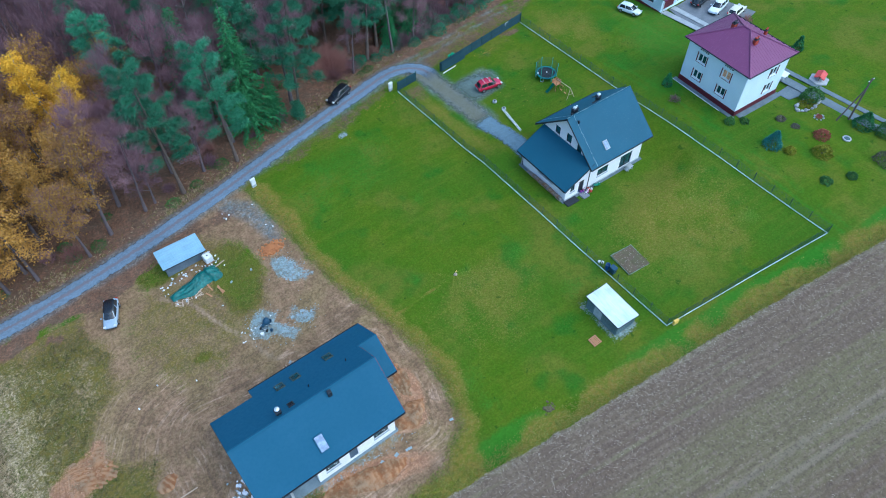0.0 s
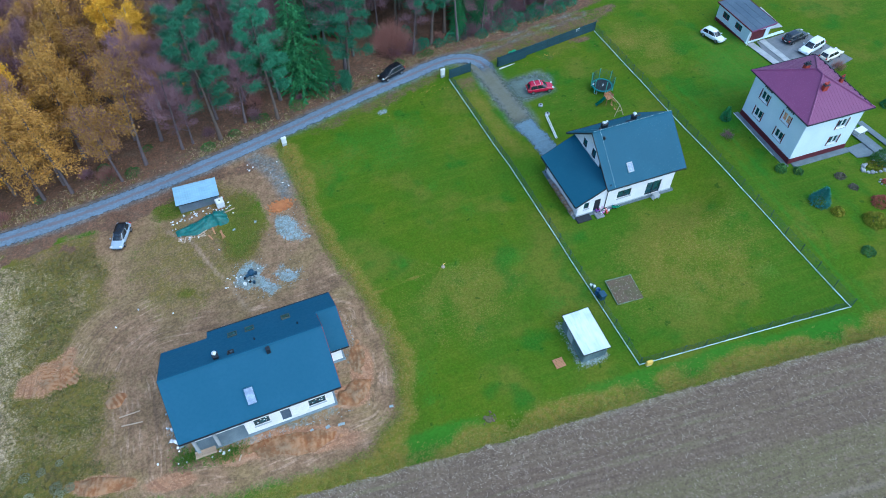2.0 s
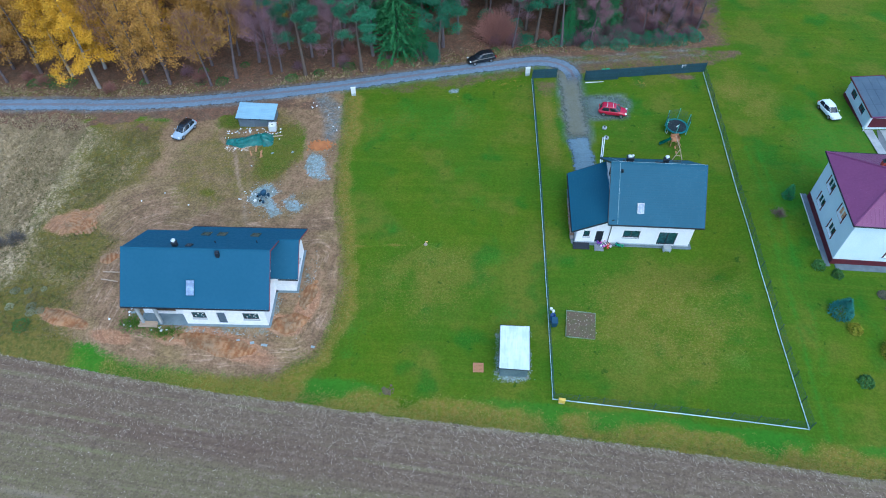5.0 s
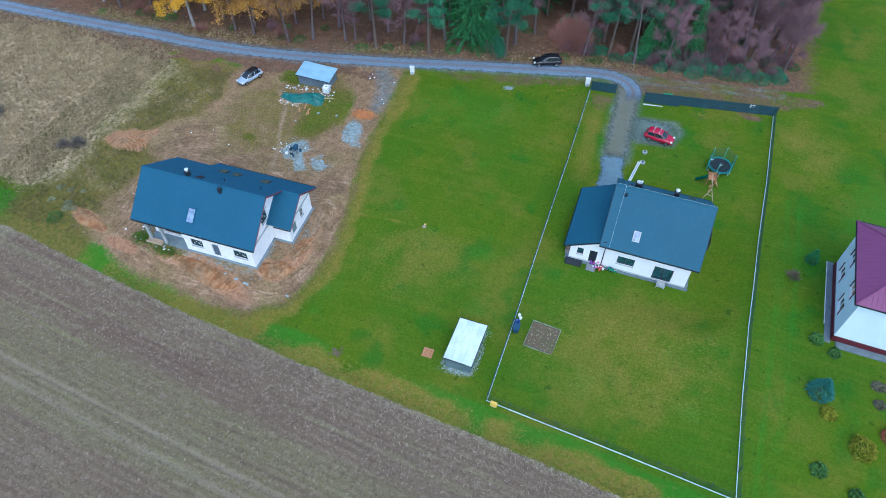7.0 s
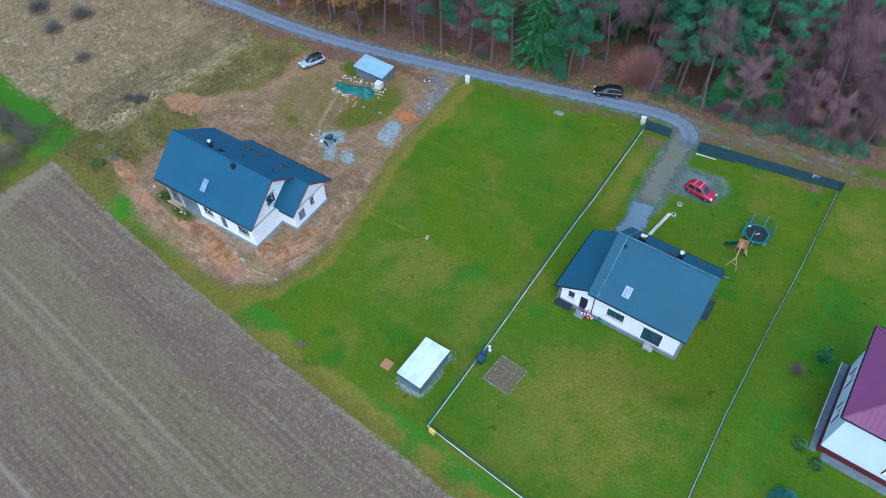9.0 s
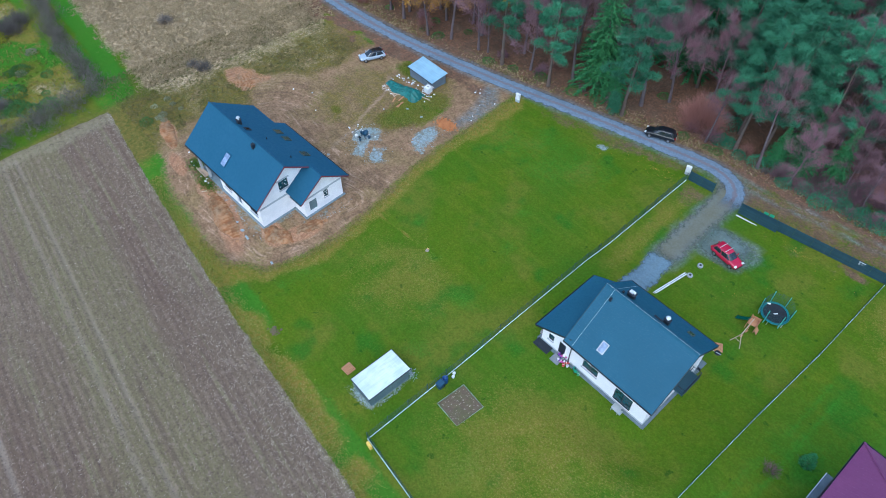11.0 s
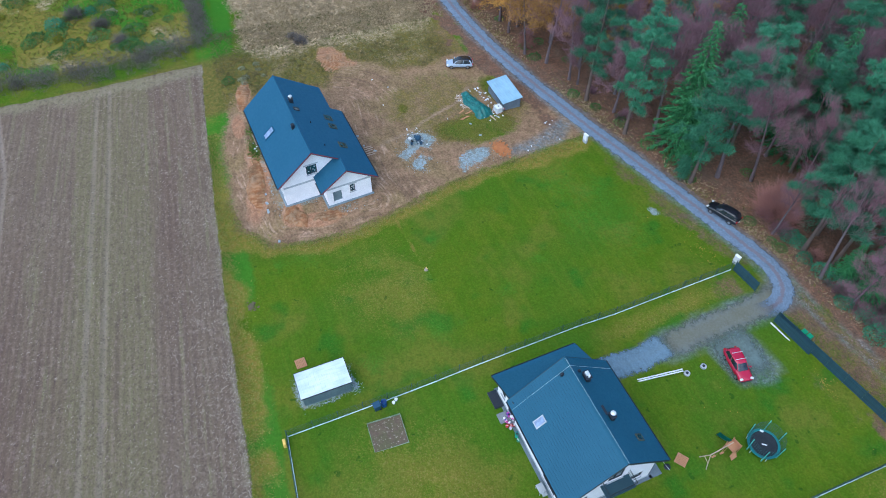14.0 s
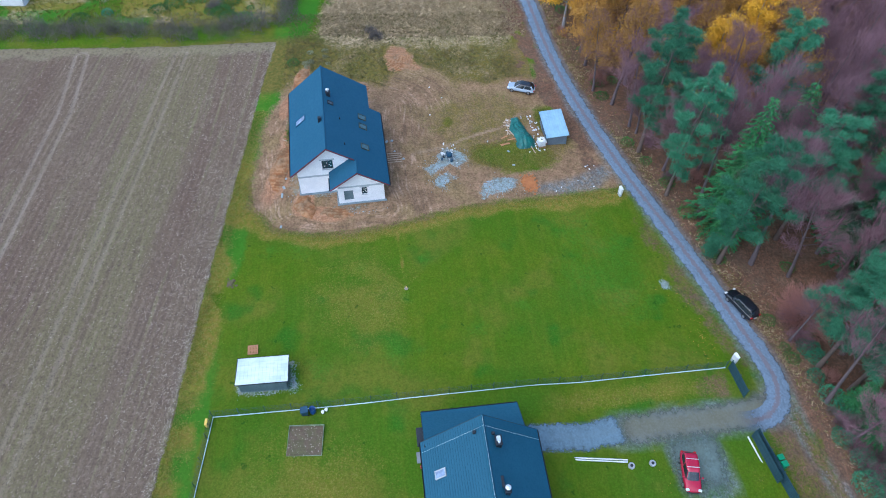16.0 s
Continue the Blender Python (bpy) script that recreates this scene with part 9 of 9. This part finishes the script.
# trees that stand out along the lane
for kind, x, y, turn, s in (
    ("pine_b", -13.75, 36.0, 40, 1.0), ("pine_a", -1.7, 39.1, 130, 1.0), ("spruce_a", -8.6, 41.8, 0, 1.12), ("spruce_b", -13.5, 49.5, 80, 1.3), ("spruce_b", -5.0, 41.0, 190, 0.62), ("young_pine", -2.4, 37.9, 10, 0.62),
    ("rusty", 7.3, 46.4, 20, 1.2), ("bare_d", 10.1, 43.6, 0, 0.62), ("pine_c", 13.8, 45.4, 70, 0.92), ("pine_a", 16.9, 47.6, 200, 1.02), ("pine_b", 12.2, 49.0, 300, 1.0), ("pine_a", -5.2, 48.1, 250, 0.95), ("pine_c", 22.0, 52.0, 15, 0.95), ("pine_b", 27.5, 54.5, 95, 1.0),
    ("brown", -37.0, 31.1, 0, 0.85), ("ochre", -43.8, 31.3, 50, 1.0), ("ochre", -47.5, 31.4, 140, 1.0), ("yellow_a", -55.0, 29.9, 220, 1.0), ("ochre", -44.9, 33.5, 80, 0.95), ("brown", -51.5, 34.0, 0, 1.0), ("yellow_b", -60.5, 32.5, 300, 1.0), ("ochre", -57, 39, 30, 1.0), ("brown", -50.5, 42.5, 200, 1.0), ("ochre", -66, 33, 100, 1.1), ("brown", -70.5, 30.3, 10, 0.9), ("yellow_a", -65, 42, 10, 1.0),
    ("bare_a", -28.2, 34.6, 0, 0.95), ("bare_b", -31.0, 37.8, 90, 1.0), ("bare_c", -26.6, 35.2, 200, 0.8), ("birch", -9.0, 63.0, 40, 0.9), ("bare_d", -18.9, 48.7, 0, 1.0), ("bare_d", -20.1, 58.3, 120, 1.05), ("bare_d", -11.3, 61.0, 40, 1.05), ("bare_d", -14.6, 55.1, 300, 1.0), ("bare_d", -21.5, 56.4, 30, 1.0), ("yellow_b", -44.6, 57.6, 60, 0.95), ("yellow_a", -30.6, 45.5, 10, 0.95), ("yellow_a", -33.6, 51.0, 170, 1.0), ("ochre", -27.0, 50.0, 90, 0.95), ("brown", -36.5, 45.0, 250, 0.95), ("brown", -24.5, 56.0, 60, 1.0), ("ochre", -38.5, 36.5, 140, 0.9), ("ochre", -34.8, 39.5, 300, 0.85), ("ochre", -41.0, 42.0, 10, 1.05), ("brown", -47.0, 36.5, 200, 0.95), ("bare_a", -22.5, 39.5, 160, 0.9),
):
    plant(kind, x, y, turn, s)
TAKEN = [(ob.location.x, ob.location.y) for ob in scene.objects if ob.type == "EMPTY" and "tree" in ob.name or "pine" in ob.name]

# the rest of the wood
rnd = random.Random(77)
tries, stand = 0, 0
while tries < 9000 and stand < 360:
    tries += 1
    x, y = rnd.uniform(-92, 46), rnd.uniform(31, 118)
    front = y - float(road_y(x))
    if front < 4.0 or (x > 20 and front < 3.6) or x > 41 + (y - 46) * 0.12:
        continue
    if -1 < x < 11 and front < 9 or x < -78 and y < 34:
        continue
    gap = 2.9 if x > 18 and y < 62 else 3.6 if x < -36 and y < 58 else 4.0 if y < 70 else 5.0
    if any((x - a) ** 2 + (y - b) ** 2 < gap * gap for a, b in TAKEN):
        continue
    TAKEN.append((x, y))
    stand += 1
    u = rnd.random()
    if x < -37 and y < 62:
        kind = "yellow_b" if u < 0.20 else "yellow_a" if u < 0.28 else "ochre" if u < 0.62 else "brown" if u < 0.84 else rnd.choice(("bare_a", "bare_b"))
    elif x < -20:
        kind = "brown" if u < 0.08 else "ochre" if u < 0.11 and y > 50 else "spruce_b" if u < 0.17 and x > -30 and front > 14 else "pine_b" if u < 0.23 and x > -27 else rnd.choice(("bare_a", "bare_b", "bare_c", "bare_d", "bare_d"))
    elif x < 4 and front < 15:
        kind = rnd.choice(("bare_b", "bare_d", "bare_a", "bare_c"))
    elif x < 4:
        kind = "pine_a" if u < 0.16 else "pine_c" if u < 0.26 else "spruce_a" if u < 0.36 else rnd.choice(("bare_b", "bare_d", "bare_d", "bare_a"))
    elif x < 19:
        kind = "pine_a" if u < 0.2 else "pine_b" if u < 0.38 else "spruce_b" if u < 0.44 else rnd.choice(("bare_b", "bare_d", "bare_a"))
    else:
        kind = "pine_b" if u < 0.08 and front > 12 else "pine_c" if u < 0.13 and front > 12 else "spruce_b" if u < 0.17 and front > 20 else rnd.choice(("bare_a", "bare_c", "bare_c", "bare_b"))
    plant(kind, x, y, rnd.uniform(0, 360), rnd.uniform(0.82, 1.12) * (0.75 if x > 20 and front < 9 else 1.0))

# undergrowth along the wood's edge
for i in range(46):
    x = rnd.uniform(-75, 43)
    front = rnd.choice((rnd.uniform(3.4, 6.5), rnd.uniform(5, 14)))
    if x > 14:
        front += 2.0
    y = float(road_y(x)) + front
    u = rnd.random()
    if -1 < x < 5 and front < 6.0:
        continue
    plant("under" if u < 0.5 else "under_b" if u < 0.82 else "rust_shrub", x, y, rnd.uniform(0, 360), rnd.uniform(0.5, 1.25) if u >= 0.5 else rnd.uniform(0.4, 0.95))
for x, y, s in ((29.5, 47.6, 1.0), (31.5, 47.8, 1.2), (33.0, 48.4, 0.8), (36, 48.5, 0.9), (-24.5, 33.4, 0.8), (-20.5, 35.0, 0.7), (-16.0, 36.8, 0.9), (-10.3, 37.8, 1.0), (-6.6, 39.5, 1.1), (-64, 31, 1.1), (-60, 30.5, 0.9), (12.5, 42.9, 0.7)):
    plant("under", x, y, 40 * x, s)

# the leafless thicket east of the bend
for i in range(75):
    x = rnd.uniform(19, 42)
    front = 3.4 + abs(rnd.gauss(0, 3.4))
    y = float(road_y(x)) + front
    u = rnd.random()
    plant("under_b" if u < 0.4 else "field_bush" if u < 0.62 else "under_dark" if u < 0.95 else "rust_shrub", x, y, rnd.uniform(0, 360), rnd.uniform(0.8, 1.6) * (1.0 if u < 0.62 else 0.75) * (0.5 if front < 5 else 1.0), label="" if u < 0.4 or u >= 0.62 else "leafless grey-brown bush in the thicket")
for i in range(16):
    x = 21 + 1.25 * i
    plant("under_dark" if i % 2 else "under_b", x, float(road_y(x)) + rnd.uniform(2.9, 4.6), 77 * i, rnd.uniform(0.7, 1.15))
for x, y, w in ((20.7, 49.7, 0.8), (22.8, 47.2, 0.65), (26.0, 49.5, 0.7), (19.0, 46.8, 0.5)):
    plant("spruce_b", x, y, 50 * x, w)
for x, y, w in ((11.4, 45.2, 0.9), (12.6, 45.6, 0.8), (5.6, 52.5, 1.1), (10.0, 49.5, 1.2), (17.4, 45.2, 0.9), (15.0, 44.6, 0.7)):
    plant("under_dark", x, y, 40 * x, w)

# garden shrubs of the villa
for name, lab, x, y, spec in (
    ("blue_spruce", "clipped blue-green conical spruce on the lawn", 47.0, -8.6, dict(r=1.25, tall=2.5, n=1500, mat="shrub_blue", shape="cone")),
    ("round_bush", "low green rounded bush on the lawn", 47.9, -10.9, dict(r=0.85, tall=0.9, n=600, mat="leaf_lime")),
    ("red_bush", "round red-leaved autumn bush", 53.8, -11.4, dict(r=1.25, tall=1.3, n=900, mat="leaf_red")),
    ("golden_bush", "round golden-green conifer bush", 51.1, -13.6, dict(r=1.5, tall=1.6, n=1200, mat="leaf_lime")),
    ("round_bush", "dark green flat bush on the lawn", 47.4, -17.2, dict(r=0.95, tall=0.6, n=600, mat="leaf_green")),
    ("round_bush", "green rounded bush on the lawn", 50.7, -18.6, dict(r=0.8, tall=0.8, n=600, mat="leaf_green")),
    ("creeping_juniper", "low grey-green creeping juniper", 52.8, -5.6, dict(r=0.9, tall=0.35, n=500, mat="leaf_hedge")),
    ("creeping_juniper", "low grey-green creeping juniper", 52.7, -8.0, dict(r=0.7, tall=0.3, n=400, mat="leaf_hedge")),
    ("heather", "small dark heather ringed with pale stones", 57.3, -8.4, dict(r=0.5, tall=0.35, n=260, mat="leaf_red")),
    ("clipped_bush", "large clipped dark green bush by the walk", 60.2, -5.0, dict(r=1.9, tall=2.0, n=1800, mat="leaf_green")),
    ("corner_bush", "green bush at the villa corner", 46.6, -1.7, dict(r=0.8, tall=1.2, n=600, mat="leaf_green")),
    ("corner_bush", "low green bush at the villa wall", 48.6, -2.7, dict(r=0.8, tall=0.7, n=500, mat="leaf_green")),
    ("upright_bush", "upright dark green conifer at the villa corner", 45.5, 9.5, dict(r=0.65, tall=2.0, n=800, mat="leaf_spruce", shape="cone")),
    ("thin_bush", "thin leafless bush by the fence", 43.6, 6.2, dict(r=1.0, tall=1.0, n=500, mat="twig", twigs=1)),
    ("tall_conifer", "tall dark green garden conifer", 68.4, 4.0, dict(r=0.8, tall=2.4, n=900, mat="leaf_spruce", shape="cone")),
    ("grey_bush", "grey-brown bush in the garden", 56.8, -19.2, dict(r=1.6, tall=1.5, n=900, mat="leaf_hedge")),
    ("round_bush", "dark round bush under the pole", 60.6, -13.2, dict(r=1.5, tall=2.4, n=1400, mat="leaf_spruce", shape="cone")),
    ("round_bush", "dark round bush in the garden", 61.5, -16.0, dict(r=1.6, tall=2.0, n=1400, mat="leaf_green")),
    ("bed_bush", "mixed green bed plants by the terrace", 58.8, -5.6, dict(r=1.5, tall=0.6, n=700, mat="leaf_lime")),
    ("yard_bush", "dark red-brown bush by the paved yard", 68.2, 14.0, dict(r=1.3, tall=1.5, n=800, mat="twig_red", twigs=1)),
):
    root = thing(name, x, y, 0, lab, "shrub")
    for pname, me, plabel in bush(int(x * 10), **spec):
        ob = new(pname, me)
        ob.parent = root

# bushes in the old grass
for x, y, s in ((-52.5, -2.6, 1.0), (-80.7, 7.2, 1.5), (-81.1, 1.7, 1.3), (-69.6, -0.8, 1.0), (-88.9, 4.1, 1.6), (-86.2, -20, 1.6), (-54.5, -3.4, 0.8), (-87, -25, 1.6), (-88, -29, 1.5), (-85.5, -22.5, 1.4)):
    plant("field_bush", x, y, 50 * x, s, "leafless dark bush standing in old dry grass")
for x, y, s, k in ((-45.2, -15.6, 0.8, "under"), (-44.0, -13.4, 0.7, "weed_clump"), (-66, -28, 1.7, "under"), (-70, -33, 1.3, "field_bush"), (-64, -40, 1.2, "under"), (-72, -25, 1.2, "under"), (-75, -37, 1.4, "field_bush"), (-68, -22, 0.8, "under"), (-63, -24, 0.6, "under"), (-80, -30, 1.6, "under"), (-62.5, -31, 0.8, "under"), (-84, -22, 1.5, "field_bush"), (-74, -18, 1.1, "under")):
    plant(k, x, y, 70 * x, s, "overgrown bush in the weedy orchard beyond the hedge")


for i in range(40):
    x, y = rnd.uniform(-84, -59.5), rnd.uniform(-60, -20)
    u = rnd.random()
    plant("under" if u < 0.45 else "under_dark" if u < 0.55 else "field_bush" if u < 0.6 else "weed_clump" if u < 0.8 else "gold_bush", x, y, rnd.uniform(0, 360), rnd.uniform(0.6, 1.5), "overgrown bush in the weedy orchard beyond the hedge")
for i in range(7):
    x, y = rnd.uniform(-49.0, -45.0), rnd.uniform(-14.8, -9.5)
    plant("weed_clump", x, y, rnd.uniform(0, 360), rnd.uniform(0.4, 0.9))


def hedge():
    """The field hedge: a long uneven bank of twigs and grey-green leaves."""
    rng = np.random.RandomState(8)
    line = [(-92, -14.6), (-84, -16), (-76, -16.9), (-67, -17.3), (-57.5, -17.6), (-57.0, -23), (-56, -33), (-57, -45), (-59, -66), (-61, -82)]
    pts = []
    for a, b in zip(line[:-1], line[1:]):
        L = math.dist(a, b)
        for _ in range(int(L * 6)):
            t = rng.uniform()
            pts.append((a[0] + (b[0] - a[0]) * t, a[1] + (b[1] - a[1]) * t))
    root = thing("field_hedge", -56, -33, 0, "long unclipped grey-green hedge at the end of the field", "hedge", z=0)
    root.matrix_world = Matrix.Identity(4)
    leaf, twig = [], []
    for x, y in pts:
        h = 1.9 + 1.5 * float(vnoise(x, y, 4, 90))
        cx, y = x + rng.normal(0, 1.3), y + rng.normal(0, 0.9)
        n = 70
        d = rng.normal(0, 1, (n, 3))
        d /= np.linalg.norm(d, axis=1)[:, None]
        d[:, 2] = np.abs(d[:, 2])
        at = np.array((cx, y, g1(cx, y))) + d * rng.uniform(0.3, 1, (n, 1)) * (1.0, 1.0, h)
        leaf.append(leaf_quads(rng, at[:34], 0.16))
        twig.append(blades(rng, at[34:], d[34:] + (0, 0, 0.8), 0.85, 0.035, 0.4))
    v, f = joined(leaf)
    data_part("leaves", v.tolist(), f, "leaf_hedge", root)
    v, f = joined(twig)
    data_part("branchwork", v.tolist(), f, "twig_grey", root, "bare grey-brown twigs")


hedge()


def tufts(name, count, where, mat, label, length, width, per, seed):
    """Grass in tufts wherever the test allows, as one mesh."""
    rng = np.random.RandomState(seed)
    x, y = where(rng, count)
    z = gz(x, y)
    at = np.stack([x, y, z], -1)
    at = np.repeat(at, per, 0) + rng.normal(0, 0.10, (len(x) * per, 3)) * (1, 1, 0)
    lean = np.repeat(rng.normal(0, 0.55, (len(x), 3)) * (1, 1, 0) + (0.25, -0.1, 0.55), per, 0)
    v, f = joined([blades(rng, at, lean, length, width, 0.35)])
    tagged(data_part(name, v.tolist(), f, mat), label, "grass", kind="stuff")


def in_zone(layer, index, box_, power=1.0):
    def pick(rng, count):
        x, y = rng.uniform(box_[0], box_[1], count), rng.uniform(box_[2], box_[3], count)
        w = zones_of(x, y)[layer][index]
        ok = rng.uniform(0, 1, count) < w ** power
        return x[ok], y[ok]

    return pick


tufts("dry_grass", 26000, in_zone("zone_a", 2, (-98, -53, -18, 25)), "dry_grass", "tall bleached dry grass in bent tufts", 0.55, 0.085, 4, 61)


def margin(rng, count):
    x = rng.uniform(-34, 90, count)
    y = edge_y(x) + np.abs(rng.normal(0, 1.0, count)) - 0.15
    return x, y


tufts("margin_grass", 8500, margin, "rough_grass", "rough grass along the edge of the field", 0.22, 0.055, 4, 62)


def site_rim(rng, count):
    x, y = rng.uniform(-20, -6, count), rng.uniform(-21, 29, count)
    d = -inside(SITE, x, y) + 0.8 * (fbm(x, y, 2.0, 77) - 0.5)
    ok = (d > 0.1) & (d < 2.1) & (rng.uniform(0, 1, count) < 1.1 - 0.45 * d)
    return x[ok], y[ok]


tufts("bank_grass", 26000, site_rim, "rough_grass", "rough yellowing grass between lawn and bare earth", 0.23, 0.055, 3, 67)


def hut_grass(rng, count):
    x, y = rng.uniform(-36, -16.5, count), rng.uniform(7, 25, count)
    z = zones_of(x, y)
    ok = (z["zone_a"][0] < 0.4) & (np.abs(x + 27.1) > 3.2) | (z["zone_a"][0] < 0.4) & (np.abs(y - 21) > 4)
    return x[ok], y[ok]


tufts("weeds", 6500, hut_grass, "rough_grass", "weedy green grass about the hut", 0.26, 0.055, 3, 63)


def porch_weeds(rng, count):
    n = count // 2
    return np.concatenate([rng.normal(-28.6, 1.1, n), rng.normal(-32.4, 0.8, n)]), np.concatenate([rng.normal(-15.0, 0.45, n), rng.normal(-14.2, 0.5, n)])


tufts("porch_weeds", 700, porch_weeds, "fresh_grass", "fresh green weeds round the mortar trough", 0.3, 0.06, 4, 69)
def rough_ground(rng, count):
    x, y = rng.uniform(-60, -36, count), rng.uniform(-17, 20, count)
    z = zones_of(x, y)
    ok = (z["zone_a"][0] < 0.55) & (z["zone_a"][1] < 0.3) & (rng.uniform(0, 1, count) < vnoise(x, y, 3.0, 96) * 1.2)
    return x[ok], y[ok]


tufts("rough_tufts", 14000, rough_ground, "olive_grass", "matted brown-green grass at the site's rim", 0.42, 0.075, 3, 68)
tufts("orchard_grass", 7000, lambda rng, n: (rng.uniform(-98, -58.5, n), rng.uniform(-70, -19, n)), "rough_grass", "weedy grass beyond the field hedge", 0.5, 0.12, 3, 64)


def verge(rng, count):
    x = rng.uniform(-75, 40, count)
    y = np.array([float(road_y(a)) for a in x]) + 2.0 + np.abs(rng.normal(0, 1.6, count))
    ok = rng.uniform(0, 1, count) < vnoise(x, y, 6, 95)
    return x[ok], y[ok]


tufts("verge_grass", 4000, verge, "dry_grass", "thin dry grass on the wooded verge", 0.4, 0.05, 3, 65)
tufts("verge_weeds", 5000, verge, "rough_grass", "low green weeds on the wooded verge", 0.3, 0.06, 3, 66)
